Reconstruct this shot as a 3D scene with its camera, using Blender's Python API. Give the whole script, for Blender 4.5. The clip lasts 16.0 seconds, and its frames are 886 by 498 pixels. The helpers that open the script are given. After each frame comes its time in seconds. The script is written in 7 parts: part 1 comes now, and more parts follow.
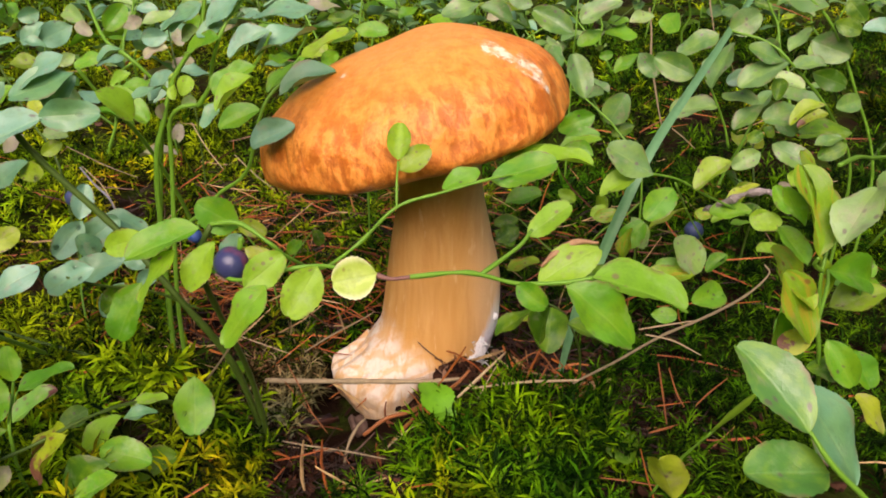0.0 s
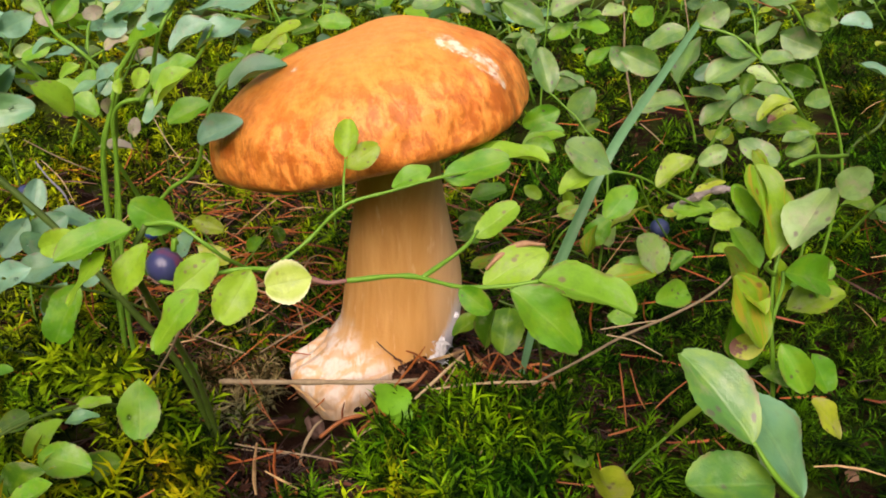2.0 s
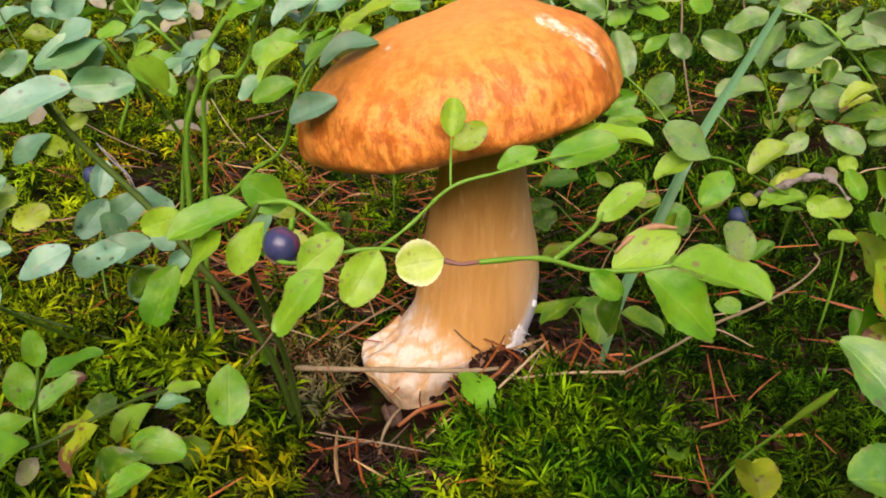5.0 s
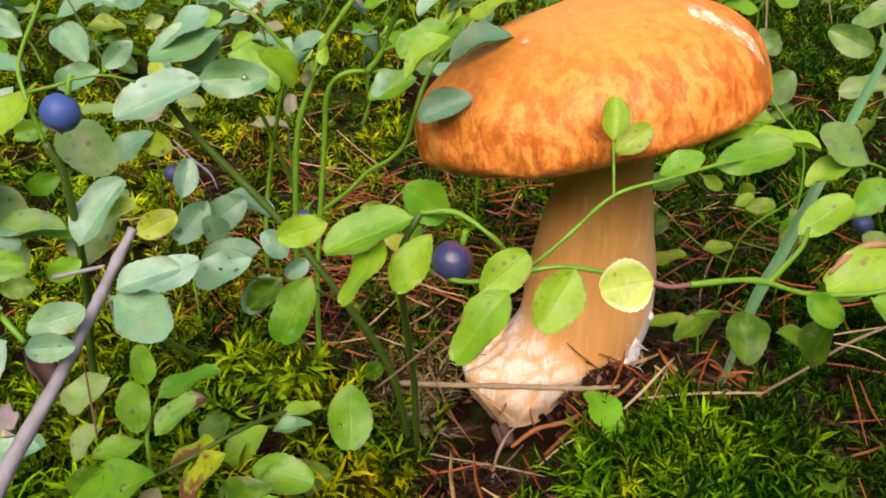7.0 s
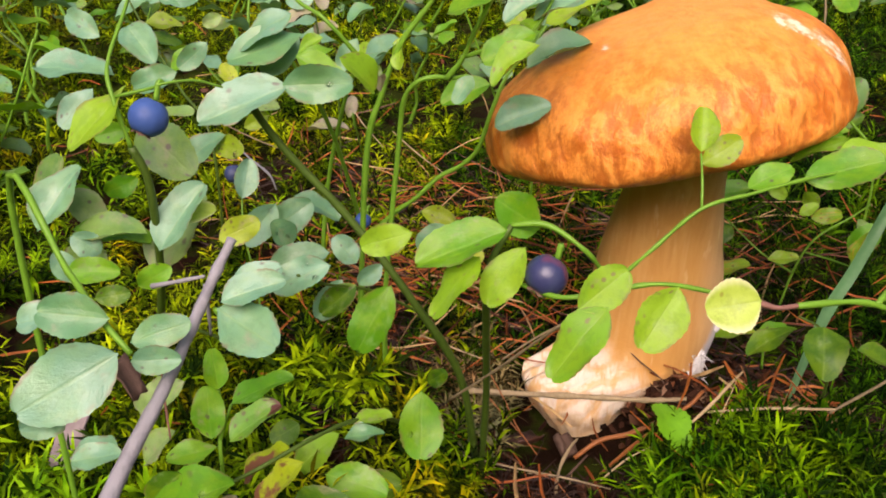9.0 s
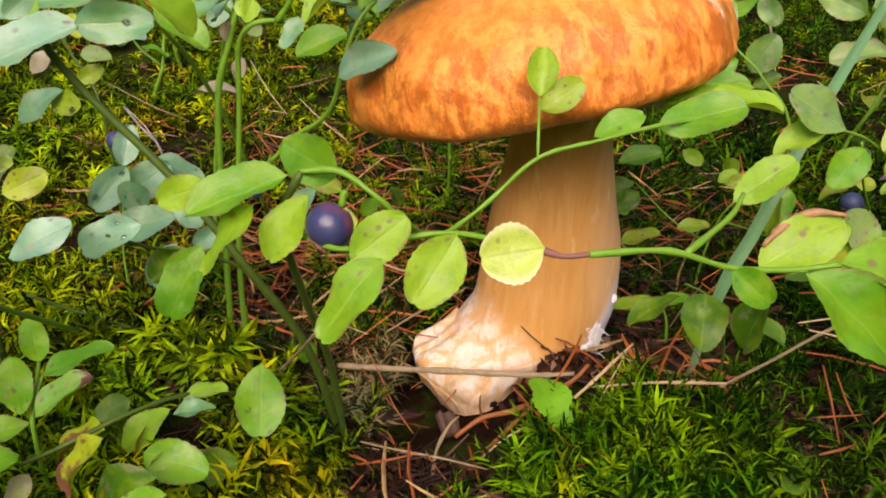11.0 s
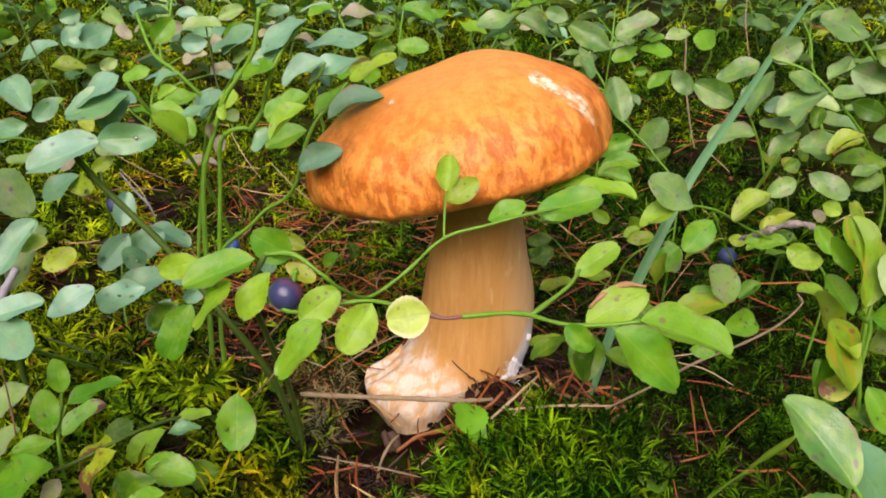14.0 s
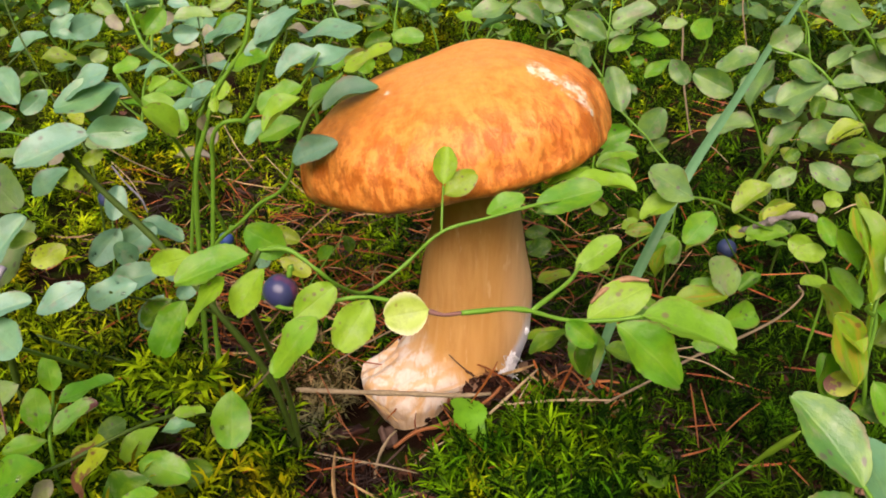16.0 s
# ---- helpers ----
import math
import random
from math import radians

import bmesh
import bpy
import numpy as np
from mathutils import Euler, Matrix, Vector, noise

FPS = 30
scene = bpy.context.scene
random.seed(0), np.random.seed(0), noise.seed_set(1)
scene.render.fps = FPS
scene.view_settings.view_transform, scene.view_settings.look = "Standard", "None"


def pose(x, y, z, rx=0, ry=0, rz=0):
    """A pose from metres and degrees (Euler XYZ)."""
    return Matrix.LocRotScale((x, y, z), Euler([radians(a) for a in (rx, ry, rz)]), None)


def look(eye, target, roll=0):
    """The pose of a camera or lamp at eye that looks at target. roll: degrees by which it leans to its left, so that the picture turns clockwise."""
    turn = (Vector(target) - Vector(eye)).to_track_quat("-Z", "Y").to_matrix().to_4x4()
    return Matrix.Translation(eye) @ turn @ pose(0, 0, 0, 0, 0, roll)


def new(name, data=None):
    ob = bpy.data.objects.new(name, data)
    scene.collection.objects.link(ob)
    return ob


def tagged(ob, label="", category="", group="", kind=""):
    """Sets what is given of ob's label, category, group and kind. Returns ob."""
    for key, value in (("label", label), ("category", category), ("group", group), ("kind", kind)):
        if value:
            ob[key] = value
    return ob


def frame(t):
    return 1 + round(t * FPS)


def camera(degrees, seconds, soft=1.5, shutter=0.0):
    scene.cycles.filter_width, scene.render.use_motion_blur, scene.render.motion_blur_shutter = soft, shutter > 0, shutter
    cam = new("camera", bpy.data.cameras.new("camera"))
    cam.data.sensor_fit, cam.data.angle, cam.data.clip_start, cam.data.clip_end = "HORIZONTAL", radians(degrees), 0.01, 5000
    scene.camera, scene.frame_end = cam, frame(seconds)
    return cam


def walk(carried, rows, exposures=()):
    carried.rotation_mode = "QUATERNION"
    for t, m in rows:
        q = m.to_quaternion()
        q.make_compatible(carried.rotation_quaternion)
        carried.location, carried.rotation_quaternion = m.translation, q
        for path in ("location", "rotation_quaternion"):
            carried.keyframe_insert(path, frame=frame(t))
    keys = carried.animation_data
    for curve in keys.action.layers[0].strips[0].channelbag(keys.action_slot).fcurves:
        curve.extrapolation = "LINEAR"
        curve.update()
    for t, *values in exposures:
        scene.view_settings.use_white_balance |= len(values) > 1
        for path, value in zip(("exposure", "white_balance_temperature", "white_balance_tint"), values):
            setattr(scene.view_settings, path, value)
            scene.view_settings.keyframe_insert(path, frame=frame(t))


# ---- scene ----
cam = camera(54.0, 16.0, soft=1.85, shutter=0.0)
# seconds, eye x, y, z, yaw, pitch, roll
PATH = [
    (0, 0.01158, 0.00717, 0.13946, 1.976, -22.557, -0.009),
    (0.5, 0.01201, 0.00979, 0.13785, 1.658, -22.741, 0.152),
    (1, 0.01411, 0.01218, 0.13849, 1.412, -22.904, 0.252),
    (1.5, 0.01786, 0.01266, 0.13986, 1.154, -22.895, 0.448),
    (2, 0.01987, 0.01334, 0.13912, 1.050, -23.107, 0.430),
    (2.5, 0.02021, 0.01565, 0.13889, 0.995, -23.370, 0.433),
    (3, 0.01868, 0.01684, 0.13636, 1.076, -23.529, 0.419),
    (3.5, 0.01169, 0.01646, 0.13702, 1.229, -23.506, 0.398),
    (4, 0.00800, 0.01559, 0.13795, 1.364, -23.530, 0.460),
    (4.2, 0.00609, 0.01568, 0.13754, 1.545, -23.544, 0.555),
    (6.3, -0.02042, 0.02585, 0.13176, 1.816, -23.872, 1.047),
    (6.5, -0.02470, 0.02805, 0.13222, 2.092, -23.967, 1.006),
    (7, -0.03103, 0.03323, 0.13072, 2.439, -23.930, 1.076),
    (7.5, -0.03817, 0.03304, 0.12949, 2.810, -23.969, 1.266),
    (8, -0.04192, 0.03396, 0.13126, 3.254, -24.139, 1.241),
    (8.2, -0.04279, 0.03471, 0.13201, 3.447, -24.159, 1.298),
    (10.3, -0.03278, 0.03678, 0.13082, 4.853, -24.576, 1.296),
    (10.5, -0.02432, 0.03863, 0.12691, 4.791, -24.721, 1.312),
    (11, -0.01020, 0.04938, 0.12108, 4.395, -24.884, 1.061),
    (11.5, -0.00464, 0.06057, 0.12201, 4.164, -24.776, 1.089),
    (12, 0.00112, 0.06385, 0.13034, 3.736, -24.339, 0.732),
    (12.5, 0.00176, 0.03870, 0.13895, 3.437, -23.641, 0.882),
    (13, 0.00298, 0.01468, 0.15027, 3.108, -23.093, 1.204),
    (13.5, 0.00332, 0.00550, 0.15018, 3.094, -23.169, 1.279),
    (14, 0.00421, 0.00725, 0.14899, 2.969, -23.123, 1.397),
    (14.5, 0.00599, 0.00728, 0.14400, 2.900, -23.309, 1.349),
    (15, 0.00457, 0.01144, 0.14311, 2.735, -23.394, 1.335),
    (15.5, 0.00505, 0.01114, 0.14439, 2.674, -23.576, 1.246),
    (16, 0.00334, 0.01088, 0.14826, 2.573, -23.733, 1.261),
]
walk(cam, [(t, pose(x, y, z, 90 + p, 0, w) @ pose(0, 0, 0, 0, 0, r)) for t, x, y, z, w, p, r in PATH],
     exposures=[(0.0, 0.60, 7200, 28), (4.2, 0.60, 7200, 28), (6.5, 0.67, 7200, 27), (10.5, 0.69, 7450, 29), (12.0, 0.67, 7350, 29), (13.0, 0.60, 6850, 27), (16.0, 0.60, 7200, 28)])

# ---- light: a bright, veiled sky over a forest clearing ----
SUN_UP, SUN_WAY = 37.0, 185.0
world = bpy.data.worlds.new("world")
scene.world = world
world.use_nodes = True
wn = world.node_tree.nodes
sky = wn.new("ShaderNodeTexSky")
sky.sky_type, sky.sun_disc = "NISHITA", False
sky.sun_elevation, sky.sun_rotation = radians(SUN_UP), radians(SUN_WAY)
sky.air_density, sky.dust_density, sky.ozone_density = 1.0, 3.0, 1.0
wn["Background"].inputs["Strength"].default_value = 0.12
world.node_tree.links.new(sky.outputs["Color"], wn["Background"].inputs["Color"])
sun_data = bpy.data.lights.new("sun", "SUN")
sun_data.energy, sun_data.angle, sun_data.color = 3.9, radians(56), (1.0, 0.96, 0.88)
sun = new("sun", sun_data)
sw = radians(SUN_WAY)
sun.matrix_world = look((0, 0, 3), (0 - 3 * math.sin(sw), -3 * math.cos(sw), 3 - 3 * math.tan(radians(SUN_UP))))


# ---- materials ----
class Mat:
    """A node material with a few short ways to add nodes."""

    def __init__(self, name, rough=0.6, spec=0.4):
        self.m = bpy.data.materials.new(name)
        self.m.use_nodes = True
        self.t = self.m.node_tree
        self.b = self.t.nodes["Principled BSDF"]
        self.b.inputs["Roughness"].default_value = rough
        self.b.inputs["Specular IOR Level"].default_value = spec

    def put(self, value, socket):
        if hasattr(value, "is_output"):
            self.t.links.new(value, socket)
        elif value is not None:
            if isinstance(value, tuple) and len(value) == 3 and socket.type == "RGBA":
                value = (*value, 1.0)
            socket.default_value = value

    def coord(self, kind="Object"):
        return self.t.nodes.new("ShaderNodeTexCoord").outputs[kind]

    def place(self):
        return self.t.nodes.new("ShaderNodeNewGeometry").outputs["Position"]

    def chance(self):
        return self.t.nodes.new("ShaderNodeObjectInfo").outputs["Random"]

    def island(self):
        return self.t.nodes.new("ShaderNodeNewGeometry").outputs["Random Per Island"]

    def noise(self, vector, scale, detail=3.0, rough=0.55, warp=0.0):
        n = self.t.nodes.new("ShaderNodeTexNoise")
        self.put(vector, n.inputs["Vector"])
        n.inputs["Scale"].default_value, n.inputs["Detail"].default_value = scale, detail
        n.inputs["Roughness"].default_value, n.inputs["Distortion"].default_value = rough, warp
        return n.outputs["Fac"]

    def cells(self, vector, scale):
        n = self.t.nodes.new("ShaderNodeTexVoronoi")
        self.put(vector, n.inputs["Vector"])
        n.inputs["Scale"].default_value = scale
        return n.outputs["Distance"]

    def stretch(self, vector, x, y, z):
        n = self.t.nodes.new("ShaderNodeMapping")
        self.put(vector, n.inputs["Vector"])
        n.inputs["Scale"].default_value = (x, y, z)
        return n.outputs["Vector"]

    def shift(self, vector, by):
        n = self.t.nodes.new("ShaderNodeVectorMath")
        n.operation = "ADD"
        self.put(vector, n.inputs[0])
        self.put(by, n.inputs[1])
        return n.outputs[0]

    def calc(self, op, a, b=None):
        n = self.t.nodes.new("ShaderNodeMath")
        n.operation = op
        self.put(a, n.inputs[0])
        self.put(b, n.inputs[1])
        return n.outputs[0]

    def split(self, vector):
        n = self.t.nodes.new("ShaderNodeSeparateXYZ")
        self.put(vector, n.inputs[0])
        return n.outputs

    def span(self, value, a, b, c=0.0, d=1.0):
        n = self.t.nodes.new("ShaderNodeMapRange")
        n.interpolation_type = "SMOOTHSTEP"
        for k, v in enumerate((value, a, b, c, d)):
            self.put(v, n.inputs[k])
        return n.outputs[0]

    def mix(self, f, a, b, how="MIX"):
        n = self.t.nodes.new("ShaderNodeMix")
        n.data_type, n.blend_type = "RGBA", how
        self.put(f, n.inputs[0])
        self.put(a, n.inputs[6])
        self.put(b, n.inputs[7])
        return n.outputs[2]

    def colour(self, value):
        self.put(value, self.b.inputs["Base Color"])
        return self

    def bump(self, height, strength, depth):
        n = self.t.nodes.new("ShaderNodeBump")
        n.inputs["Strength"].default_value, n.inputs["Distance"].default_value = strength, depth
        self.put(height, n.inputs["Height"])
        self.put(n.outputs[0], self.b.inputs["Normal"])
        return self

    def thin(self, colour, share):
        """Lets some light through, as a leaf does."""
        tr = self.t.nodes.new("ShaderNodeBsdfTranslucent")
        mx = self.t.nodes.new("ShaderNodeMixShader")
        self.put(colour, tr.inputs["Color"])
        mx.inputs[0].default_value = share
        self.t.links.new(self.b.outputs[0], mx.inputs[1])
        self.t.links.new(tr.outputs[0], mx.inputs[2])
        self.t.links.new(mx.outputs[0], self.t.nodes["Material Output"].inputs[0])
        return self


def leaf_material(name, low, high, spots=(0.10, 0.07, 0.06), spotty=0.3, edge=None, dead=None, share=0.28, rough=0.38, spec=0.42, mauve=0.05, streak=None, warm=0.30, joined=False):
    """A waxy leaf: two greens by chance, pale veins, mauve and yellowish clouds, dark spots, brown margin."""
    m = Mat(name, rough, spec)
    uv, luck = m.coord("UV"), m.island() if joined else m.chance()
    u, v, _ = m.split(uv)
    off = m.shift(m.stretch(uv, 1.0, 0.35, 1.0), m.calc("MULTIPLY", luck, 37.0))
    base = m.mix(luck, low, high)
    base = m.mix(m.span(m.noise(off, 2.0, 4.0, 0.6), 0.42, 0.62), base, m.mix(warm, base, (0.28, 0.46, 0.008)))
    base = m.mix(m.calc("MULTIPLY", m.span(m.noise(m.shift(off, (9.1, 2.2, 0.0)), 3.0, 4.0, 0.6), 0.54, 0.72), 0.22), base, (0.40, 0.54, 0.30))
    base = m.mix(m.calc("MULTIPLY", m.span(m.noise(off, 6.5, 4.0, 0.65), 0.46, 0.66), 0.30), base, m.mix(0.6, base, (0.05, 0.13, 0.02)))
    cloud = m.span(m.noise(m.shift(off, (5.3, 5.3, 5.3)), 2.6, 4.0, 0.6), 0.60 - 0.22 * mauve, 0.80 - 0.22 * mauve)
    base = m.mix(m.calc("MULTIPLY", cloud, 0.50), base, (0.36, 0.29, 0.22))
    across = m.calc("ABSOLUTE", v)
    # side veins run slantwise from the midrib
    run = m.calc("SUBTRACT", m.calc("MULTIPLY", u, 8.0), m.calc("MULTIPLY", across, 2.6))
    run = m.calc("ADD", run, m.calc("MULTIPLY", m.noise(off, 3.0, 2.0), 1.2))
    wave = m.calc("ABSOLUTE", m.calc("SUBTRACT", m.calc("FRACT", run), 0.5))
    vein = m.span(wave, 0.42, 0.5)
    rib = m.span(across, 0.09, 0.02)
    lines = m.calc("MAXIMUM", m.calc("MULTIPLY", vein, 0.18), rib)
    base = m.mix(m.calc("MULTIPLY", lines, 0.13), base, (0.30, 0.46, 0.12))
    if streak:
        long = m.noise(m.stretch(off, 1.2, 9.0, 1.0), 1.6, 4.0, 0.6, 0.4)
        base = m.mix(m.calc("MULTIPLY", m.span(long, 0.50, 0.64), 0.75), base, streak)
    if edge:
        base = m.mix(m.calc("MULTIPLY", m.span(across, 0.6, 1.05), 0.8), base, edge)
    else:
        worn = m.calc("MULTIPLY", m.span(across, 0.78, 1.0), m.span(m.noise(off, 3.1, 3.0), 0.50, 0.60))
        base = m.mix(m.calc("MULTIPLY", worn, 0.7), base, (0.20, 0.13, 0.06))
    blot = m.calc("MULTIPLY", m.span(m.cells(off, 4.2), 0.24, 0.10), m.span(m.noise(off, 1.7, 1.0), 0.60 - 0.3 * spotty, 0.66 - 0.3 * spotty))
    base = m.mix(m.calc("MULTIPLY", blot, 0.75), base, spots)
    if dead:
        base = m.mix(m.span(m.calc("ADD", m.noise(off, 1.6, 4.0), m.calc("MULTIPLY", u, 0.30)), 0.67, 0.73), base, dead)
    m.colour(base)
    grain = m.noise(off, 26.0, 3.0, 0.6)
    m.put(m.span(m.noise(off, 5.0, 3.0), 0.35, 0.65, rough - 0.04, rough + 0.10), m.b.inputs["Roughness"])
    m.bump(m.calc("SUBTRACT", m.calc("MULTIPLY", grain, 0.7), m.calc("MULTIPLY", lines, 0.5)), 0.26, 0.0006)
    m.thin(m.mix(1.0, base, (1.0, 1.0, 0.45), "MULTIPLY"), share)
    return m.m


LEAF = {
    "g": leaf_material("leaf_green", (0.075, 0.30, 0.008), (0.15, 0.42, 0.020), share=0.34, rough=0.42, spec=0.5),
    # base made paler and bluer: the sky's sheen is painted into it
    "b": leaf_material("leaf_bluish_sheen", (0.095, 0.29, 0.125), (0.170, 0.39, 0.265), spotty=0.2, rough=0.42, share=0.24, spec=0.9, mauve=0.1, warm=0.14),
    "l": leaf_material("leaf_lime", (0.17, 0.43, 0.018), (0.29, 0.53, 0.030), (0.22, 0.15, 0.09), 0.5, share=0.36, mauve=0.05, spec=0.48, rough=0.42),
    "y": leaf_material("leaf_pale", (0.46, 0.66, 0.09), (0.50, 0.68, 0.11), (0.3, 0.3, 0.05), 0.0, edge=(0.82, 0.84, 0.52), share=0.36, spec=0.6, mauve=-0.6),
    "s": leaf_material("leaf_spotted", (0.22, 0.37, 0.015), (0.35, 0.43, 0.03), (0.13, 0.07, 0.06), 0.9, mauve=0.4),
    "d": leaf_material("leaf_withered", (0.26, 0.39, 0.012), (0.42, 0.47, 0.03), (0.14, 0.08, 0.04), 0.7, dead=(0.20, 0.085, 0.05)),
    "w": leaf_material("leaf_browned", (0.10, 0.30, 0.03), (0.16, 0.40, 0.06), (0.14, 0.08, 0.06), 0.5, dead=(0.11, 0.040, 0.030), mauve=0.2),
    "p": leaf_material("leaf_purplish", (0.26, 0.25, 0.18), (0.40, 0.35, 0.27), (0.2, 0.1, 0.10), 0.5, mauve=0.5),
    "q": leaf_material("leaf_grey_spotted", (0.17, 0.34, 0.09), (0.26, 0.42, 0.15), (0.15, 0.10, 0.10), 0.85, share=0.24, spec=0.6, rough=0.42, mauve=0.45),
    # grey spotted leaf again, darkened so its colour carries the right side's shade
    "h": leaf_material("leaf_greyish_shaded", (0.072, 0.205, 0.036), (0.140, 0.295, 0.088), (0.13, 0.08, 0.10), 0.85, share=0.26, spec=0.7, rough=0.43, mauve=0.35, warm=0.25),
    "m": leaf_material("leaf_mottled", (0.14, 0.33, 0.010), (0.24, 0.42, 0.015), (0.20, 0.06, 0.03), 0.9, share=0.32, mauve=0.1, streak=(0.40, 0.30, 0.03)),
    "n": leaf_material("leaf_waxy", (0.055, 0.21, 0.022), (0.090, 0.27, 0.055), (0.12, 0.09, 0.08), 0.4, share=0.22, rough=0.42, spec=0.8, mauve=0.15, warm=0.4),
    # green leaf with shade put into its colour, for low and inner leaves
    "k": leaf_material("leaf_shaded", (0.035, 0.13, 0.003), (0.065, 0.18, 0.006), rough=0.45),
}


def bark_material(name, low, high, rough=0.6, grain=900.0, relief=0.5, depth=0.0004):
    m = Mat(name, rough, 0.3)
    p = m.place()
    f = m.noise(p, grain, 4.0)
    m.colour(m.mix(m.span(m.noise(p, 120.0, 2.0), 0.3, 0.7), m.mix(f, low, high), m.mix(0.6, low, high)))
    m.bump(f, relief, depth)
    return m.m


STEM = bark_material("green_stem", (0.065, 0.20, 0.012), (0.15, 0.33, 0.03), 0.45, 500.0)
STEM_DARK = bark_material("woody_stem", (0.022, 0.050, 0.005), (0.075, 0.14, 0.018), 0.5, 420.0)
STEM_RED = bark_material("reddish_stem", (0.16, 0.07, 0.06), (0.24, 0.12, 0.09))
TWIG_GREY = bark_material("grey_bark", (0.075, 0.075, 0.085), (0.34, 0.34, 0.37), 0.7, 420.0)
TWIG_BROWN = bark_material("brown_bark", (0.09, 0.062, 0.030), (0.34, 0.265, 0.155), 0.75, 700.0)
DEADWOOD = bark_material("dead_wood", (0.085, 0.085, 0.095), (0.36, 0.355, 0.385), 0.6, 520.0, 0.7, 0.0006)
TWIG_WORN = bark_material("worn_wood", (0.09, 0.056, 0.028), (0.44, 0.35, 0.21), 0.8, 600.0)
TWIG_SCALY = bark_material("scaly_bark", (0.016, 0.013, 0.012), (0.48, 0.42, 0.38), 0.9, 950.0, 1.0, 0.0016)
TWIG_PALE = bark_material("pale_straw", (0.36, 0.25, 0.13), (0.52, 0.40, 0.24), 0.6)
TWIG_DARK = bark_material("dark_bark", (0.04, 0.022, 0.015), (0.12, 0.07, 0.05), 0.7)
NEEDLE_RED = bark_material("rusty_needle", (0.14, 0.040, 0.014), (0.36, 0.13, 0.035), 0.45)


def grass_material():
    m = Mat("grass_blade", 0.38, 0.5)
    p = m.place()
    c = m.mix(m.noise(p, 700.0, 3.0), (0.12, 0.34, 0.14), (0.19, 0.42, 0.20))
    m.colour(c)
    return m.thin(c, 0.45).m


GRASS = grass_material()


def needle_material():
    m = Mat("pine_needles", 0.5, 0.15)
    i, p = m.island(), m.place()
    c = m.mix(m.span(i, 0.0, 0.35), (0.040, 0.013, 0.006), (0.30, 0.080, 0.020))
    c = m.mix(m.span(i, 0.40, 0.62), c, (0.40, 0.120, 0.024))
    c = m.mix(m.span(i, 0.78, 0.86), c, (0.46, 0.31, 0.14))
    c = m.mix(m.span(i, 0.92, 0.96), c, (0.14, 0.075, 0.045))
    m.colour(m.mix(m.span(m.noise(p, 260.0, 3.0), 0.45, 0.70), c, m.mix(0.55, c, (0.10, 0.04, 0.02))))
    return m.m


def moss_material(name, low, high, tip):
    m = Mat(name, 0.6, 0.05)
    p = m.place()
    c = m.mix(m.span(m.island(), 0.32, 1.0), low, high)
    clump = m.calc("ADD", m.calc("MULTIPLY", m.noise(p, 34.0, 3.0), 0.5), m.calc("MULTIPLY", m.noise(p, 170.0, 2.0), 0.5))
    c = m.mix(m.span(clump, 0.45, 0.60), c, m.mix(m.span(m.island(), 0.1, 0.7), c, tip))
    c = m.mix(m.span(m.noise(m.shift(p, (3.0, 1.0, 0.0)), 16.0, 3.0), 0.44, 0.60, 0.0, 0.85), c, m.mix(1.0, c, (0.50, 0.82, 1.0), "MULTIPLY"))
    c = m.mix(m.span(m.noise(m.shift(p, (7.0, 4.0, 0.0)), 27.0, 4.0), 0.54, 0.66, 0.0, 0.75), c, m.mix(1.0, c, (1.55, 0.82, 0.9), "MULTIPLY"))
    m.colour(c)
    m.thin(m.mix(1.0, c, (1.0, 1.0, 0.5), "MULTIPLY"), 0.3)
    return m.m


def ground_material():
    m = Mat("forest_floor", 0.9, 0.05)
    p = m.place()
    n, f = m.noise(p, 60.0, 6.0), m.noise(p, 500.0, 6.0, 0.7)
    c = m.mix(f, (0.008, 0.004, 0.002), (0.032, 0.014, 0.007))
    c = m.mix(m.span(n, 0.48, 0.62), c, (0.030, 0.044, 0.005))
    c = m.mix(m.span(m.noise(p, 5.0, 4.0, 0.6), 0.48, 0.62, 0.0, 0.6), c, m.mix(f, (0.020, 0.050, 0.004), (0.10, 0.16, 0.012)))
    m.colour(c)
    m.bump(f, 1.0, 0.003)
    return m.m


TEARS = [((0.0262, -0.0180, 0.0212), (0.0365, -0.0198, 0.0105), 0.0036), ((0.0372, -0.0205, 0.0090), (0.0380, -0.0212, 0.0070), 0.0012),
         ((-0.0123, -0.0190, 0.0235), (-0.0128, -0.0205, 0.0225), 0.0012)]


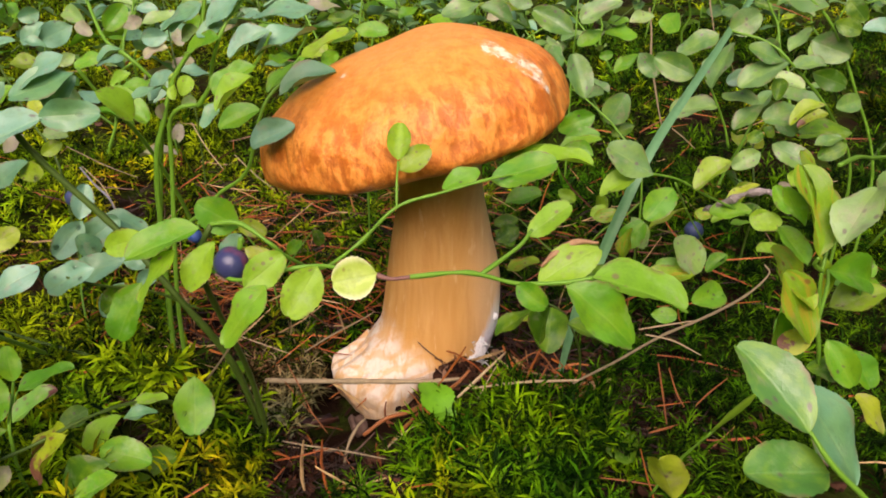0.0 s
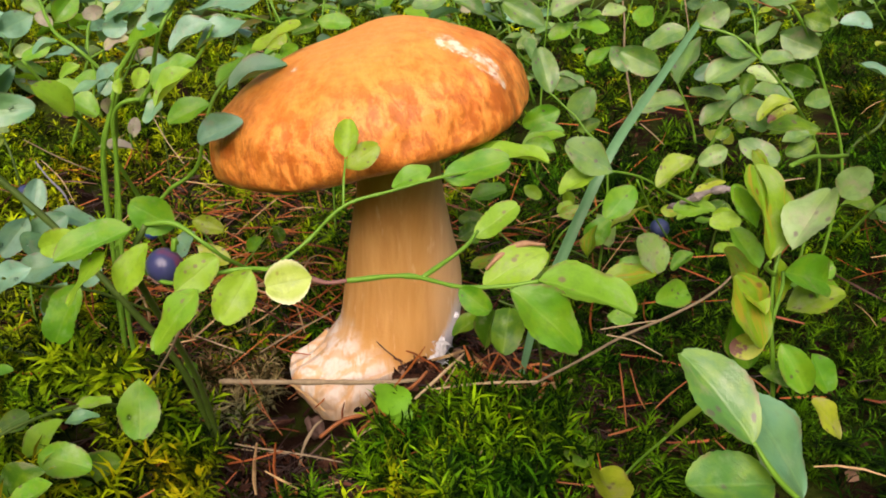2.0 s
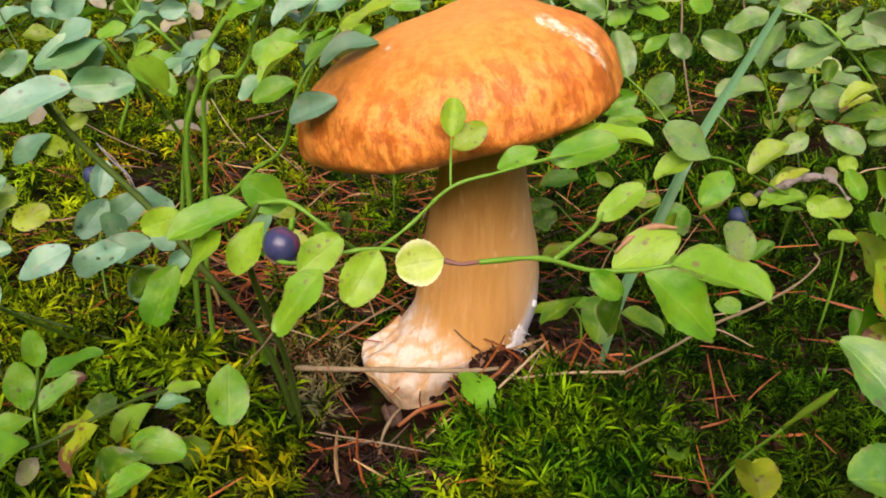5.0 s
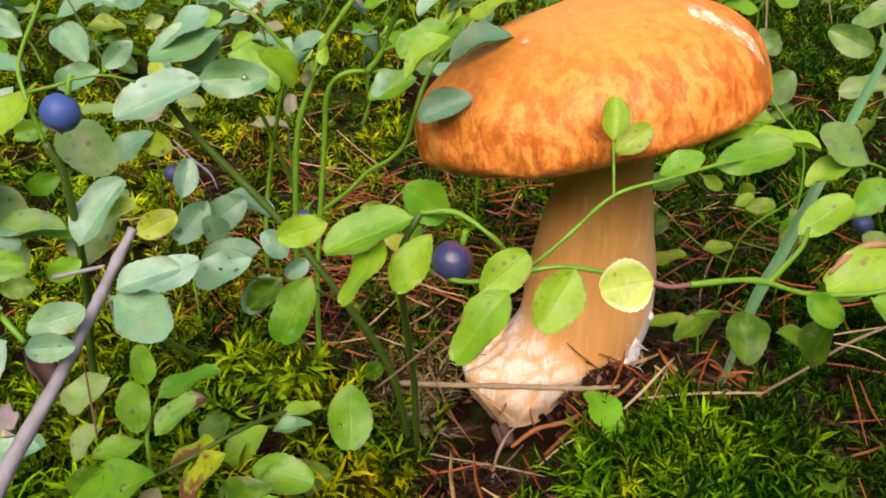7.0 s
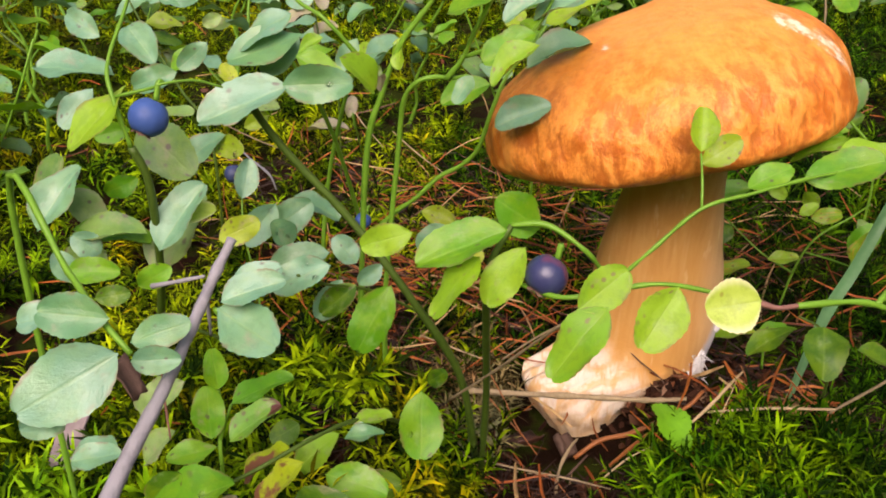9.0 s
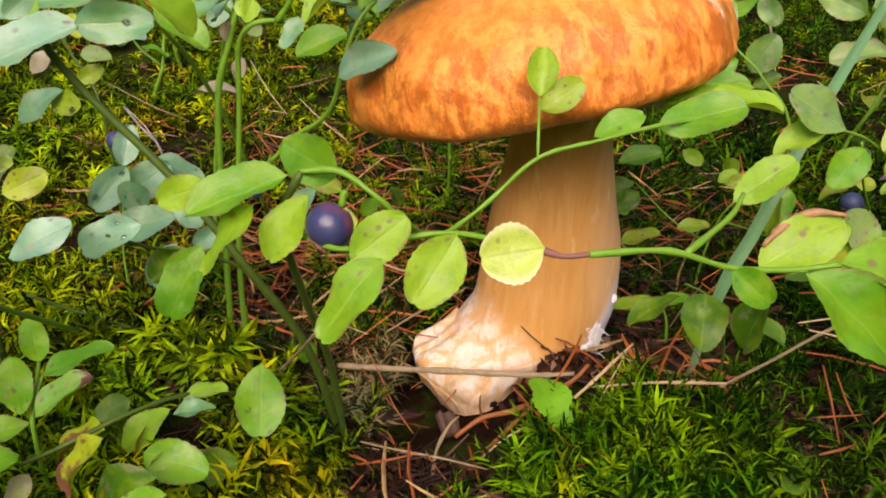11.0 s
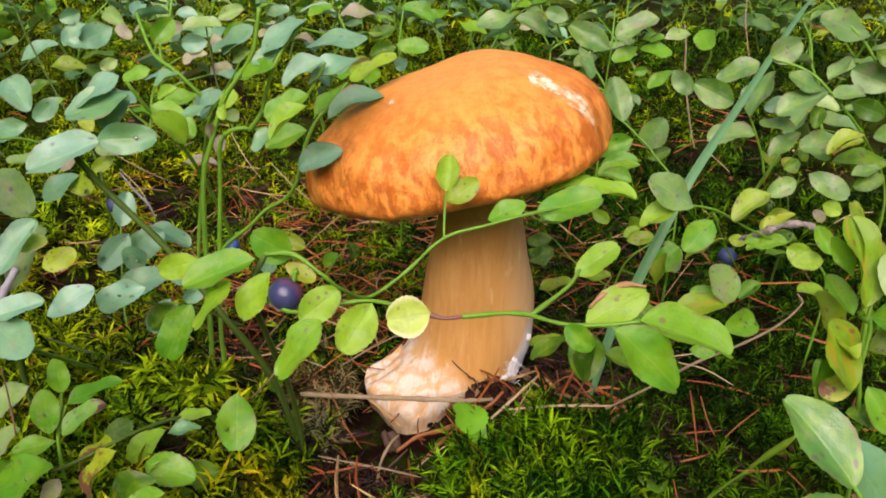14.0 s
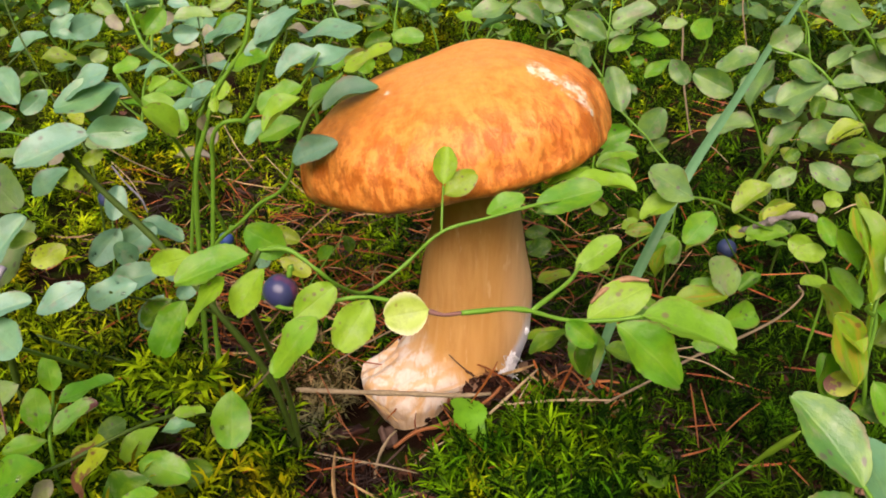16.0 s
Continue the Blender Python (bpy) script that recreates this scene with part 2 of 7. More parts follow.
def cap_material():
    m = Mat("cap_skin", 0.5, 0.4)
    p = m.coord("Object")
    x, y, z = m.split(p)
    ring = m.calc("ARCTAN2", y, x)
    far = m.calc("SQRT", m.calc("ADD", m.calc("MULTIPLY", x, x), m.calc("MULTIPLY", y, y)))
    n = m.t.nodes.new("ShaderNodeCombineXYZ")
    m.put(m.calc("MULTIPLY", ring, 1.0), n.inputs[0])
    m.put(m.calc("MULTIPLY", far, 9.0), n.inputs[1])
    m.put(m.calc("MULTIPLY", z, 12.0), n.inputs[2])
    streak = m.noise(n.outputs[0], 13.0, 5.0, 0.62, 0.4)
    broad = m.noise(p, 62.0, 4.0, 0.6, 0.4)
    mottle = m.noise(m.stretch(p, 1.0, 1.0, 0.6), 230.0, 6.0, 0.70, 0.25)
    fine = m.noise(p, 520.0, 5.0, 0.65)
    mixed = m.calc("ADD", m.calc("MULTIPLY", streak, 0.28), m.calc("MULTIPLY", mottle, 0.72))
    c = m.mix(m.span(mixed, 0.36, 0.62), (0.64, 0.170, 0.016), (0.84, 0.325, 0.060))
    c = m.mix(m.calc("MULTIPLY", m.span(broad, 0.42, 0.64), 0.50), c, (0.82, 0.320, 0.060))
    c = m.mix(m.calc("MULTIPLY", m.span(fine, 0.52, 0.70), 0.32), c, (0.44, 0.11, 0.014))
    # smooth crown, its yellow a painted sky reflection; redder, wrinkled skin towards the rim
    crown = m.span(m.calc("ADD", far, m.calc("MULTIPLY", m.calc("SUBTRACT", broad, 0.5), 0.03)), 0.034, 0.012)
    c = m.mix(m.calc("MULTIPLY", crown, 0.60), c, (0.84, 0.350, 0.078))
    rim = m.span(m.calc("ADD", far, m.calc("MULTIPLY", m.calc("SUBTRACT", broad, 0.5), 0.02)), 0.033, 0.046)
    c = m.mix(m.calc("MULTIPLY", m.calc("MULTIPLY", rim, 0.75), m.span(mixed, 0.57, 0.42)), c, (0.36, 0.085, 0.010))
    # two places where the skin is torn and the pale flesh shows
    for (ax, ay, az), (bx, by, bz), wide in TEARS:
        sx, sy, sz = bx - ax, by - ay, bz - az
        size = sx * sx + sy * sy + sz * sz
        dx, dy, dz = m.calc("SUBTRACT", x, ax), m.calc("SUBTRACT", y, ay), m.calc("SUBTRACT", z, az)
        dot = m.calc("ADD", m.calc("ADD", m.calc("MULTIPLY", dx, sx / size), m.calc("MULTIPLY", dy, sy / size)), m.calc("MULTIPLY", dz, sz / size))
        dot = m.calc("MINIMUM", m.calc("MAXIMUM", dot, 0.0), 1.0)
        ex, ey, ez = (m.calc("SUBTRACT", e, m.calc("MULTIPLY", dot, s)) for e, s in ((dx, sx), (dy, sy), (dz, sz)))
        gap = m.calc("SQRT", m.calc("ADD", m.calc("ADD", m.calc("MULTIPLY", ex, ex), m.calc("MULTIPLY", ey, ey)), m.calc("MULTIPLY", ez, ez)))
        gap = m.calc("ADD", gap, m.calc("MULTIPLY", m.calc("SUBTRACT", m.noise(p, 170.0, 6.0, 0.8), 0.5), wide * 5.5))
        c = m.mix(m.calc("MULTIPLY", m.span(gap, wide, wide * 0.45), 0.85), c, m.mix(m.span(m.noise(p, 300.0, 4.0, 0.7), 0.40, 0.58), (0.62, 0.34, 0.12), (0.86, 0.76, 0.58)))
        c = m.mix(m.calc("MULTIPLY", m.span(gap, wide, wide * 0.6), m.calc("MULTIPLY", m.span(m.noise(p, 420.0, 4.0, 0.7), 0.56, 0.64), 0.8)), c, (0.38, 0.16, 0.05))
    m.colour(c)
    m.put(m.span(fine, 0.3, 0.7, 0.30, 0.50), m.b.inputs["Roughness"])
    m.bump(m.calc("ADD", m.calc("MULTIPLY", mixed, m.calc("ADD", 0.7, m.calc("MULTIPLY", rim, 1.3))), m.calc("MULTIPLY", fine, 0.3)), 0.55, 0.0014)
    m.b.inputs["Subsurface Weight"].default_value = 0.12
    m.b.inputs["Subsurface Radius"].default_value = (0.004, 0.002, 0.001)
    m.b.inputs["Subsurface Scale"].default_value = 1.0
    return m.m


def stipe_material():
    m = Mat("stipe_flesh", 0.55, 0.35)
    p = m.coord("Object")
    x, y, z = m.split(p)
    fibre = m.noise(m.stretch(p, 1.0, 1.0, 0.12), 420.0, 5.0, 0.6, 0.3)
    patch = m.noise(m.stretch(p, 1.0, 1.0, 0.35), 100.0, 4.0)
    c = m.mix(m.span(fibre, 0.30, 0.70), (0.53, 0.265, 0.070), (0.63, 0.355, 0.118))
    c = m.mix(m.span(patch, 0.34, 0.66, 0.0, 0.8), c, (0.58, 0.295, 0.076))
    streak = m.span(m.noise(m.stretch(p, 1.0, 1.0, 0.05), 260.0, 3.0, 0.5), 0.60, 0.72)
    c = m.mix(m.calc("MULTIPLY", streak, 0.16), c, (0.84, 0.62, 0.34))
    fleck = m.span(m.noise(m.stretch(m.shift(p, (0.3, 0.1, 0.0)), 1.0, 1.0, 0.22), 330.0, 3.0, 0.5), 0.61, 0.70)
    c = m.mix(m.calc("MULTIPLY", fleck, 0.30), c, (0.84, 0.64, 0.38))
    c = m.mix(m.span(m.calc("ADD", x, m.calc("MULTIPLY", m.calc("SUBTRACT", patch, 0.5), 0.008)), 0.008, 0.0185, 0.0, 0.35), c, (0.82, 0.64, 0.42))
    # the skin ends in a slanting line; below it the flesh is white
    slant = m.calc("ADD", z, m.calc("MULTIPLY", x, 0.55))
    edge = m.calc("MULTIPLY", m.calc("SUBTRACT", patch, 0.5), 0.022)
    low = m.span(m.calc("ADD", slant, edge), 0.007, -0.005)
    torn = m.noise(m.stretch(p, 1.0, 1.0, 0.18), 230.0, 5.0, 0.65, 0.8)
    pale = m.mix(m.span(torn, 0.36, 0.58), (0.62, 0.39, 0.19), (0.71, 0.62, 0.51))
    fold = m.calc("SINE", m.calc("ADD", m.calc("MULTIPLY", m.calc("ADD", z, m.calc("MULTIPLY", x, -0.55)), 1050.0), m.calc("MULTIPLY", m.noise(p, 95.0, 3.0), 15.0)))
    pale = m.mix(m.span(fold, -0.1, -1.0, 0.0, 0.55), pale, (0.66, 0.36, 0.13))
    soil = m.calc("ADD", z, m.calc("MULTIPLY", m.calc("SUBTRACT", m.noise(p, 170.0, 4.0), 0.5), 0.020))
    pale = m.mix(m.span(soil, -0.008, -0.015, 0.0, 0.80), pale, m.mix(torn, (0.22, 0.12, 0.050), (0.60, 0.44, 0.27)))
    dirt = m.span(m.noise(p, 210.0, 4.0), 0.60, 0.72)
    pale = m.mix(m.calc("MULTIPLY", dirt, 0.30), pale, (0.42, 0.26, 0.15))
    c = m.mix(low, c, pale)
    # a bluish white torn strip runs up one side
    strip = m.calc("SUBTRACT", x, m.calc("ADD", 0.0150, m.calc("MULTIPLY", z, 0.22)))
    strip = m.calc("MULTIPLY", m.span(m.calc("ADD", strip, m.calc("MULTIPLY", m.calc("SUBTRACT", torn, 0.5), 0.006)), -0.0010, 0.0012), m.span(z, 0.024, 0.008))
    c = m.mix(strip, c, (0.74, 0.73, 0.75))
    m.colour(c)
    m.bump(m.calc("ADD", m.calc("ADD", fibre, m.noise(p, 900.0, 3.0)), m.calc("MULTIPLY", m.calc("MULTIPLY", m.calc("ADD", torn, m.calc("MULTIPLY", fold, 0.30)), low), 2.6)), 0.22, 0.0007)
    m.b.inputs["Subsurface Weight"].default_value = 0.1
    m.b.inputs["Subsurface Radius"].default_value = (0.004, 0.002, 0.001)
    m.b.inputs["Subsurface Scale"].default_value = 1.0
    return m.m


def plain(name, low, high, rough=0.6, scale=300.0, depth=0.0004, spec=0.4):
    m = Mat(name, rough, spec)
    f = m.noise(m.coord("Object"), scale, 4.0)
    m.colour(m.mix(f, low, high))
    m.bump(f, 0.4, depth)
    return m.m


NEEDLE = needle_material()
# the near-black low tones put the shade between shoots into the moss colour
MOSS_FEATHER = moss_material("feather_moss", (0.006, 0.015, 0.001), (0.14, 0.27, 0.003), (0.56, 0.72, 0.010))
MOSS_DRY = moss_material("dry_moss", (0.030, 0.022, 0.006), (0.24, 0.17, 0.060), (0.48, 0.38, 0.17))
MOSS_STAR = moss_material("star_moss", (0.012, 0.036, 0.001), (0.20, 0.40, 0.004), (0.53, 0.75, 0.014))
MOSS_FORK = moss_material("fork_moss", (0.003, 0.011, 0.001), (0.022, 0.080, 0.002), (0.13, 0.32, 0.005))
MOSS_BRIGHT = moss_material("bright_fork_moss", (0.005, 0.024, 0.001), (0.070, 0.22, 0.003), (0.29, 0.55, 0.006))
EARTH = ground_material()
CAP = cap_material()
STIPE = stipe_material()
PORES = plain("pore_layer", (0.55, 0.42, 0.22), (0.68, 0.56, 0.33), 0.8, 1500.0)
MYCELIUM = plain("white_down", (0.62, 0.62, 0.63), (0.78, 0.78, 0.78), 0.9, 900.0)
BERRY = plain("berry_bloom", (0.012, 0.020, 0.060), (0.042, 0.068, 0.16), 0.55, 260.0)


def two_tone(name, one, two, scale, rough):
    m = Mat(name, rough, 0.5)
    p = m.place()
    fine = m.noise(p, 900.0, 4.0)
    c = m.mix(m.span(m.noise(p, scale, 2.0), 0.50, 0.64), one, two)
    m.colour(m.mix(m.calc("MULTIPLY", fine, 0.2), c, (0.10, 0.11, 0.20)))
    m.bump(fine, 0.3, 0.0003)
    return m.m


BERRY_RED = two_tone("ripening_berry", (0.022, 0.028, 0.090), (0.13, 0.028, 0.055), 150.0, 0.35)
BERRY_BLUE = plain("bloomed_berry", (0.020, 0.055, 0.20), (0.050, 0.115, 0.33), 0.5, 220.0, spec=0.3)
CURL = plain("curled_leaf_edge", (0.15, 0.065, 0.025), (0.44, 0.27, 0.13), 0.6, 500.0)
SCALE = plain("brown_scale", (0.10, 0.05, 0.035), (0.26, 0.16, 0.12), 0.7, 400.0)
# for the added light-blocking ring, which is never in view
WOOD = plain("backdrop_ring", (0.02, 0.035, 0.012), (0.07, 0.08, 0.035), 0.9, 3.0, 0.05)


def water_material():
    m = Mat("water", 0.02, 0.5)
    m.b.inputs["Transmission Weight"].default_value = 1.0
    m.b.inputs["IOR"].default_value = 1.33
    return m.m


WATER = water_material()
WET_LEAF = plain("wet_dead_leaf", (0.020, 0.008, 0.006), (0.085, 0.034, 0.022), 0.4, 500.0)
BARK = plain("bark_flake", (0.11, 0.085, 0.088), (0.32, 0.27, 0.28), 0.8, 250.0, 0.0015)


# ---- helpers of this scene ----
def link(name, mesh, material, parent=None, label=""):
    """Links mesh as one object, placed by world coordinates, under a thing or a part."""
    if material and not mesh.materials:
        mesh.materials.append(material)
    ob = new(name, mesh)
    if parent:
        ob.parent = parent
        ob.matrix_parent_inverse = parent.matrix_world.inverted()
    if label:
        tagged(ob, label)
    return ob


def part(name, bm, material, parent=None, label=""):
    mesh = bpy.data.meshes.new(name)
    bm.to_mesh(mesh)
    bm.free()
    mesh.shade_smooth()
    return link(name, mesh, material, parent, label)


def thing(name, at, label, category, group=""):
    ob = new(name)
    ob.empty_display_size = 0.005
    ob.matrix_world = Matrix.Translation(at)
    return tagged(ob, label, category, group)


def spline(points, steps):
    """Smooth points along a line that passes through the given ones."""
    p = [Vector(q) for q in points]
    p = [2 * p[0] - p[1]] + p + [2 * p[-1] - p[-2]]
    out = []
    for i in range(1, len(p) - 2):
        a, b, c, d = p[i - 1 : i + 3]
        for k in range(steps):
            t = k / steps
            out.append(0.5 * (2 * b + (c - a) * t + (2 * a - 5 * b + 4 * c - d) * t * t + (3 * b - a - 3 * c + d) * t ** 3))
    return out + [p[-2]]


def tube(bm, points, radii, sides=6, steps=5, knobs=0.0):
    """A round, tapering stalk along a smooth line."""
    line = spline(points, steps)
    n = len(line)
    rings, side = [], Vector((0.3, 0.2, 1)).orthogonal()
    for i, q in enumerate(line):
        way = (line[min(i + 1, n - 1)] - line[max(i - 1, 0)]).normalized()
        side = (side - side.dot(way) * way).normalized()
        up = way.cross(side)
        f = i / (n - 1) * (len(radii) - 1)
        k = min(int(f), len(radii) - 2)
        r = radii[k] + (radii[k + 1] - radii[k]) * (f - k)
        r *= 1 + knobs * noise.noise(q * 400)
        rings.append([bm.verts.new(q + r * (math.cos(a) * side + math.sin(a) * up)) for a in np.arange(sides) * 2 * math.pi / sides])
    for a, b in zip(rings, rings[1:]):
        for k in range(sides):
            bm.faces.new((a[k], a[(k + 1) % sides], b[(k + 1) % sides], b[k]))
    bm.faces.new(rings[0][::-1])
    bm.faces.new(rings[-1])
    return bm


def stalk(name, points, radii, material, parent=None, label="", sides=6, steps=5, knobs=0.0):
    return part(name, tube(bmesh.new(), points, radii, sides, steps, knobs), material, parent, label)


# leaf blades: length 1 along y, half-width 0.5, shared by all the leaves
def leaf_grid(fold, droop, wave, blunt, twist=0.0, salt=0, rows=26):
    """Corners, leaf coordinates and faces of a finely toothed, slightly uneven blade."""
    pts, uvs, faces = [], [], []
    for i in range(rows + 1):
        t = 0.5 - 0.5 * math.cos(math.pi * i / rows)
        w = 0.5 * max(math.sin(math.pi * t ** blunt), 0.0) ** (0.66 - 0.22 * t) if 0 < i < rows else 0.012
        for k in range(5):
            v = (k - 2) / 2
            uneven = 1 + 0.06 * noise.noise(Vector((t * 2.3, 3 if v > 0 else 8, salt)))
            tooth = 1 - 0.045 * (i % 2) * (abs(v) == 1)
            edge = wave * math.sin(7 * t + 2.1 * (k > 2) + salt) * v * v
            puff = 0.03 * noise.noise(Vector((v * 1.6, t * 3.4, salt + 11)))
            x = v * w * uneven * tooth + 0.015 * math.sin(3 * t + salt) * t * (salt > 0)
            pts.append((x, t + (0.02 * abs(v) if 0 < i < rows else 0), fold * abs(v) * w - droop * t * t + edge * w + twist * v * w * (t - 0.3) + puff * (0 < i)))
            uvs.append((t, v))
    for i in range(rows):
        for k in range(4):
            a = i * 5 + k
            faces.append((a, a + 1, a + 6, a + 5))
    return pts, uvs, faces


# fold, droop, waviness, bluntness, twist, salt
SHAPES = [(0.20, 0.08, 0.09, 1.0, 0.08, 0), (0.32, 0.14, 0.12, 0.94, -0.12, 1), (0.12, -0.06, 0.14, 1.04, 0.16, 2), (0.42, 0.18, 0.10, 0.97, 0.08, 3),
          (0.08, 0.08, 0.10, 0.92, -0.10, 4), (0.26, 0.16, 0.16, 1.0, 0.22, 5), (0.34, -0.03, 0.10, 0.95, -0.22, 6), (0.16, 0.20, 0.14, 1.06, 0.0, 7)]
BLADES = {}
for kind in LEAF:
    for n, shape in enumerate(SHAPES):
        pts, uvs, faces = leaf_grid(*shape)
        mesh = bpy.data.meshes.new("leaf")
        mesh.from_pydata(pts, [], faces)
        layer = mesh.uv_layers.new(name="UVMap")
        layer.data.foreach_set("uv", np.array([uvs[v] for f in faces for v in f]).ravel())
        mesh.shade_smooth()
        mesh.materials.append(LEAF[kind])
        BLADES[kind, n] = mesh


def leaf_frame(base, tip, width, roll):
    """Where a leaf lies: from base to tip, its face turned up and then rolled by degrees about its length."""
    base, tip = Vector(base), Vector(tip)
    way = tip - base
    size = way.length
    way.normalize()
    side = way.cross(Vector((0, 0, 1)))
    if side.length < 1e-3:
        side = Vector((1, 0, 0))
    side.normalize()
    face = side.cross(way)
    a = radians(roll)
    s2, f2 = side * math.cos(a) + face * math.sin(a), face * math.cos(a) - side * math.sin(a)
    return Matrix(((s2.x * width, way.x * size, f2.x * size, base.x), (s2.y * width, way.y * size, f2.y * size, base.y),
                   (s2.z * width, way.z * size, f2.z * size, base.z), (0, 0, 0, 1)))


WET = []


def leaf(parent, base, tip, width, roll=0.0, kind="g", shape=None, wet=0):
    n = shape if shape is not None else random.randrange(len(SHAPES))
    ob = link("leaf", BLADES[kind, n], None, parent)
    ob.matrix_basis = leaf_frame(base, tip, width, roll)
    if wet:
        WET.append((ob, wet))
    return ob


def berry(parent, at, size, material, calyx=(0, 0, -1), stem_from=None):
    bm = bmesh.new()
    bmesh.ops.create_uvsphere(bm, u_segments=20, v_segments=14, radius=size / 2)
    axis = Vector(calyx).normalized()
    for v in bm.verts:
        d = v.co.normalized().dot(axis)
        v.co *= 1 + 0.03 * noise.noise(v.co * 300)
        if d > 0.86:
            v.co -= axis * (d - 0.86) * size * 0.9
        if d < -0.93:
            v.co += axis * (-d - 0.93) * size * 0.8
    bmesh.ops.translate(bm, verts=bm.verts, vec=Vector(at))
    fruit = part("berry", bm, material, parent)
    bm = bmesh.new()
    side = axis.orthogonal().normalized()
    up = axis.cross(side)
    hub = Vector(at) + axis * size * 0.40
    inner, outer = [], []
    for k in range(20):
        a = k * math.pi / 10
        d = math.cos(a) * side + math.sin(a) * up
        inner.append(bm.verts.new(hub + d * size * 0.15))
        outer.append(bm.verts.new(hub + d * size * 0.25 + axis * size * (0.09 if k % 4 < 2 else 0.05)))
    for k in range(20):
        bm.faces.new((inner[k], inner[(k + 1) % 20], outer[(k + 1) % 20], outer[k]))
    part("calyx", bm, SCALE, fruit, "dry brown crown")
    if stem_from:
        top = Vector(at) - axis * size * 0.47
        mid = (top + Vector(stem_from)) / 2 + Vector((0, 0, size * 0.25))
        stalk("fruit_stalk", [stem_from, mid, top], [0.0004, 0.0006], STEM, parent, "", 5, 4)
    return fruit


# ---- ground ----
def bump_at(x, y, cx, cy, r, h):
    d = ((x - cx) ** 2 + (y - cy) ** 2) / (r * r)
    return h * math.exp(-d)


def ground_z(x, y):
    z = 0.004 * noise.noise(Vector((x * 14, y * 14, 3))) + 0.0025 * noise.noise(Vector((x * 45, y * 45, 7)))
    z += bump_at(x, y, -0.024, 0.240, 0.032, -0.008) + bump_at(x, y, 0.040, 0.226, 0.035, 0.006) + bump_at(x, y, 0.008, 0.2425, 0.013, 0.014)
    z += bump_at(x, y, -0.097, 0.232, 0.040, 0.010) + bump_at(x, y, -0.145, 0.290, 0.045, -0.010)
    z += bump_at(x, y, -0.03, 0.18, 0.04, -0.012)
    far = math.hypot(x, y - 0.3)
    z += 0.012 * min(max((y - 0.35) / 0.3, 0), 1)
    z += min(far, 60) * 0.02 * noise.noise(Vector((x * 0.4, y * 0.4, 1)))
    return z - 0.010


def build_ground():
    n = 280
    u = np.linspace(-1, 1, n)
    ax = 0.16 * np.sinh(7.6 * u)
    pts = [(x, y + 0.3, ground_z(x, y + 0.3)) for y in ax for x in ax]
    faces = [(j * n + i, j * n + i + 1, (j + 1) * n + i + 1, (j + 1) * n + i) for j in range(n - 1) for i in range(n - 1)]
    mesh = bpy.data.meshes.new("ground")
    mesh.from_pydata(pts, [], faces)
    mesh.shade_smooth()
    return tagged(link("ground", mesh, EARTH), "dark brown forest soil under moss and litter", "ground", "", "structure")


build_ground()


def build_backdrop():
    """An unseen dark ring, added all round to keep off the low light as a wood would."""
    n, pts, faces = 48, [], []
    for k in range(n):
        a = 2 * math.pi * k / n
        r = 9 + 0.8 * noise.noise(Vector((math.cos(a) * 3, math.sin(a) * 3, 0)))
        for h in (-1.0, 1.5, 4.2 + 0.8 * noise.noise(Vector((math.cos(a) * 5, math.sin(a) * 5, 4)))):
            pts.append((r * math.cos(a), r * math.sin(a) + 0.3, h))
    for k in range(n):
        for i in range(2):
            a, c = 3 * k + i, 3 * ((k + 1) % n) + i
            faces.append((a, c, c + 1, a + 1))
    mesh = bpy.data.meshes.new("backdrop")
    mesh.from_pydata(pts, [], faces)
    return tagged(link("backdrop", mesh, WOOD), "unseen dark ring added all round to block low light as pine wood would", "backdrop", "", "structure")


build_backdrop()


def sheet(name, verts, faces, material, label, category):
    """One object of many small blades, of kind stuff."""
    mesh = bpy.data.meshes.new(name)
    mesh.from_pydata(verts, [], faces)
    mesh.validate()
    return tagged(link(name, mesh, material), label, category, "", "stuff")


def blades(verts, material, name, label, category):
    """verts: (n, 5, 3), each blade's foot left and right, middle left and right, and tip."""
    n = len(verts)
    mesh = bpy.data.meshes.new(name)
    mesh.vertices.add(5 * n)
    mesh.vertices.foreach_set("co", verts.astype(np.float32).ravel())
    first = (5 * np.arange(n))[:, None]
    mesh.loops.add(7 * n)
    mesh.loops.foreach_set("vertex_index", (first + np.array([0, 1, 3, 2, 2, 3, 4])).astype(np.int32).ravel())
    mesh.polygons.add(2 * n)
    mesh.polygons.foreach_set("loop_start", (7 * np.arange(n)[:, None] + np.array([0, 4])).astype(np.int32).ravel())
    mesh.polygons.foreach_set("loop_total", np.tile([4, 3], n).astype(np.int32))
    mesh.update()
    mesh.validate()
    mesh.shade_smooth()
    return tagged(link(name, mesh, material), label, category, "", "stuff")


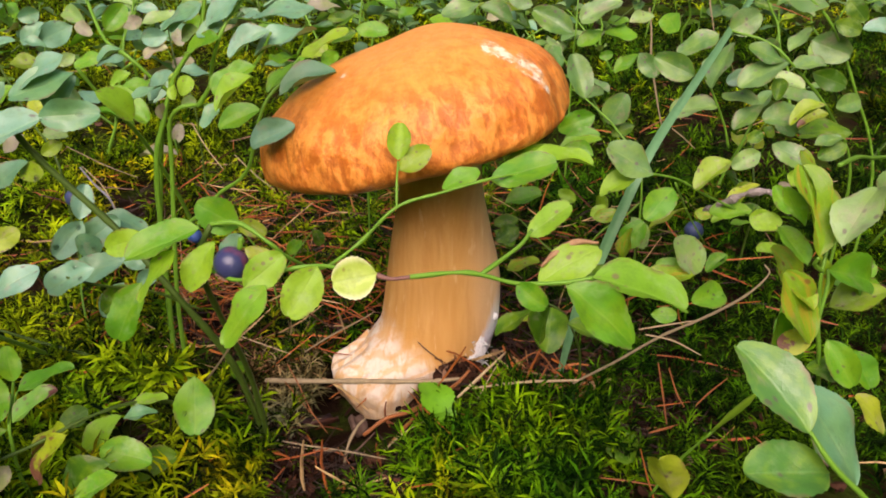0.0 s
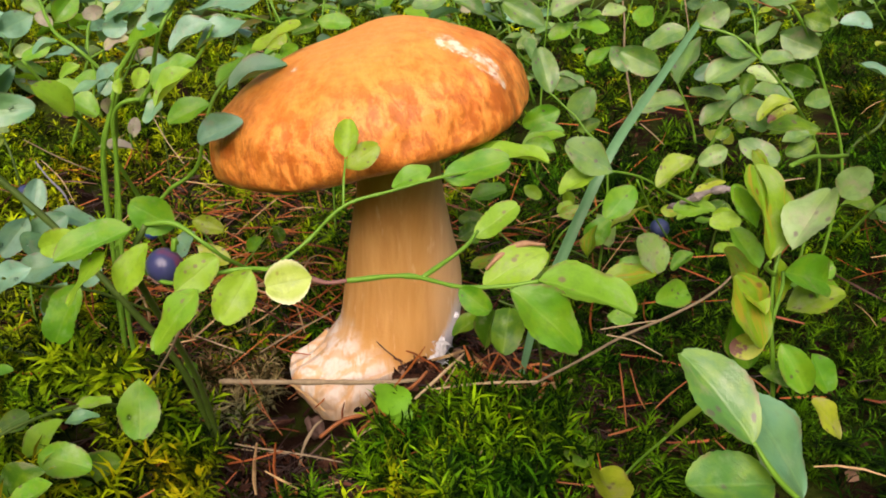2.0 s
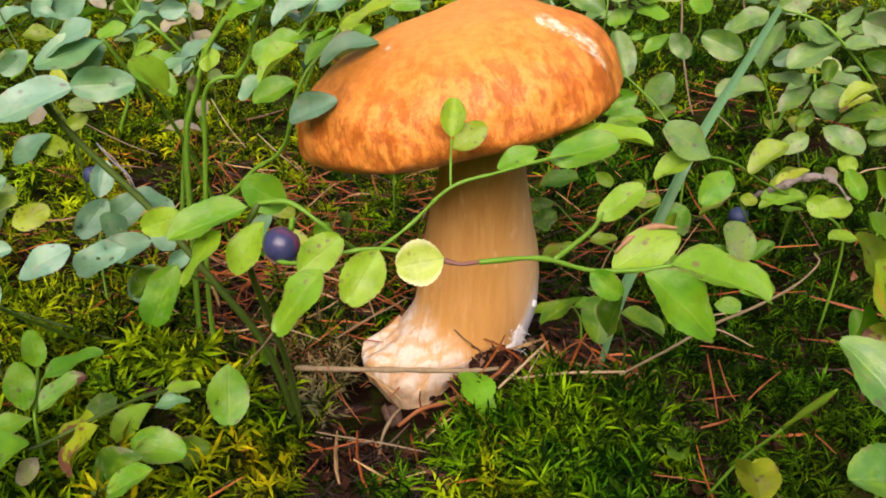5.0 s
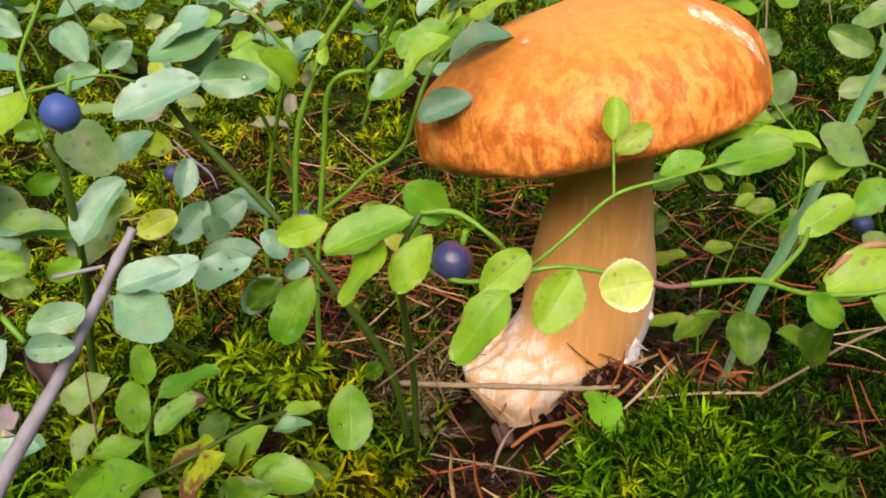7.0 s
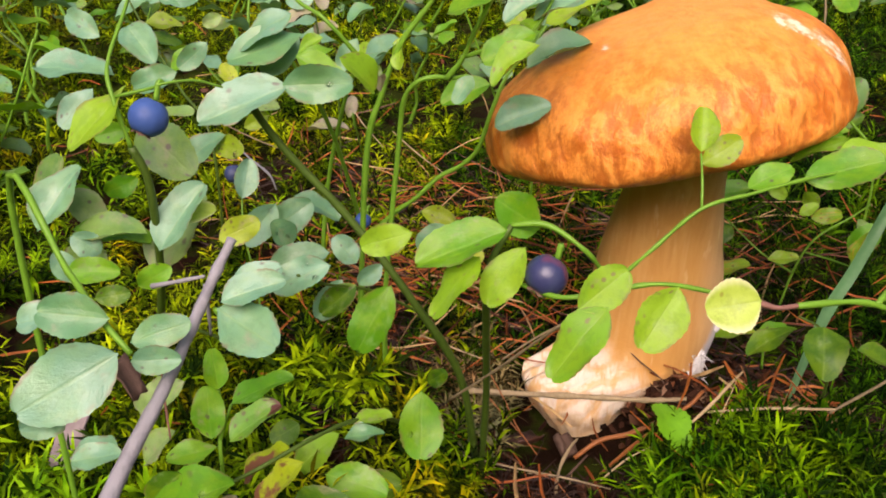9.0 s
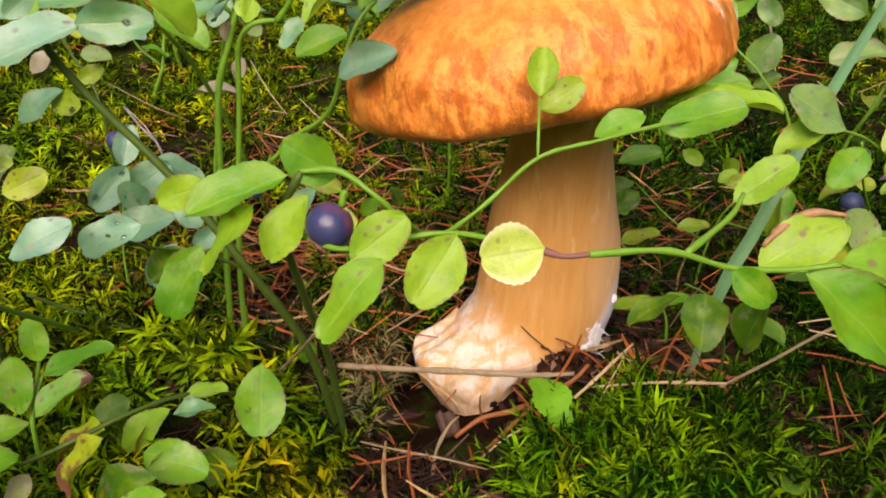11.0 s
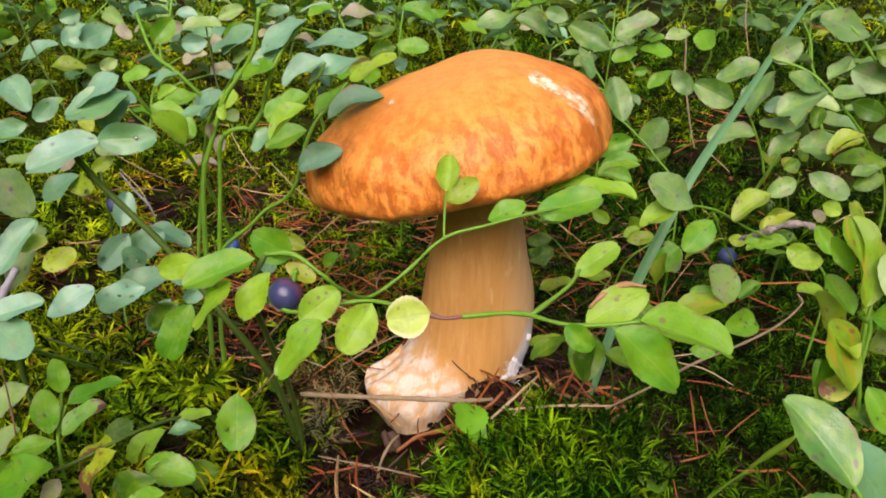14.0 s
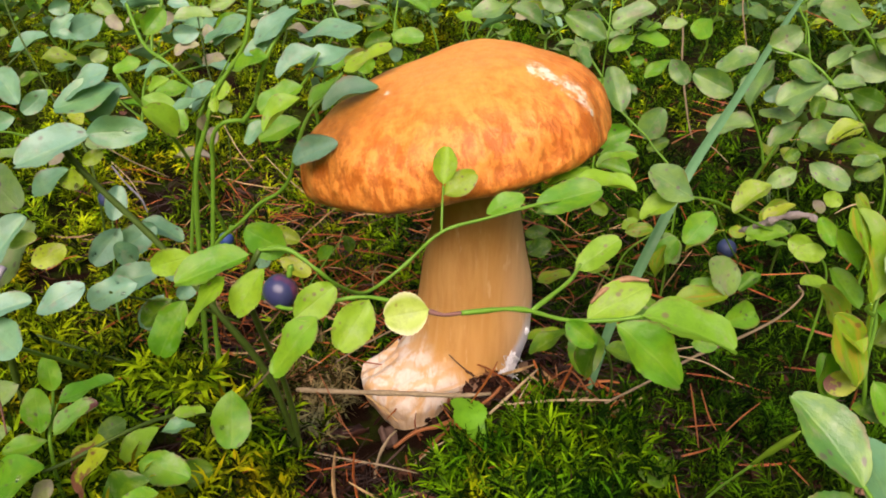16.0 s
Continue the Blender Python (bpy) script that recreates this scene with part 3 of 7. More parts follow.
def moss(rng, roots, tall, leafy, spread, slim, k, lean):
    """Moss shoots at the roots: k leaflets on each, spread degrees from the shoot's line, bent outward."""
    n = len(roots)
    up = np.c_[rng.normal(0, lean, (n, 2)), np.ones(n)]
    up /= np.linalg.norm(up, axis=1)[:, None]
    h = tall * rng.uniform(0.35, 1.55, n)
    grow = rng.uniform(0.7, 1.3, n)
    e1 = np.cross(up, [0.3, 1, 0])
    e1 /= np.linalg.norm(e1, axis=1)[:, None]
    e2 = np.cross(up, e1)
    turn = rng.uniform(0, 6.283, n)
    out = []
    for j in range(k):
        f = ((j + 0.6) / k) ** 0.75
        a = turn + 2.4 * j + rng.normal(0, 0.25, n)
        d = np.cos(a)[:, None] * e1 + np.sin(a)[:, None] * e2
        s = np.cross(up, d)
        wide = np.radians(spread * (1.3 - 0.70 * f) + rng.normal(0, 11, n))[:, None]
        way = np.cos(wide) * up + np.sin(wide) * d
        bent = np.cos(wide * 1.45) * up + np.sin(wide * 1.45) * d - np.array([0, 0, 0.12])
        size = (leafy * grow * (0.7 + 0.5 * math.sin(3.1 * f)) * rng.uniform(0.7, 1.3, n))[:, None]
        at = roots + up * (h * f)[:, None]
        mid = at + way * size * 0.5
        tip = mid + bent * size * 0.5
        w = s * size * slim
        out.append(np.stack([at - w * 0.6, at + w * 0.6, mid - w, mid + w, tip], 1))
    return np.concatenate(out)


def heap(x, y):
    """How high the moss stands in cushions over the soil."""
    if y > 0.8:
        return 0.0
    low = (0.4 if x > 0.02 and y < 0.27 else 1.0) * (1 - bump_at(x, y, -0.015, 0.236, 0.038, 1.0))
    return low * (0.012 * max(patch(x, y, 6, 48), 0.0) + 0.007 * max(patch(x, y, 8, 105), -0.2))


def roots_in(rng, count, inside):
    out = []
    while len(out) < count:
        x, y, ok = inside(rng)
        if ok:
            out.append((x, y, ground_z(x, y) - 0.001 + heap(x, y)))
    return np.array(out)


def clear_of_stem(x, y):
    return ((x + 0.013) / 0.028) ** 2 + ((y - 0.258) / 0.020) ** 2 > 1


def patch(x, y, salt, size):
    return noise.noise(Vector((x * size, y * size, salt)))


def spot_feather(rng):
    y = 0.11 + 0.75 * rng.random() ** 1.5
    half = 0.10 + 0.62 * y
    x = rng.uniform(-half - 0.06, half)
    bare = bump_at(x, y, -0.018, 0.232, 0.028, 1.2) + bump_at(x, y, -0.03, 0.305, 0.05, 0.30) + bump_at(x, y, -0.046, 0.204, 0.015, 0.3) + (0.15 if y > 0.36 and x > -0.12 else 0.0) + bump_at(x, y, 0.03, 0.27, 0.034, 1.3)
    fork = x > 0.02 and y < 0.48
    bare += 0.22 if x > 0.05 else 0.0
    return x, y, patch(x, y, 2, 30) > -0.16 + bare + ((0.9 if y < 0.29 else 0.30) if fork else 0) and patch(x, y, 5, 85) > 0.0 and clear_of_stem(x, y)


def spot_left(rng):
    x, y = rng.uniform(-0.24, -0.045), rng.uniform(0.10, 0.225)
    return x, y, patch(x, y, 12, 60) > -0.1 + (0.1 if x > -0.07 else 0) and bump_at(x, y, -0.03, 0.222, 0.022, 1.0) < 0.25


def spot_bright(rng):
    x, y = rng.uniform(-0.02, 0.12), rng.uniform(0.15, 0.25)
    d = ((x - 0.024) / 0.030) ** 2 + ((y - 0.208) / 0.026) ** 2 + 0.8 * patch(x, y, 31, 60)
    return x, y, d < 0.8 and patch(x, y, 33, 130) > -0.04


def spot_back(rng):
    x, y = rng.uniform(0.03, 0.55), rng.uniform(0.36, 0.95)
    return x, y, patch(x, y, 41, 22) > -0.05


def spot_far(rng):
    y = 0.78 + 0.9 * rng.random()
    half = 0.10 + 0.62 * y
    x = rng.uniform(-half, half)
    return x, y, patch(x, y, 2, 12) > (0.15 if x > 0.05 else -0.1)


def spot_round(rng):
    a, r = rng.uniform(0, 6.283), 2.6 * rng.random() ** 0.6
    x, y = r * math.cos(a), 0.3 + r * math.sin(a)
    seen = y > 0.1 and abs(x) < 0.10 + 0.62 * y and y < 1.68
    return x, y, not seen and patch(x, y, 2, 9) > -0.15


def spot_fork(rng):
    x, y = rng.uniform(-0.07, 0.27), 0.12 + 0.34 * rng.random() ** 1.5
    bare = bump_at(x, y, -0.02, 0.232, 0.030, 1.5) + bump_at(x, y, 0.022, 0.264, 0.027, 1.6)
    return x, y, patch(x, y, 9, 35) > -0.42 + bare + (0.12 if x < -0.02 else 0) and patch(x, y, 15, 110) > 0.0 and clear_of_stem(x, y)


def spot_dry(rng):
    x, y = rng.normal(-0.046, 0.009), rng.normal(0.250, 0.010)
    return x, y, clear_of_stem(x, y) and x < -0.036


rng = np.random.default_rng(4)
blades(moss(rng, roots_in(rng, 5400, spot_feather), 0.016, 0.0060, 70, 0.064, 34, 0.6), MOSS_FEATHER, "feather_moss",
       "yellow-green feathery moss covering the forest floor", "moss")
blades(moss(rng, roots_in(rng, 1000, spot_left), 0.014, 0.0068, 66, 0.070, 26, 0.55), MOSS_STAR, "star_moss",
       "bright yellow-green moss with starry tips under low shrubs", "moss")
blades(moss(rng, roots_in(rng, 3500, spot_far), 0.016, 0.010, 70, 0.07, 14, 0.6), MOSS_FEATHER, "feather_moss",
       "yellow-green feathery moss farther off in the wood", "moss")
blades(moss(rng, roots_in(rng, 9000, spot_round), 0.018, 0.014, 70, 0.08, 10, 0.6), MOSS_FEATHER, "feather_moss",
       "yellow-green moss spreading over the clearing", "moss")
blades(moss(rng, roots_in(rng, 330, spot_bright) - np.array([0, 0, 0.005]), 0.017, 0.0068, 62, 0.058, 28, 0.6), MOSS_BRIGHT, "fork_moss",
       "vivid light green fork moss cushion before the mushroom", "moss")
# the dark fork moss colour also paints the shade under the back shrubs
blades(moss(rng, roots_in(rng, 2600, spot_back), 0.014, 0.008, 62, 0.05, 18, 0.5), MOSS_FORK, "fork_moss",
       "green moss under the shrubs behind the mushroom, coloured dark for the shade there", "moss")
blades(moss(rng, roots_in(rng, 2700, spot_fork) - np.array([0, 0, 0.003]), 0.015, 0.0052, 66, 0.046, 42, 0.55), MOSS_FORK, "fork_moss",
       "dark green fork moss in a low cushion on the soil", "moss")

blades(moss(np.random.default_rng(31), roots_in(np.random.default_rng(30), 70, spot_dry), 0.012, 0.0055, 64, 0.050, 26, 0.6), MOSS_DRY, "dry_moss",
       "tuft of dry tan moss beside the mushroom's foot", "moss")


# ---- fallen pine needles ----
def needles(rng, count, where, length, lift, thick=0.00045):
    """Thin, bent needles with a three-cornered section: corners and faces."""
    verts, faces = [], []
    for _ in range(count):
        x, y = where(rng)
        a, size = rng.uniform(0, math.pi * 2), length * rng.uniform(0.35, 1.25)
        way = Vector((math.cos(a), math.sin(a), rng.normal(0, 0.35))).normalized()
        side = way.cross(Vector((0, 0, 1))).normalized()
        r = thick * rng.uniform(0.6, 1.3)
        mid = Vector((x, y, 0))
        mid.z = max(ground_z(*q) + heap(*q) for q in ((mid + way * size * f).xy for f in (-0.35, 0, 0.35))) + lift * rng.random()
        bow = side * size * rng.normal(0, 0.055) + Vector((0, 0, size * rng.normal(0.0, 0.04)))
        first = len(verts)
        for t in (-0.5, -0.2, 0.15, 0.5):
            q = mid + way * size * t + bow * (1 - 4 * t * t)
            w = r * (0.55 if abs(t) == 0.5 else 1.0)
            verts += [q + Vector((0, 0, w)), q - side * w - Vector((0, 0, w * 0.6)), q + side * w - Vector((0, 0, w * 0.6))]
        for i in range(3):
            for k in range(3):
                a0, a1 = first + 3 * i + k, first + 3 * i + (k + 1) % 3
                faces.append((a0, a1, a1 + 3, a0 + 3))
    return [tuple(v) for v in verts], faces


def near_stem(rng):
    while True:
        x, y = rng.normal(-0.012, 0.045), rng.normal(0.238, 0.035)
        if ((x + 0.013) / 0.038) ** 2 + ((y - 0.255) / 0.034) ** 2 > 1:
            return x, y


def behind_stem(rng):
    return rng.normal(-0.05, 0.07), rng.normal(0.36, 0.05)


def right_of_foot(rng):
    return rng.normal(0.033, 0.010), rng.normal(0.240, 0.009)


def beside_foot(rng):
    return rng.normal(0.009, 0.007), rng.normal(0.2420, 0.0035)


def right_back(rng):
    return rng.normal(0.065, 0.032), rng.normal(0.335, 0.04)


def front_of_foot(rng):
    return rng.normal(-0.030, 0.016), rng.normal(0.214, 0.012)


def left_thatch(rng):
    return rng.normal(-0.062, 0.026), rng.normal(0.295, 0.028)


def shaded_back(rng):
    return rng.normal(0.14, 0.07), rng.normal(0.44, 0.07)


def anywhere(rng):
    y = rng.uniform(0.14, 0.75)
    return rng.uniform(-0.1 - 0.5 * y, 0.1 + 0.5 * y), y


sheet("pine_needles", *needles(rng, 44, near_stem, 0.022, 0.006, 0.00034), NEEDLE, "reddish brown dry pine needles fallen round the mushroom", "needles")
sheet("pine_needles", *needles(rng, 500, behind_stem, 0.030, 0.014, 0.00030), NEEDLE, "tangled dry pine needles behind the mushroom", "needles")
sheet("pine_needles", *needles(rng, 46, right_of_foot, 0.017, 0.007, 0.00052), NEEDLE, "rusty broken pine needles heaped beside the mushroom's foot", "needles")
sheet("pine_needles", *needles(rng, 240, left_thatch, 0.024, 0.016, 0.00030), NEEDLE, "thatch of straw-coloured dry needles beside the stem", "needles")
sheet("pine_needles", *needles(rng, 45, right_back, 0.024, 0.012, 0.00034), NEEDLE, "straw-coloured and rusty needles under the shrubs", "needles")
sheet("pine_needles", *needles(rng, 16, front_of_foot, 0.022, 0.006, 0.00042), NEEDLE, "rusty pine needles on the soil before the mushroom", "needles")
sheet("pine_needles", *needles(rng, 50, shaded_back, 0.030, 0.012, 0.00036), NEEDLE, "rusty needles littering the shaded soil under the shrubs", "needles")
sheet("pine_needles", *needles(rng, 270, anywhere, 0.026, 0.012, 0.00034), NEEDLE, "scattered dry pine needles on the moss", "needles")


# ---- crumbled litter ----
def flakes(rng, count, where, least=0.0005, most=0.0022):
    """Small curled scraps of bark and dead leaf."""
    verts, faces = [], []
    for _ in range(count):
        x, y = where(rng)
        size = rng.uniform(least, most)
        turn = Euler((rng.normal(0, 0.5), rng.normal(0, 0.5), rng.uniform(0, 6.28))).to_matrix()
        first = len(verts)
        k = int(rng.integers(5, 8))
        mid = Vector((x, y, ground_z(x, y) + 0.8 * heap(x, y) + 0.001 + 0.002 * rng.random()))
        for j in range(k):
            a = j * 2 * math.pi / k
            r = size * rng.uniform(0.5, 1.0)
            p = Vector((r * math.cos(a) * 1.5, r * math.sin(a), 0.25 * r * math.cos(2 * a)))
            verts.append(tuple(mid + turn @ p))
        verts.append(tuple(mid + turn @ Vector((0, 0, size * 0.35))))
        faces += [(first + j, first + (j + 1) % k, first + k) for j in range(k)]
    return verts, faces


def crumb_material():
    m = Mat("litter_crumbs", 0.85, 0.08)
    i = m.island()
    c = m.mix(m.span(i, 0.0, 0.7), (0.008, 0.004, 0.0025), (0.040, 0.016, 0.009))
    m.colour(m.mix(m.span(i, 0.86, 1.0), c, (0.11, 0.050, 0.028)))
    return m.m


def scrap_material():
    m = Mat("dead_leaf_scraps", 0.6, 0.25)
    i = m.island()
    c = m.mix(m.span(i, 0.0, 0.5), (0.030, 0.012, 0.006), (0.19, 0.060, 0.022))
    c = m.mix(m.span(i, 0.6, 1.0), c, (0.27, 0.17, 0.10))
    m.colour(m.mix(m.noise(m.place(), 700.0, 4.0), c, m.mix(0.6, c, (0.05, 0.02, 0.01))))
    return m.m


CRUMB = crumb_material()
DUFF = plain("rotting_fibres", (0.008, 0.003, 0.002), (0.036, 0.013, 0.006), 0.7, 900.0)
sheet("rotting_fibres", *needles(rng, 1500, near_stem, 0.013, 0.005, 0.00022), DUFF, "dark rotting fibres and rootlets round the mushroom's foot", "litter")
sheet("rotting_fibres", *needles(rng, 1100, behind_stem, 0.016, 0.008, 0.00022), DUFF, "dark rotting fibres on the soil behind the mushroom", "litter")
sheet("litter_crumbs", *flakes(rng, 3600, near_stem), CRUMB, "dark crumbled bark and leaf litter round the mushroom", "litter")
SCRAP = scrap_material()
sheet("leaf_scraps", *flakes(rng, 320, anywhere, 0.0012, 0.0030), SCRAP, "brown and rusty scraps of dead leaves among the moss", "litter")
sheet("leaf_scraps", *flakes(rng, 110, near_stem, 0.0010, 0.0024), SCRAP, "brown scraps of dead leaves round the mushroom's foot", "litter")
sheet("litter_crumbs", *flakes(rng, 230, beside_foot, 0.0008, 0.0021), CRUMB, "dark wet litter heaped against the mushroom's foot", "litter")
sheet("leaf_scraps", *flakes(rng, 46, beside_foot, 0.0010, 0.0024), SCRAP, "reddish brown bark scraps against the mushroom's foot", "litter")
sheet("litter_crumbs", *flakes(rng, 2200, anywhere), CRUMB, "dark crumbled litter scattered through the moss", "litter")


# ---- the mushroom ----
def build_mushroom():
    shroom = thing("mushroom", (-0.012, 0.248, -0.03), "large brown-capped bolete mushroom with a stout pale stem in the moss", "mushroom")
    # stem: rings along a bent line, wide and bulging to one side at the foot
    rows = [  # x, y, z, half-width, half-depth
        (-0.0135, 0.2490, -0.0320, 0.0072, 0.0065),
        (-0.0140, 0.2505, -0.0230, 0.0090, 0.0078),
        (-0.0155, 0.2525, -0.0170, 0.0113, 0.0090),
        (-0.0172, 0.2540, -0.0121, 0.0143, 0.0108),
        (-0.0155, 0.2565, -0.0086, 0.0181, 0.0126),
        (-0.0130, 0.2585, -0.0060, 0.0208, 0.0138),
        (-0.0070, 0.2600, -0.0030, 0.0216, 0.0147),
        (-0.0031, 0.2615, 0.0004, 0.0209, 0.0156),
        (-0.0007, 0.2628, 0.0038, 0.0203, 0.0162),
        (0.0018, 0.2640, 0.0091, 0.0193, 0.0168),
        (0.0026, 0.2651, 0.0185, 0.0188, 0.0172),
        (0.0027, 0.2642, 0.0291, 0.0176, 0.0167),
        (0.0025, 0.2614, 0.0400, 0.0154, 0.0147),
        (0.0025, 0.2572, 0.0529, 0.0130, 0.0124),
        (0.0025, 0.2542, 0.0611, 0.0121, 0.0115),
        (0.0026, 0.2521, 0.0687, 0.0118, 0.0112),
    ]
    fine = spline([r[:3] for r in rows], 9)
    wide = spline([(r[3], r[4], 0) for r in rows], 9)
    bm, rings, sides = bmesh.new(), [], 144
    for q, w in zip(fine, wide):
        ring = []
        for k in range(sides):
            a = k * 2 * math.pi / sides
            d = Vector((w.x * math.cos(a), w.y * math.sin(a), 0))
            d.z = 0.0028 * noise.noise(Vector((math.cos(a) * 4, math.sin(a) * 4, 2))) * (q.z < 0.002)
            low = min(max((0.004 - q.z) / 0.02, 0), 1)
            d *= 1 + 0.02 * noise.noise((q + d) * 60) + low * 0.025 * noise.noise(Vector((q.x + d.x, q.y + d.y, q.z * 0.3)) * 900) + low * 0.05 * noise.noise((q + d) * 130) + low * 0.03 * noise.noise((q + d) * 400)
            ring.append(bm.verts.new(q + d))
        rings.append(ring)
    for a, b in zip(rings, rings[1:]):
        for k in range(sides):
            bm.faces.new((a[k], a[(k + 1) % sides], b[(k + 1) % sides], b[k]))
    bm.faces.new(rings[0][::-1])
    bm.faces.new(rings[-1])
    part("stem", bm, STIPE, shroom, "stout cream stem streaked with tan, white and swollen at the foot")
    # cap: a thick cushion, tilted
    tilt = Matrix.Translation((-0.0045, 0.2500, 0.0755)) @ Euler((radians(-2), radians(-13), 0)).to_matrix().to_4x4()
    R, TOP, LOW = 0.0440, 0.0250, 0.0052

    def cap_point(f, a):
        """f: 0 at the crown, 1 at the widest, 1.5 at the turned-in rim."""
        if f <= 1:
            t = f * math.pi / 2
            r, z = R * math.sin(t) ** 0.92, TOP * math.cos(t) ** 0.80
        else:
            t = (f - 1) * math.pi
            r, z = R * (1 - 0.16 * (1 - math.cos(t))), -LOW * math.sin(t) ** 0.9
        d = Vector((math.cos(a), math.sin(a), 0))
        r *= 1 + 0.035 * noise.noise(d * 1.6 + Vector((4, 0, 0)))
        p = d * r + Vector((0, 0, z))
        p.z += 0.0030 * noise.noise(Vector((p.x * 38, p.y * 38, 5))) * (1 if f < 1 else max(0, 2 - f))
        p.z += (bump_at(p.x, p.y, -0.013, 0.020, 0.014, -0.0022) + bump_at(p.x, p.y, 0.014, 0.010, 0.018, 0.0024) + bump_at(p.x, p.y, -0.030, 0.012, 0.016, -0.0022)) * (1 if f < 0.9 else 0)
        p += d * 0.0007 * noise.noise(p * 190)
        low = min(max((f - 0.45) / 0.5, 0), 1) * (1 if f < 1.3 else 0.4)
        p += d * low * (0.0007 * noise.noise(Vector((math.cos(a) * 7, math.sin(a) * 7, p.z * 45))) + 0.0004 * noise.noise(Vector((math.cos(a) * 17, math.sin(a) * 17, p.z * 80))))
        return p

    bm, rings, sides, steps = bmesh.new(), [], 144, 54
    for i in range(1, steps + 1):
        f = 1.5 * i / steps
        rings.append([bm.verts.new(cap_point(f, k * 2 * math.pi / sides)) for k in range(sides)])
    crown = bm.verts.new(cap_point(0, 0))
    for k in range(sides):
        bm.faces.new((crown, rings[0][k], rings[0][(k + 1) % sides]))
    for a, b in zip(rings, rings[1:]):
        for k in range(sides):
            bm.faces.new((a[k], b[k], b[(k + 1) % sides], a[(k + 1) % sides]))
    cap = part("cap", bm, CAP, shroom, "orange-brown domed cap with a wrinkled skin")
    cap.matrix_basis = tilt
    # underside
    bm, rings = bmesh.new(), []
    for i in range(10):
        f = i / 9
        ring = []
        for k in range(sides):
            a = k * 2 * math.pi / sides
            e = cap_point(1.5, a)
            q = Vector((e.x * (1 - 0.78 * f), e.y * (1 - 0.78 * f), e.z * (1 - f) - 0.004 * f + 0.002 * math.sin(math.pi * f)))
            ring.append(bm.verts.new(q))
        rings.append(ring)
    for a, b in zip(rings, rings[1:]):
        for k in range(sides):
            bm.faces.new((a[k], b[k], b[(k + 1) % sides], a[(k + 1) % sides]))
    pores = part("pore_layer", bm, PORES, shroom, "pale yellowish spongy underside")
    pores.matrix_basis = tilt
    return shroom, tilt, cap_point


shroom, cap_tilt, cap_point = build_mushroom()

# ---- bilberry plants ----
bush = thing("bilberry_shrub", (-0.0442, 0.2143, -0.0080), "arching bilberry shrub with lime-green leaves and ripening berry before the mushroom", "shrub", "bilberry shrubs")
stalk("stem", [(-0.0442, 0.2143, -0.0080), (-0.0442, 0.2103, -0.0039), (-0.0438, 0.1960, 0.0263), (-0.0443, 0.1788, 0.0522), (-0.0441, 0.1685, 0.0688), (-0.0408, 0.1690, 0.0769)], [0.00095, 0.00060], STEM_DARK, bush, "", 8, 8, 0.42)
stalk("branch", [(-0.0408, 0.1690, 0.0769), (-0.0348, 0.1684, 0.0774), (-0.0287, 0.1662, 0.0743), (-0.0250, 0.1700, 0.0690), (-0.0212, 0.1810, 0.0622), (-0.0140, 0.1890, 0.0648), (-0.0052, 0.1912, 0.0730), (0.0048, 0.1944, 0.0755), (0.0158, 0.1992, 0.0773), (0.0260, 0.2053, 0.0774)], [0.00050, 0.00036], STEM, bush, "", 8, 8, 0.42)
stalk("branch", [(-0.0441, 0.1685, 0.0688), (-0.0335, 0.1567, 0.0704), (-0.0256, 0.1558, 0.0724), (-0.0169, 0.1558, 0.0740), (-0.0054, 0.1492, 0.0751)], [0.00048, 0.00036], STEM, bush, "", 8, 8, 0.42)
stalk("branch", [(-0.0054, 0.1492, 0.0751), (-0.0025, 0.1491, 0.0745), (0.0006, 0.1503, 0.0744)], [0.00050, 0.00040], STEM_RED, bush, "", 8, 8, 0.42)
stalk("branch", [(0.0006, 0.1503, 0.0744), (0.0110, 0.1539, 0.0738), (0.0202, 0.1563, 0.0707), (0.0284, 0.1576, 0.0703), (0.0348, 0.1583, 0.0711)], [0.00050, 0.00040], STEM, bush, "", 8, 8, 0.42)
stalk("branch", [(0.0136, 0.1548, 0.0731), (0.0209, 0.1637, 0.0751), (0.0236, 0.1688, 0.0766)], [0.00048, 0.00036], STEM, bush, "", 8, 8, 0.42)
stalk("branch", [(-0.0052, 0.1912, 0.0730), (-0.0053, 0.1935, 0.0775), (-0.0053, 0.1979, 0.0817)], [0.00030, 0.00022], STEM, bush, "", 8, 8, 0.42)
stalk("curled_edge", [(0.0252, 0.1610, 0.0721), (0.0280, 0.1628, 0.0743), (0.0320, 0.1639, 0.0761), (0.0362, 0.1632, 0.0763)], [0.0003, 0.0007, 0.0006, 0.0003], CURL, bush, "rolled brown dead edge of a leaf", 8, 6, 0.35)
leaf(bush, (-0.0051, 0.1485, 0.0758), (-0.0129, 0.1474, 0.0743), 0.0080, 64, "y")
leaf(bush, (-0.0162, 0.1512, 0.0759), (-0.0212, 0.1473, 0.0675), 0.0075, 53, "l")
leaf(bush, (-0.0304, 0.1517, 0.0710), (-0.0232, 0.1544, 0.0766), 0.0066, -65, "l")
leaf(bush, (-0.0260, 0.1512, 0.0719), (-0.0342, 0.1465, 0.0621), 0.0079, 20, "l")
leaf(bush, (-0.0384, 0.1631, 0.0757), (-0.0445, 0.1591, 0.0672), 0.0065, 37, "l")
leaf(bush, (-0.0414, 0.1640, 0.0781), (-0.0553, 0.1607, 0.0722), 0.0089, 29, "g")
leaf(bush, (-0.0455, 0.1602, 0.0749), (-0.0531, 0.1561, 0.0663), 0.0070, 7, "l")
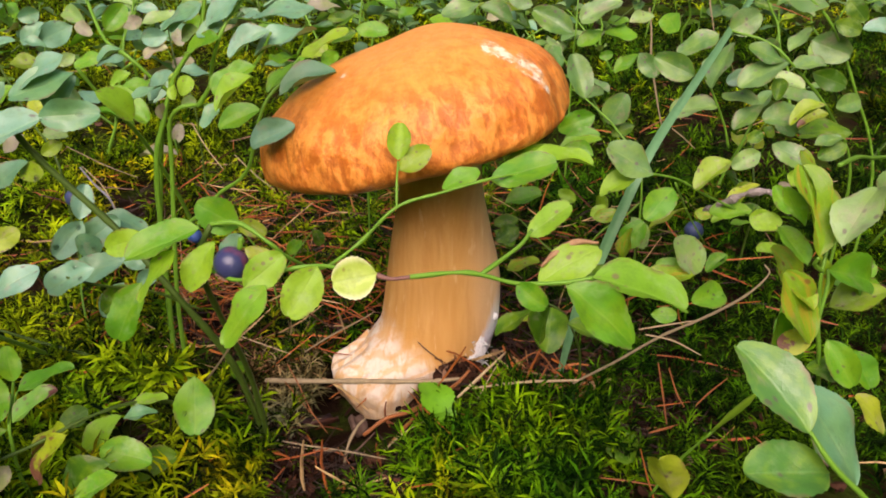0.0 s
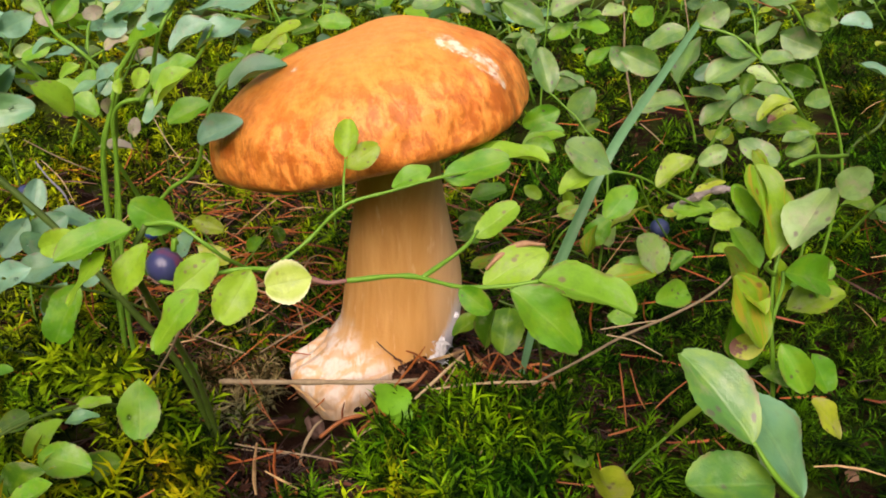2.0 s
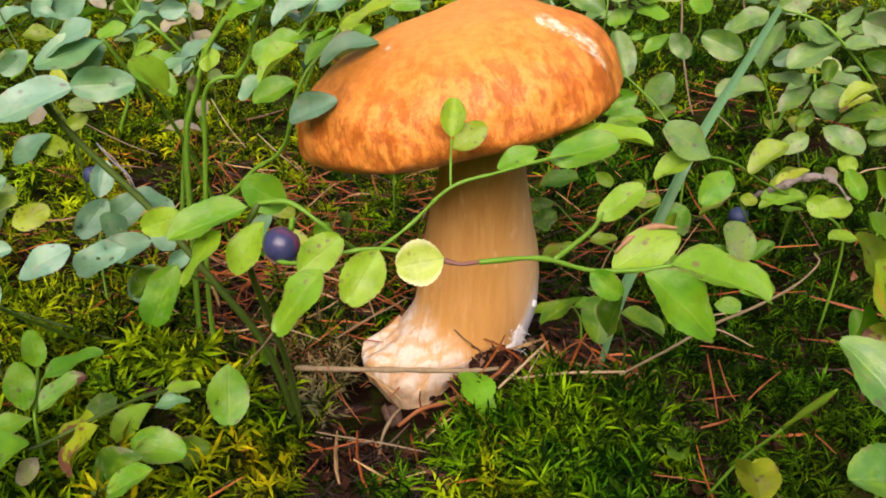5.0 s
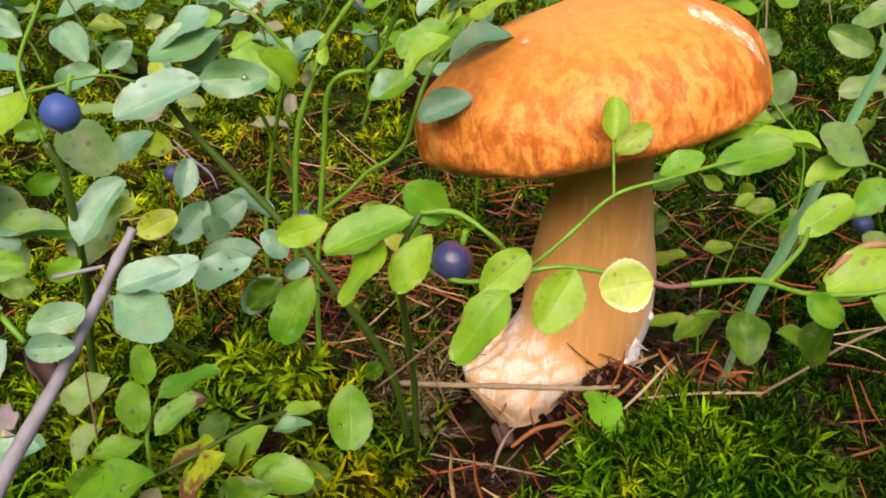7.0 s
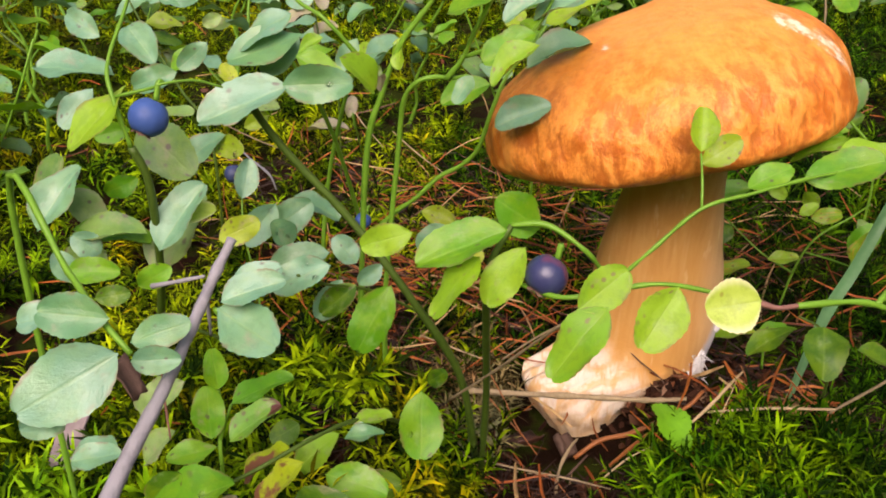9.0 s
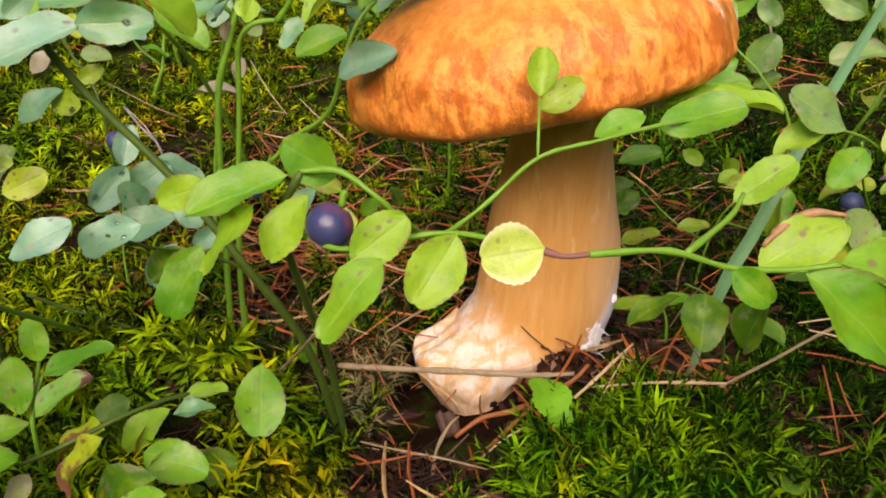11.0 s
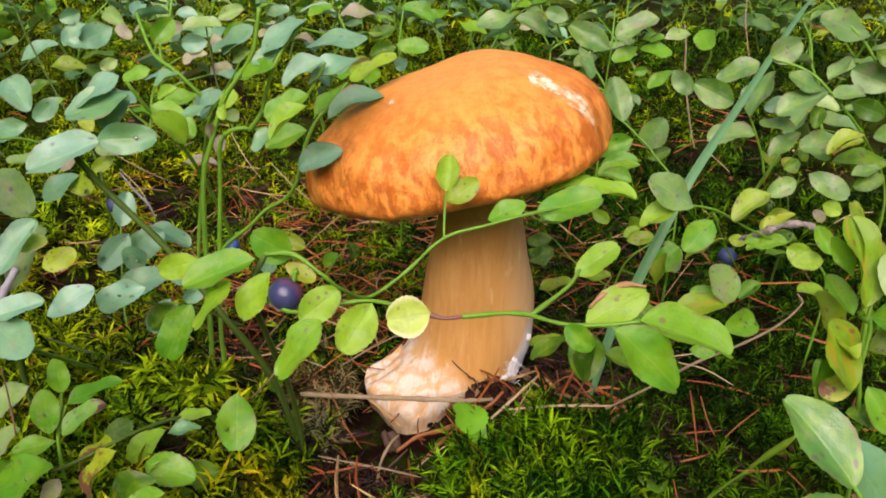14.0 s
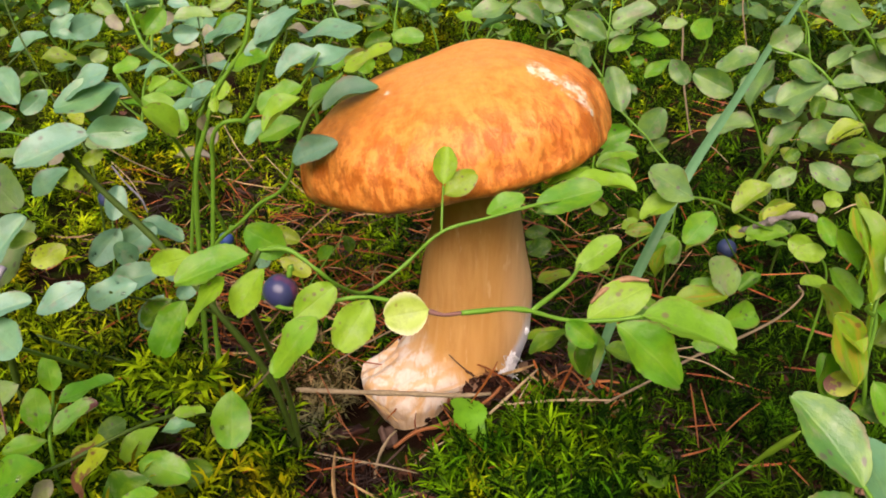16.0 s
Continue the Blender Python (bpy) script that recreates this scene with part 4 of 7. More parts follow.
leaf(bush, (-0.0360, 0.1720, 0.0751), (-0.0424, 0.1681, 0.0813), 0.0076, 83, "g")
leaf(bush, (-0.0629, 0.1842, 0.0568), (-0.0691, 0.1787, 0.0448), 0.0084, 38, "g")
leaf(bush, (-0.0053, 0.1980, 0.0819), (-0.0049, 0.2015, 0.0900), 0.0056, -9, "l")
leaf(bush, (-0.0052, 0.1971, 0.0798), (0.0020, 0.1994, 0.0844), 0.0057, -66, "s")
leaf(bush, (0.0047, 0.1987, 0.0749), (0.0131, 0.2010, 0.0792), 0.0056, -33, "g")
leaf(bush, (0.0159, 0.2020, 0.0762), (0.0314, 0.2042, 0.0794), 0.0092, -42, "g")
leaf(bush, (0.0260, 0.2141, 0.0777), (0.0416, 0.2150, 0.0780), 0.0091, -9, "l")
leaf(bush, (0.0185, 0.2196, 0.0738), (0.0300, 0.2229, 0.0800), 0.0078, 7, "l")
leaf(bush, (0.0229, 0.1711, 0.0744), (0.0317, 0.1739, 0.0799), 0.0062, -35, "l")
leaf(bush, (0.0245, 0.1592, 0.0694), (0.0362, 0.1627, 0.0758), 0.0078, -40, "l")
leaf(bush, (0.0202, 0.1562, 0.0706), (0.0259, 0.1547, 0.0663), 0.0049, -63, "g")
leaf(bush, (0.0346, 0.1583, 0.0713), (0.0536, 0.1575, 0.0671), 0.0113, -16, "l")
leaf(bush, (0.0293, 0.1548, 0.0712), (0.0430, 0.1512, 0.0614), 0.0100, -41, "g")
leaf(bush, (-0.0583, 0.1793, 0.0702), (-0.0677, 0.1777, 0.0675), 0.0062, 71, "l")
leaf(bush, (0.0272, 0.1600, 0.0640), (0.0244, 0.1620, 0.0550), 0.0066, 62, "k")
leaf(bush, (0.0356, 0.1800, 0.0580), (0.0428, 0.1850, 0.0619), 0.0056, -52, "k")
berry(bush, (-0.0349, 0.1606, 0.0720), 0.0069, BERRY_RED, (-0.5006, -0.3642, -0.7853), (-0.0326, 0.1623, 0.0758))

bush = thing("bilberry_shrub", (-0.0458, 0.2130, -0.0049), "tall slender bilberry shrub with bluish leaf pair and dark stem", "shrub", "bilberry shrubs")
stalk("stem", [(-0.0458, 0.2130, -0.0049), (-0.0498, 0.2020, 0.0257), (-0.0601, 0.1974, 0.0465), (-0.0730, 0.1986, 0.0635), (-0.0869, 0.1973, 0.0799), (-0.0916, 0.1948, 0.0896), (-0.0875, 0.1938, 0.0919)], [0.00100, 0.00066], STEM_DARK, bush, "", 7, 6, 0.22)
leaf(bush, (-0.0835, 0.1932, 0.0926), (-0.0994, 0.1892, 0.0854), 0.0104, 39, "b")
leaf(bush, (-0.0848, 0.1931, 0.0926), (-0.0718, 0.1941, 0.0934), 0.0076, -76, "b", wet=1)
leaf(bush, (-0.0759, 0.2040, 0.0960), (-0.0685, 0.2080, 0.0892), 0.0072, -55, "l")
leaf(bush, (-0.0952, 0.2057, 0.0851), (-0.1007, 0.2040, 0.0818), 0.0039, 49, "p")
leaf(bush, (-0.1093, 0.2314, 0.0706), (-0.1203, 0.2284, 0.0649), 0.0074, 40, "b")
leaf(bush, (-0.1125, 0.2327, 0.0683), (-0.1045, 0.2270, 0.0681), 0.0059, -56, "s", wet=1)
leaf(bush, (-0.0939, 0.2251, 0.0794), (-0.1007, 0.2253, 0.0806), 0.0040, 43, "q")
leaf(bush, (-0.1035, 0.2276, 0.0736), (-0.0983, 0.2291, 0.0765), 0.0040, -80, "s")

bush = thing("bilberry_shrub", (-0.1094, 0.2518, -0.0080), "low bilberry shrub with pale bluish drop-covered leaves", "shrub", "bilberry shrubs")
stalk("stem", [(-0.1094, 0.2518, -0.0080), (-0.1094, 0.2478, 0.0200), (-0.1215, 0.2765, 0.0248), (-0.1243, 0.2853, 0.0330)], [0.00035, 0.00025], STEM, bush, "", 7, 6, 0.22)
stalk("branch", [(-0.0597, 0.2132, 0.0352), (-0.0703, 0.2057, 0.0443), (-0.0781, 0.1968, 0.0497), (-0.0823, 0.1883, 0.0558)], [0.00040, 0.00029], STEM_DARK, bush, "", 7, 6, 0.22)
leaf(bush, (-0.1239, 0.2844, 0.0334), (-0.1220, 0.2894, 0.0447), 0.0079, -42, "b")
leaf(bush, (-0.0996, 0.2367, 0.0514), (-0.1070, 0.2323, 0.0419), 0.0079, 72, "b", wet=2)
leaf(bush, (-0.1026, 0.2383, 0.0427), (-0.0918, 0.2420, 0.0501), 0.0090, -74, "b")
leaf(bush, (-0.0975, 0.2470, 0.0498), (-0.0850, 0.2460, 0.0460), 0.0076, -17, "b")
leaf(bush, (-0.0757, 0.1894, 0.0578), (-0.0877, 0.1870, 0.0536), 0.0075, 48, "b", wet=2)
leaf(bush, (-0.0729, 0.2016, 0.0477), (-0.0805, 0.1986, 0.0416), 0.0059, 56, "k")
leaf(bush, (-0.0758, 0.2178, 0.0450), (-0.0805, 0.2175, 0.0515), 0.0061, 62, "b")
leaf(bush, (-0.0948, 0.2334, 0.0424), (-0.0984, 0.2299, 0.0490), 0.0068, 91, "b", wet=2)
leaf(bush, (-0.0683, 0.2081, 0.0497), (-0.0733, 0.2061, 0.0456), 0.0044, 70, "b")
berry(bush, (-0.1288, 0.2929, 0.0384), 0.0060, BERRY, (-0.2900, 0.3667, 0.8840), (-0.1264, 0.2899, 0.0312))
berry(bush, (-0.0873, 0.2933, 0.0244), 0.0053, BERRY_BLUE, (-0.4074, -0.3791, -0.8309), (-0.0853, 0.2952, 0.0286))

bush = thing("bilberry_shrub", (-0.0800, 0.2400, -0.0080), "bilberry shrub with upright green stems and bluish leaves beside the cap", "shrub", "bilberry shrubs")
stalk("stem", [(-0.0800, 0.2400, -0.0080), (-0.0785, 0.2390, 0.0300), (-0.0760, 0.2360, 0.0672), (-0.0722, 0.2360, 0.0813), (-0.0697, 0.2360, 0.0886), (-0.0671, 0.2360, 0.0941), (-0.0640, 0.2360, 0.0984), (-0.0594, 0.2360, 0.1055), (-0.0569, 0.2360, 0.1170)], [0.00085, 0.00060], STEM, bush, "", 7, 6, 0.22)
stalk("branch", [(-0.0770, 0.2380, 0.0420), (-0.0700, 0.2370, 0.0500), (-0.0638, 0.2360, 0.0553), (-0.0585, 0.2360, 0.0608), (-0.0526, 0.2350, 0.0648), (-0.0488, 0.2330, 0.0700), (-0.0462, 0.2320, 0.0790), (-0.0430, 0.2330, 0.0873), (-0.0382, 0.2360, 0.0929), (-0.0347, 0.2390, 0.0976)], [0.00065, 0.00045], STEM, bush, "", 7, 6, 0.22)
leaf(bush, (-0.0452, 0.2215, 0.0782), (-0.0343, 0.2188, 0.0848), 0.0076, -58, "b")
leaf(bush, (-0.0388, 0.2300, 0.0896), (-0.0254, 0.2350, 0.0968), 0.0090, -20, "b", wet=1)
leaf(bush, (-0.0350, 0.2420, 0.0976), (-0.0218, 0.2450, 0.1032), 0.0092, -16, "l")
leaf(bush, (-0.0354, 0.2404, 0.0962), (-0.0439, 0.2354, 0.0908), 0.0071, 5, "g")
leaf(bush, (-0.0470, 0.2420, 0.0830), (-0.0585, 0.2390, 0.0792), 0.0076, 41, "g")
leaf(bush, (-0.0682, 0.2374, 0.0937), (-0.0777, 0.2404, 0.0860), 0.0082, 47, "b")
leaf(bush, (-0.0672, 0.2370, 0.0945), (-0.0688, 0.2330, 0.0880), 0.0046, -22, "l")
leaf(bush, (-0.0705, 0.2370, 0.0905), (-0.0806, 0.2330, 0.0885), 0.0058, 5, "b")
leaf(bush, (-0.0722, 0.2355, 0.0813), (-0.0718, 0.2335, 0.0865), 0.0030, -30, "p")
leaf(bush, (-0.0600, 0.2360, 0.1110), (-0.0705, 0.2360, 0.1062), 0.0068, 32, "b")
leaf(bush, (-0.0585, 0.2360, 0.1120), (-0.0682, 0.2360, 0.1056), 0.0068, 38, "b")
leaf(bush, (-0.0600, 0.2360, 0.1055), (-0.0660, 0.2380, 0.1030), 0.0048, 60, "q")

bush = thing("bilberry_shrub", (-0.0690, 0.2240, -0.0080), "slender bilberry shrub with pale sea-green leaves arching towards the cap", "shrub", "bilberry shrubs")
stalk("stem", [(-0.0690, 0.2240, -0.0080), (-0.0700, 0.2230, 0.0300), (-0.0665, 0.2220, 0.0724), (-0.0650, 0.2200, 0.0840), (-0.0618, 0.2180, 0.0885), (-0.0581, 0.2180, 0.0896), (-0.0545, 0.2160, 0.0900), (-0.0510, 0.2140, 0.0910)], [0.00070, 0.00045], STEM, bush, "", 7, 6, 0.22)
stalk("branch", [(-0.0556, 0.2150, 0.0900), (-0.0521, 0.2140, 0.0948), (-0.0505, 0.2120, 0.0991), (-0.0476, 0.2080, 0.1054), (-0.0450, 0.2090, 0.1110), (-0.0398, 0.2130, 0.1180)], [0.00060, 0.00040], STEM, bush, "", 7, 6, 0.22)
stalk("branch", [(-0.0515, 0.2130, 0.0952), (-0.0443, 0.2090, 0.0989), (-0.0385, 0.2060, 0.1020), (-0.0344, 0.2070, 0.1092)], [0.00050, 0.00034], STEM, bush, "", 7, 6, 0.22)
leaf(bush, (-0.0385, 0.2060, 0.1040), (-0.0257, 0.2100, 0.1113), 0.0088, -13, "b", wet=1)
leaf(bush, (-0.0345, 0.2070, 0.1095), (-0.0443, 0.2040, 0.1053), 0.0064, 26, "b")
leaf(bush, (-0.0401, 0.2120, 0.1114), (-0.0262, 0.2160, 0.1145), 0.0086, -13, "b")
leaf(bush, (-0.0396, 0.2120, 0.1178), (-0.0506, 0.2090, 0.1119), 0.0074, 26, "b")
leaf(bush, (-0.0398, 0.2150, 0.1181), (-0.0345, 0.2180, 0.1205), 0.0040, -19, "g")
leaf(bush, (-0.0460, 0.2058, 0.1080), (-0.0548, 0.2098, 0.1040), 0.0068, 41, "g")
leaf(bush, (-0.0378, 0.2040, 0.1021), (-0.0476, 0.2000, 0.0981), 0.0066, 32, "g")
leaf(bush, (-0.0370, 0.1980, 0.1010), (-0.0462, 0.1950, 0.0951), 0.0066, 14, "l")
leaf(bush, (-0.0501, 0.2130, 0.0914), (-0.0534, 0.2090, 0.0867), 0.0041, 23, "b")
leaf(bush, (-0.0457, 0.2110, 0.1110), (-0.0522, 0.2100, 0.1076), 0.0044, 38, "b")
leaf(bush, (-0.0690, 0.2069, 0.1052), (-0.0737, 0.2029, 0.1040), 0.0046, 2, "b")

bush = thing("bilberry_shrub", (-0.1009, 0.2985, -0.0080), "leaning bilberry shrub with a pale stem and grey-green leaves", "shrub", "bilberry shrubs")
stalk("stem", [(-0.1009, 0.2985, -0.0080), (-0.1009, 0.2945, 0.0137), (-0.0981, 0.2951, 0.0399), (-0.0890, 0.2815, 0.0705), (-0.0837, 0.2748, 0.0797), (-0.0857, 0.2711, 0.0840), (-0.0930, 0.2690, 0.0925), (-0.1021, 0.2757, 0.0965), (-0.1100, 0.2853, 0.1070)], [0.00075, 0.00054], STEM, bush, "", 7, 6, 0.22)
stalk("branch", [(-0.0901, 0.3144, 0.0079), (-0.0937, 0.2962, 0.0419), (-0.0966, 0.2788, 0.0652), (-0.1002, 0.2636, 0.0808), (-0.1035, 0.2569, 0.0911)], [0.00075, 0.00054], STEM, bush, "", 7, 6, 0.22)
stalk("branch", [(-0.0842, 0.2744, 0.0788), (-0.0742, 0.2642, 0.0918), (-0.0696, 0.2624, 0.0997)], [0.00035, 0.00025], STEM, bush, "", 7, 6, 0.22)
stalk("branch", [(-0.0890, 0.2914, 0.0556), (-0.0898, 0.2931, 0.0595), (-0.0899, 0.3076, 0.0426)], [0.00035, 0.00025], STEM, bush, "", 7, 6, 0.22)
leaf(bush, (-0.0860, 0.2171, 0.0977), (-0.1010, 0.2137, 0.0916), 0.0096, 31, "b")
leaf(bush, (-0.0878, 0.2217, 0.0960), (-0.0956, 0.2182, 0.0889), 0.0065, 59, "b")
leaf(bush, (-0.0887, 0.2186, 0.1017), (-0.1006, 0.2152, 0.0952), 0.0081, 30, "b")
leaf(bush, (-0.1151, 0.2491, 0.0836), (-0.1105, 0.2443, 0.0805), 0.0045, -25, "s")
leaf(bush, (-0.1243, 0.2588, 0.0853), (-0.1311, 0.2560, 0.0796), 0.0054, 37, "g")
leaf(bush, (-0.0983, 0.2596, 0.0840), (-0.0847, 0.2570, 0.0765), 0.0091, -30, "g")
leaf(bush, (-0.0969, 0.3005, 0.0777), (-0.1089, 0.2987, 0.0749), 0.0072, 23, "g")
leaf(bush, (-0.0862, 0.2824, 0.0848), (-0.0909, 0.2785, 0.0764), 0.0060, 50, "b")
leaf(bush, (-0.0930, 0.3022, 0.0558), (-0.0919, 0.3051, 0.0623), 0.0044, -38, "p")
leaf(bush, (-0.0924, 0.3007, 0.0523), (-0.1057, 0.3006, 0.0535), 0.0078, 7, "p")
leaf(bush, (-0.0865, 0.3034, 0.0799), (-0.0872, 0.2974, 0.0740), 0.0058, 27, "l")
leaf(bush, (-0.0957, 0.2736, 0.0910), (-0.1044, 0.2726, 0.0897), 0.0051, 20, "b")
leaf(bush, (-0.1062, 0.2867, 0.0973), (-0.1002, 0.2903, 0.1049), 0.0073, -77, "g")
leaf(bush, (-0.0937, 0.2719, 0.0867), (-0.1003, 0.2702, 0.0837), 0.0043, 40, "l")
leaf(bush, (-0.0805, 0.2906, 0.0743), (-0.0840, 0.2861, 0.0737), 0.0045, 70, "q")
leaf(bush, (-0.1027, 0.2736, 0.0917), (-0.1114, 0.2720, 0.0891), 0.0053, 52, "g")

bush = thing("bilberry_shrub", (-0.1433, 0.3196, -0.0080), "low bilberry shrub with grey-green and purplish leaves in the moss", "shrub", "bilberry shrubs")
stalk("stem", [(-0.1433, 0.3196, -0.0080), (-0.1433, 0.3156, 0.0423), (-0.1586, 0.3313, 0.0552), (-0.1756, 0.3482, 0.0711), (-0.1910, 0.3648, 0.0860), (-0.2018, 0.3792, 0.0953)], [0.00050, 0.00036], STEM_DARK, bush, "", 7, 6, 0.22)
leaf(bush, (-0.1808, 0.4275, 0.0785), (-0.1968, 0.4236, 0.0714), 0.0126, 87, "b")
leaf(bush, (-0.1945, 0.4274, 0.0800), (-0.2061, 0.4231, 0.0712), 0.0088, 57, "b")
leaf(bush, (-0.1751, 0.4194, 0.0812), (-0.1677, 0.4143, 0.0764), 0.0064, -46, "p")
leaf(bush, (-0.1763, 0.3636, 0.0816), (-0.1933, 0.3600, 0.0752), 0.0107, 25, "b")
leaf(bush, (-0.1894, 0.3793, 0.0690), (-0.1751, 0.3804, 0.0698), 0.0083, -36, "s")
leaf(bush, (-0.1490, 0.2727, 0.0876), (-0.1386, 0.2624, 0.0814), 0.0097, -25, "b")
leaf(bush, (-0.1760, 0.3573, 0.0670), (-0.1911, 0.3553, 0.0641), 0.0090, 20, "k")
leaf(bush, (-0.1945, 0.4036, 0.0752), (-0.1840, 0.4034, 0.0735), 0.0062, -28, "b")
leaf(bush, (-0.1979, 0.4313, 0.0842), (-0.2048, 0.4245, 0.0822), 0.0082, 79, "b")
leaf(bush, (-0.1859, 0.4332, 0.0856), (-0.1759, 0.4247, 0.0817), 0.0082, -49, "q")
leaf(bush, (-0.1520, 0.3627, 0.0761), (-0.1587, 0.3604, 0.0728), 0.0056, 83, "q")

bush = thing("bilberry_shrub", (-0.1152, 0.3989, -0.0080), "bilberry shrub with purplish spotted leaves on thin stems", "shrub", "bilberry shrubs")
stalk("stem", [(-0.1152, 0.3989, -0.0080), (-0.1152, 0.3949, 0.0459), (-0.1222, 0.3996, 0.0577), (-0.1269, 0.4066, 0.0743), (-0.1336, 0.4227, 0.0872), (-0.1354, 0.4268, 0.0969)], [0.00045, 0.00032], STEM_DARK, bush, "", 7, 6, 0.22)
leaf(bush, (-0.1345, 0.3955, 0.0862), (-0.1425, 0.3926, 0.0834), 0.0065, 82, "p")
leaf(bush, (-0.1403, 0.4093, 0.0821), (-0.1228, 0.4116, 0.0854), 0.0104, -27, "q")
leaf(bush, (-0.1228, 0.3925, 0.0792), (-0.1350, 0.3916, 0.0784), 0.0085, 82, "b")
leaf(bush, (-0.1226, 0.3906, 0.0746), (-0.1342, 0.3889, 0.0720), 0.0070, 33, "p")
leaf(bush, (-0.1251, 0.4094, 0.0805), (-0.1221, 0.4060, 0.0725), 0.0062, -25, "p")
leaf(bush, (-0.1156, 0.4036, 0.0662), (-0.1265, 0.4027, 0.0652), 0.0063, 45, "p")
leaf(bush, (-0.1236, 0.4119, 0.0863), (-0.1121, 0.4147, 0.0913), 0.0074, -52, "q")
leaf(bush, (-0.1206, 0.4090, 0.0792), (-0.1105, 0.4117, 0.0842), 0.0078, -83, "g")
leaf(bush, (-0.1362, 0.4220, 0.0859), (-0.1469, 0.4224, 0.0881), 0.0064, 45, "b")

bush = thing("bilberry_shrub", (-0.0320, 0.3549, -0.0080), "bilberry shrub standing behind the mushroom cap", "shrub", "bilberry shrubs")
stalk("stem", [(-0.0320, 0.3549, -0.0080), (-0.0320, 0.3509, 0.0732), (-0.0325, 0.3461, 0.0872), (-0.0317, 0.3582, 0.1026)], [0.00045, 0.00032], STEM, bush, "", 7, 6, 0.22)
leaf(bush, (-0.0322, 0.3337, 0.0913), (-0.0200, 0.3339, 0.0904), 0.0071, -62, "g")
leaf(bush, (-0.0326, 0.3414, 0.0890), (-0.0428, 0.3398, 0.0866), 0.0061, 56, "k")
leaf(bush, (-0.0330, 0.3406, 0.0813), (-0.0286, 0.3361, 0.0852), 0.0056, -113, "b")
leaf(bush, (-0.0393, 0.3106, 0.0905), (-0.0440, 0.3046, 0.0867), 0.0058, 57, "s")
leaf(bush, (-0.0409, 0.3076, 0.0836), (-0.0347, 0.3053, 0.0872), 0.0055, -94, "g")
leaf(bush, (-0.0455, 0.3530, 0.0922), (-0.0378, 0.3539, 0.0933), 0.0045, -69, "k")
leaf(bush, (-0.0350, 0.3783, 0.0991), (-0.0208, 0.3773, 0.0951), 0.0086, -36, "g")
leaf(bush, (-0.0346, 0.3545, 0.0944), (-0.0432, 0.3523, 0.0902), 0.0057, 47, "k")

bush = thing("bilberry_shrub", (0.0712, 0.3045, -0.0080), "bilberry shrub with pale spotted leaves beside the cap", "shrub", "bilberry shrubs")
stalk("stem", [(0.0712, 0.3045, -0.0080), (0.0712, 0.3005, 0.0453), (0.0620, 0.3037, 0.0614), (0.0558, 0.3061, 0.0676), (0.0508, 0.3087, 0.0717)], [0.00045, 0.00032], STEM, bush, "", 7, 6, 0.22)
leaf(bush, (0.0513, 0.3106, 0.0709), (0.0463, 0.3165, 0.0853), 0.0095, 30, "h")
leaf(bush, (0.0594, 0.3092, 0.0624), (0.0642, 0.3067, 0.0734), 0.0099, -99, "h")
leaf(bush, (0.0540, 0.3036, 0.0670), (0.0417, 0.3011, 0.0627), 0.0082, 69, "g")
leaf(bush, (0.0537, 0.2862, 0.0647), (0.0419, 0.2851, 0.0634), 0.0069, 41, "g")
leaf(bush, (0.0535, 0.2808, 0.0648), (0.0400, 0.2789, 0.0620), 0.0081, 13, "l")
leaf(bush, (0.0694, 0.3127, 0.0612), (0.0615, 0.3111, 0.0582), 0.0050, 53, "k")
leaf(bush, (0.0494, 0.2688, 0.0627), (0.0405, 0.2696, 0.0658), 0.0055, 41, "g")

bush = thing("bilberry_shrub", (0.1170, 0.2780, -0.0080), "bilberry shrub with broad green leaves beside a grass blade", "shrub", "bilberry shrubs")
stalk("stem", [(0.1170, 0.2780, -0.0080), (0.1170, 0.2740, 0.0290), (0.1029, 0.2679, 0.0418), (0.0827, 0.2578, 0.0537), (0.0708, 0.2478, 0.0621), (0.0588, 0.2384, 0.0670)], [0.00045, 0.00032], STEM, bush, "", 7, 6, 0.22)
stalk("branch", [(0.0701, 0.2473, 0.0611), (0.0791, 0.2629, 0.0456), (0.0882, 0.2738, 0.0318)], [0.00035, 0.00025], STEM, bush, "", 7, 6, 0.22)
leaf(bush, (0.0606, 0.2330, 0.0680), (0.0476, 0.2340, 0.0752), 0.0096, 48, "h")
leaf(bush, (0.0582, 0.2346, 0.0683), (0.0464, 0.2319, 0.0634), 0.0076, 19, "l", wet=1)
leaf(bush, (0.0677, 0.2389, 0.0624), (0.0599, 0.2311, 0.0570), 0.0081, 36, "g")
leaf(bush, (0.0871, 0.2526, 0.0663), (0.0760, 0.2494, 0.0601), 0.0077, 17, "s")
leaf(bush, (0.0982, 0.2625, 0.0474), (0.0853, 0.2618, 0.0475), 0.0075, 23, "l", wet=1)
leaf(bush, (0.1080, 0.2871, 0.0479), (0.0975, 0.2847, 0.0435), 0.0068, 3, "s")
leaf(bush, (0.0837, 0.2580, 0.0287), (0.0739, 0.2580, 0.0391), 0.0117, 56, "q")
leaf(bush, (0.0940, 0.2668, 0.0179), (0.0831, 0.2566, 0.0195), 0.0095, 52, "g", wet=1)
leaf(bush, (0.0795, 0.2581, 0.0295), (0.0697, 0.2583, 0.0309), 0.0060, 68, "g")
leaf(bush, (0.0921, 0.2463, 0.0520), (0.0981, 0.2416, 0.0506), 0.0065, -67, "l")
leaf(bush, (0.0973, 0.2774, 0.0265), (0.0900, 0.2751, 0.0220), 0.0052, 22, "g", wet=1)
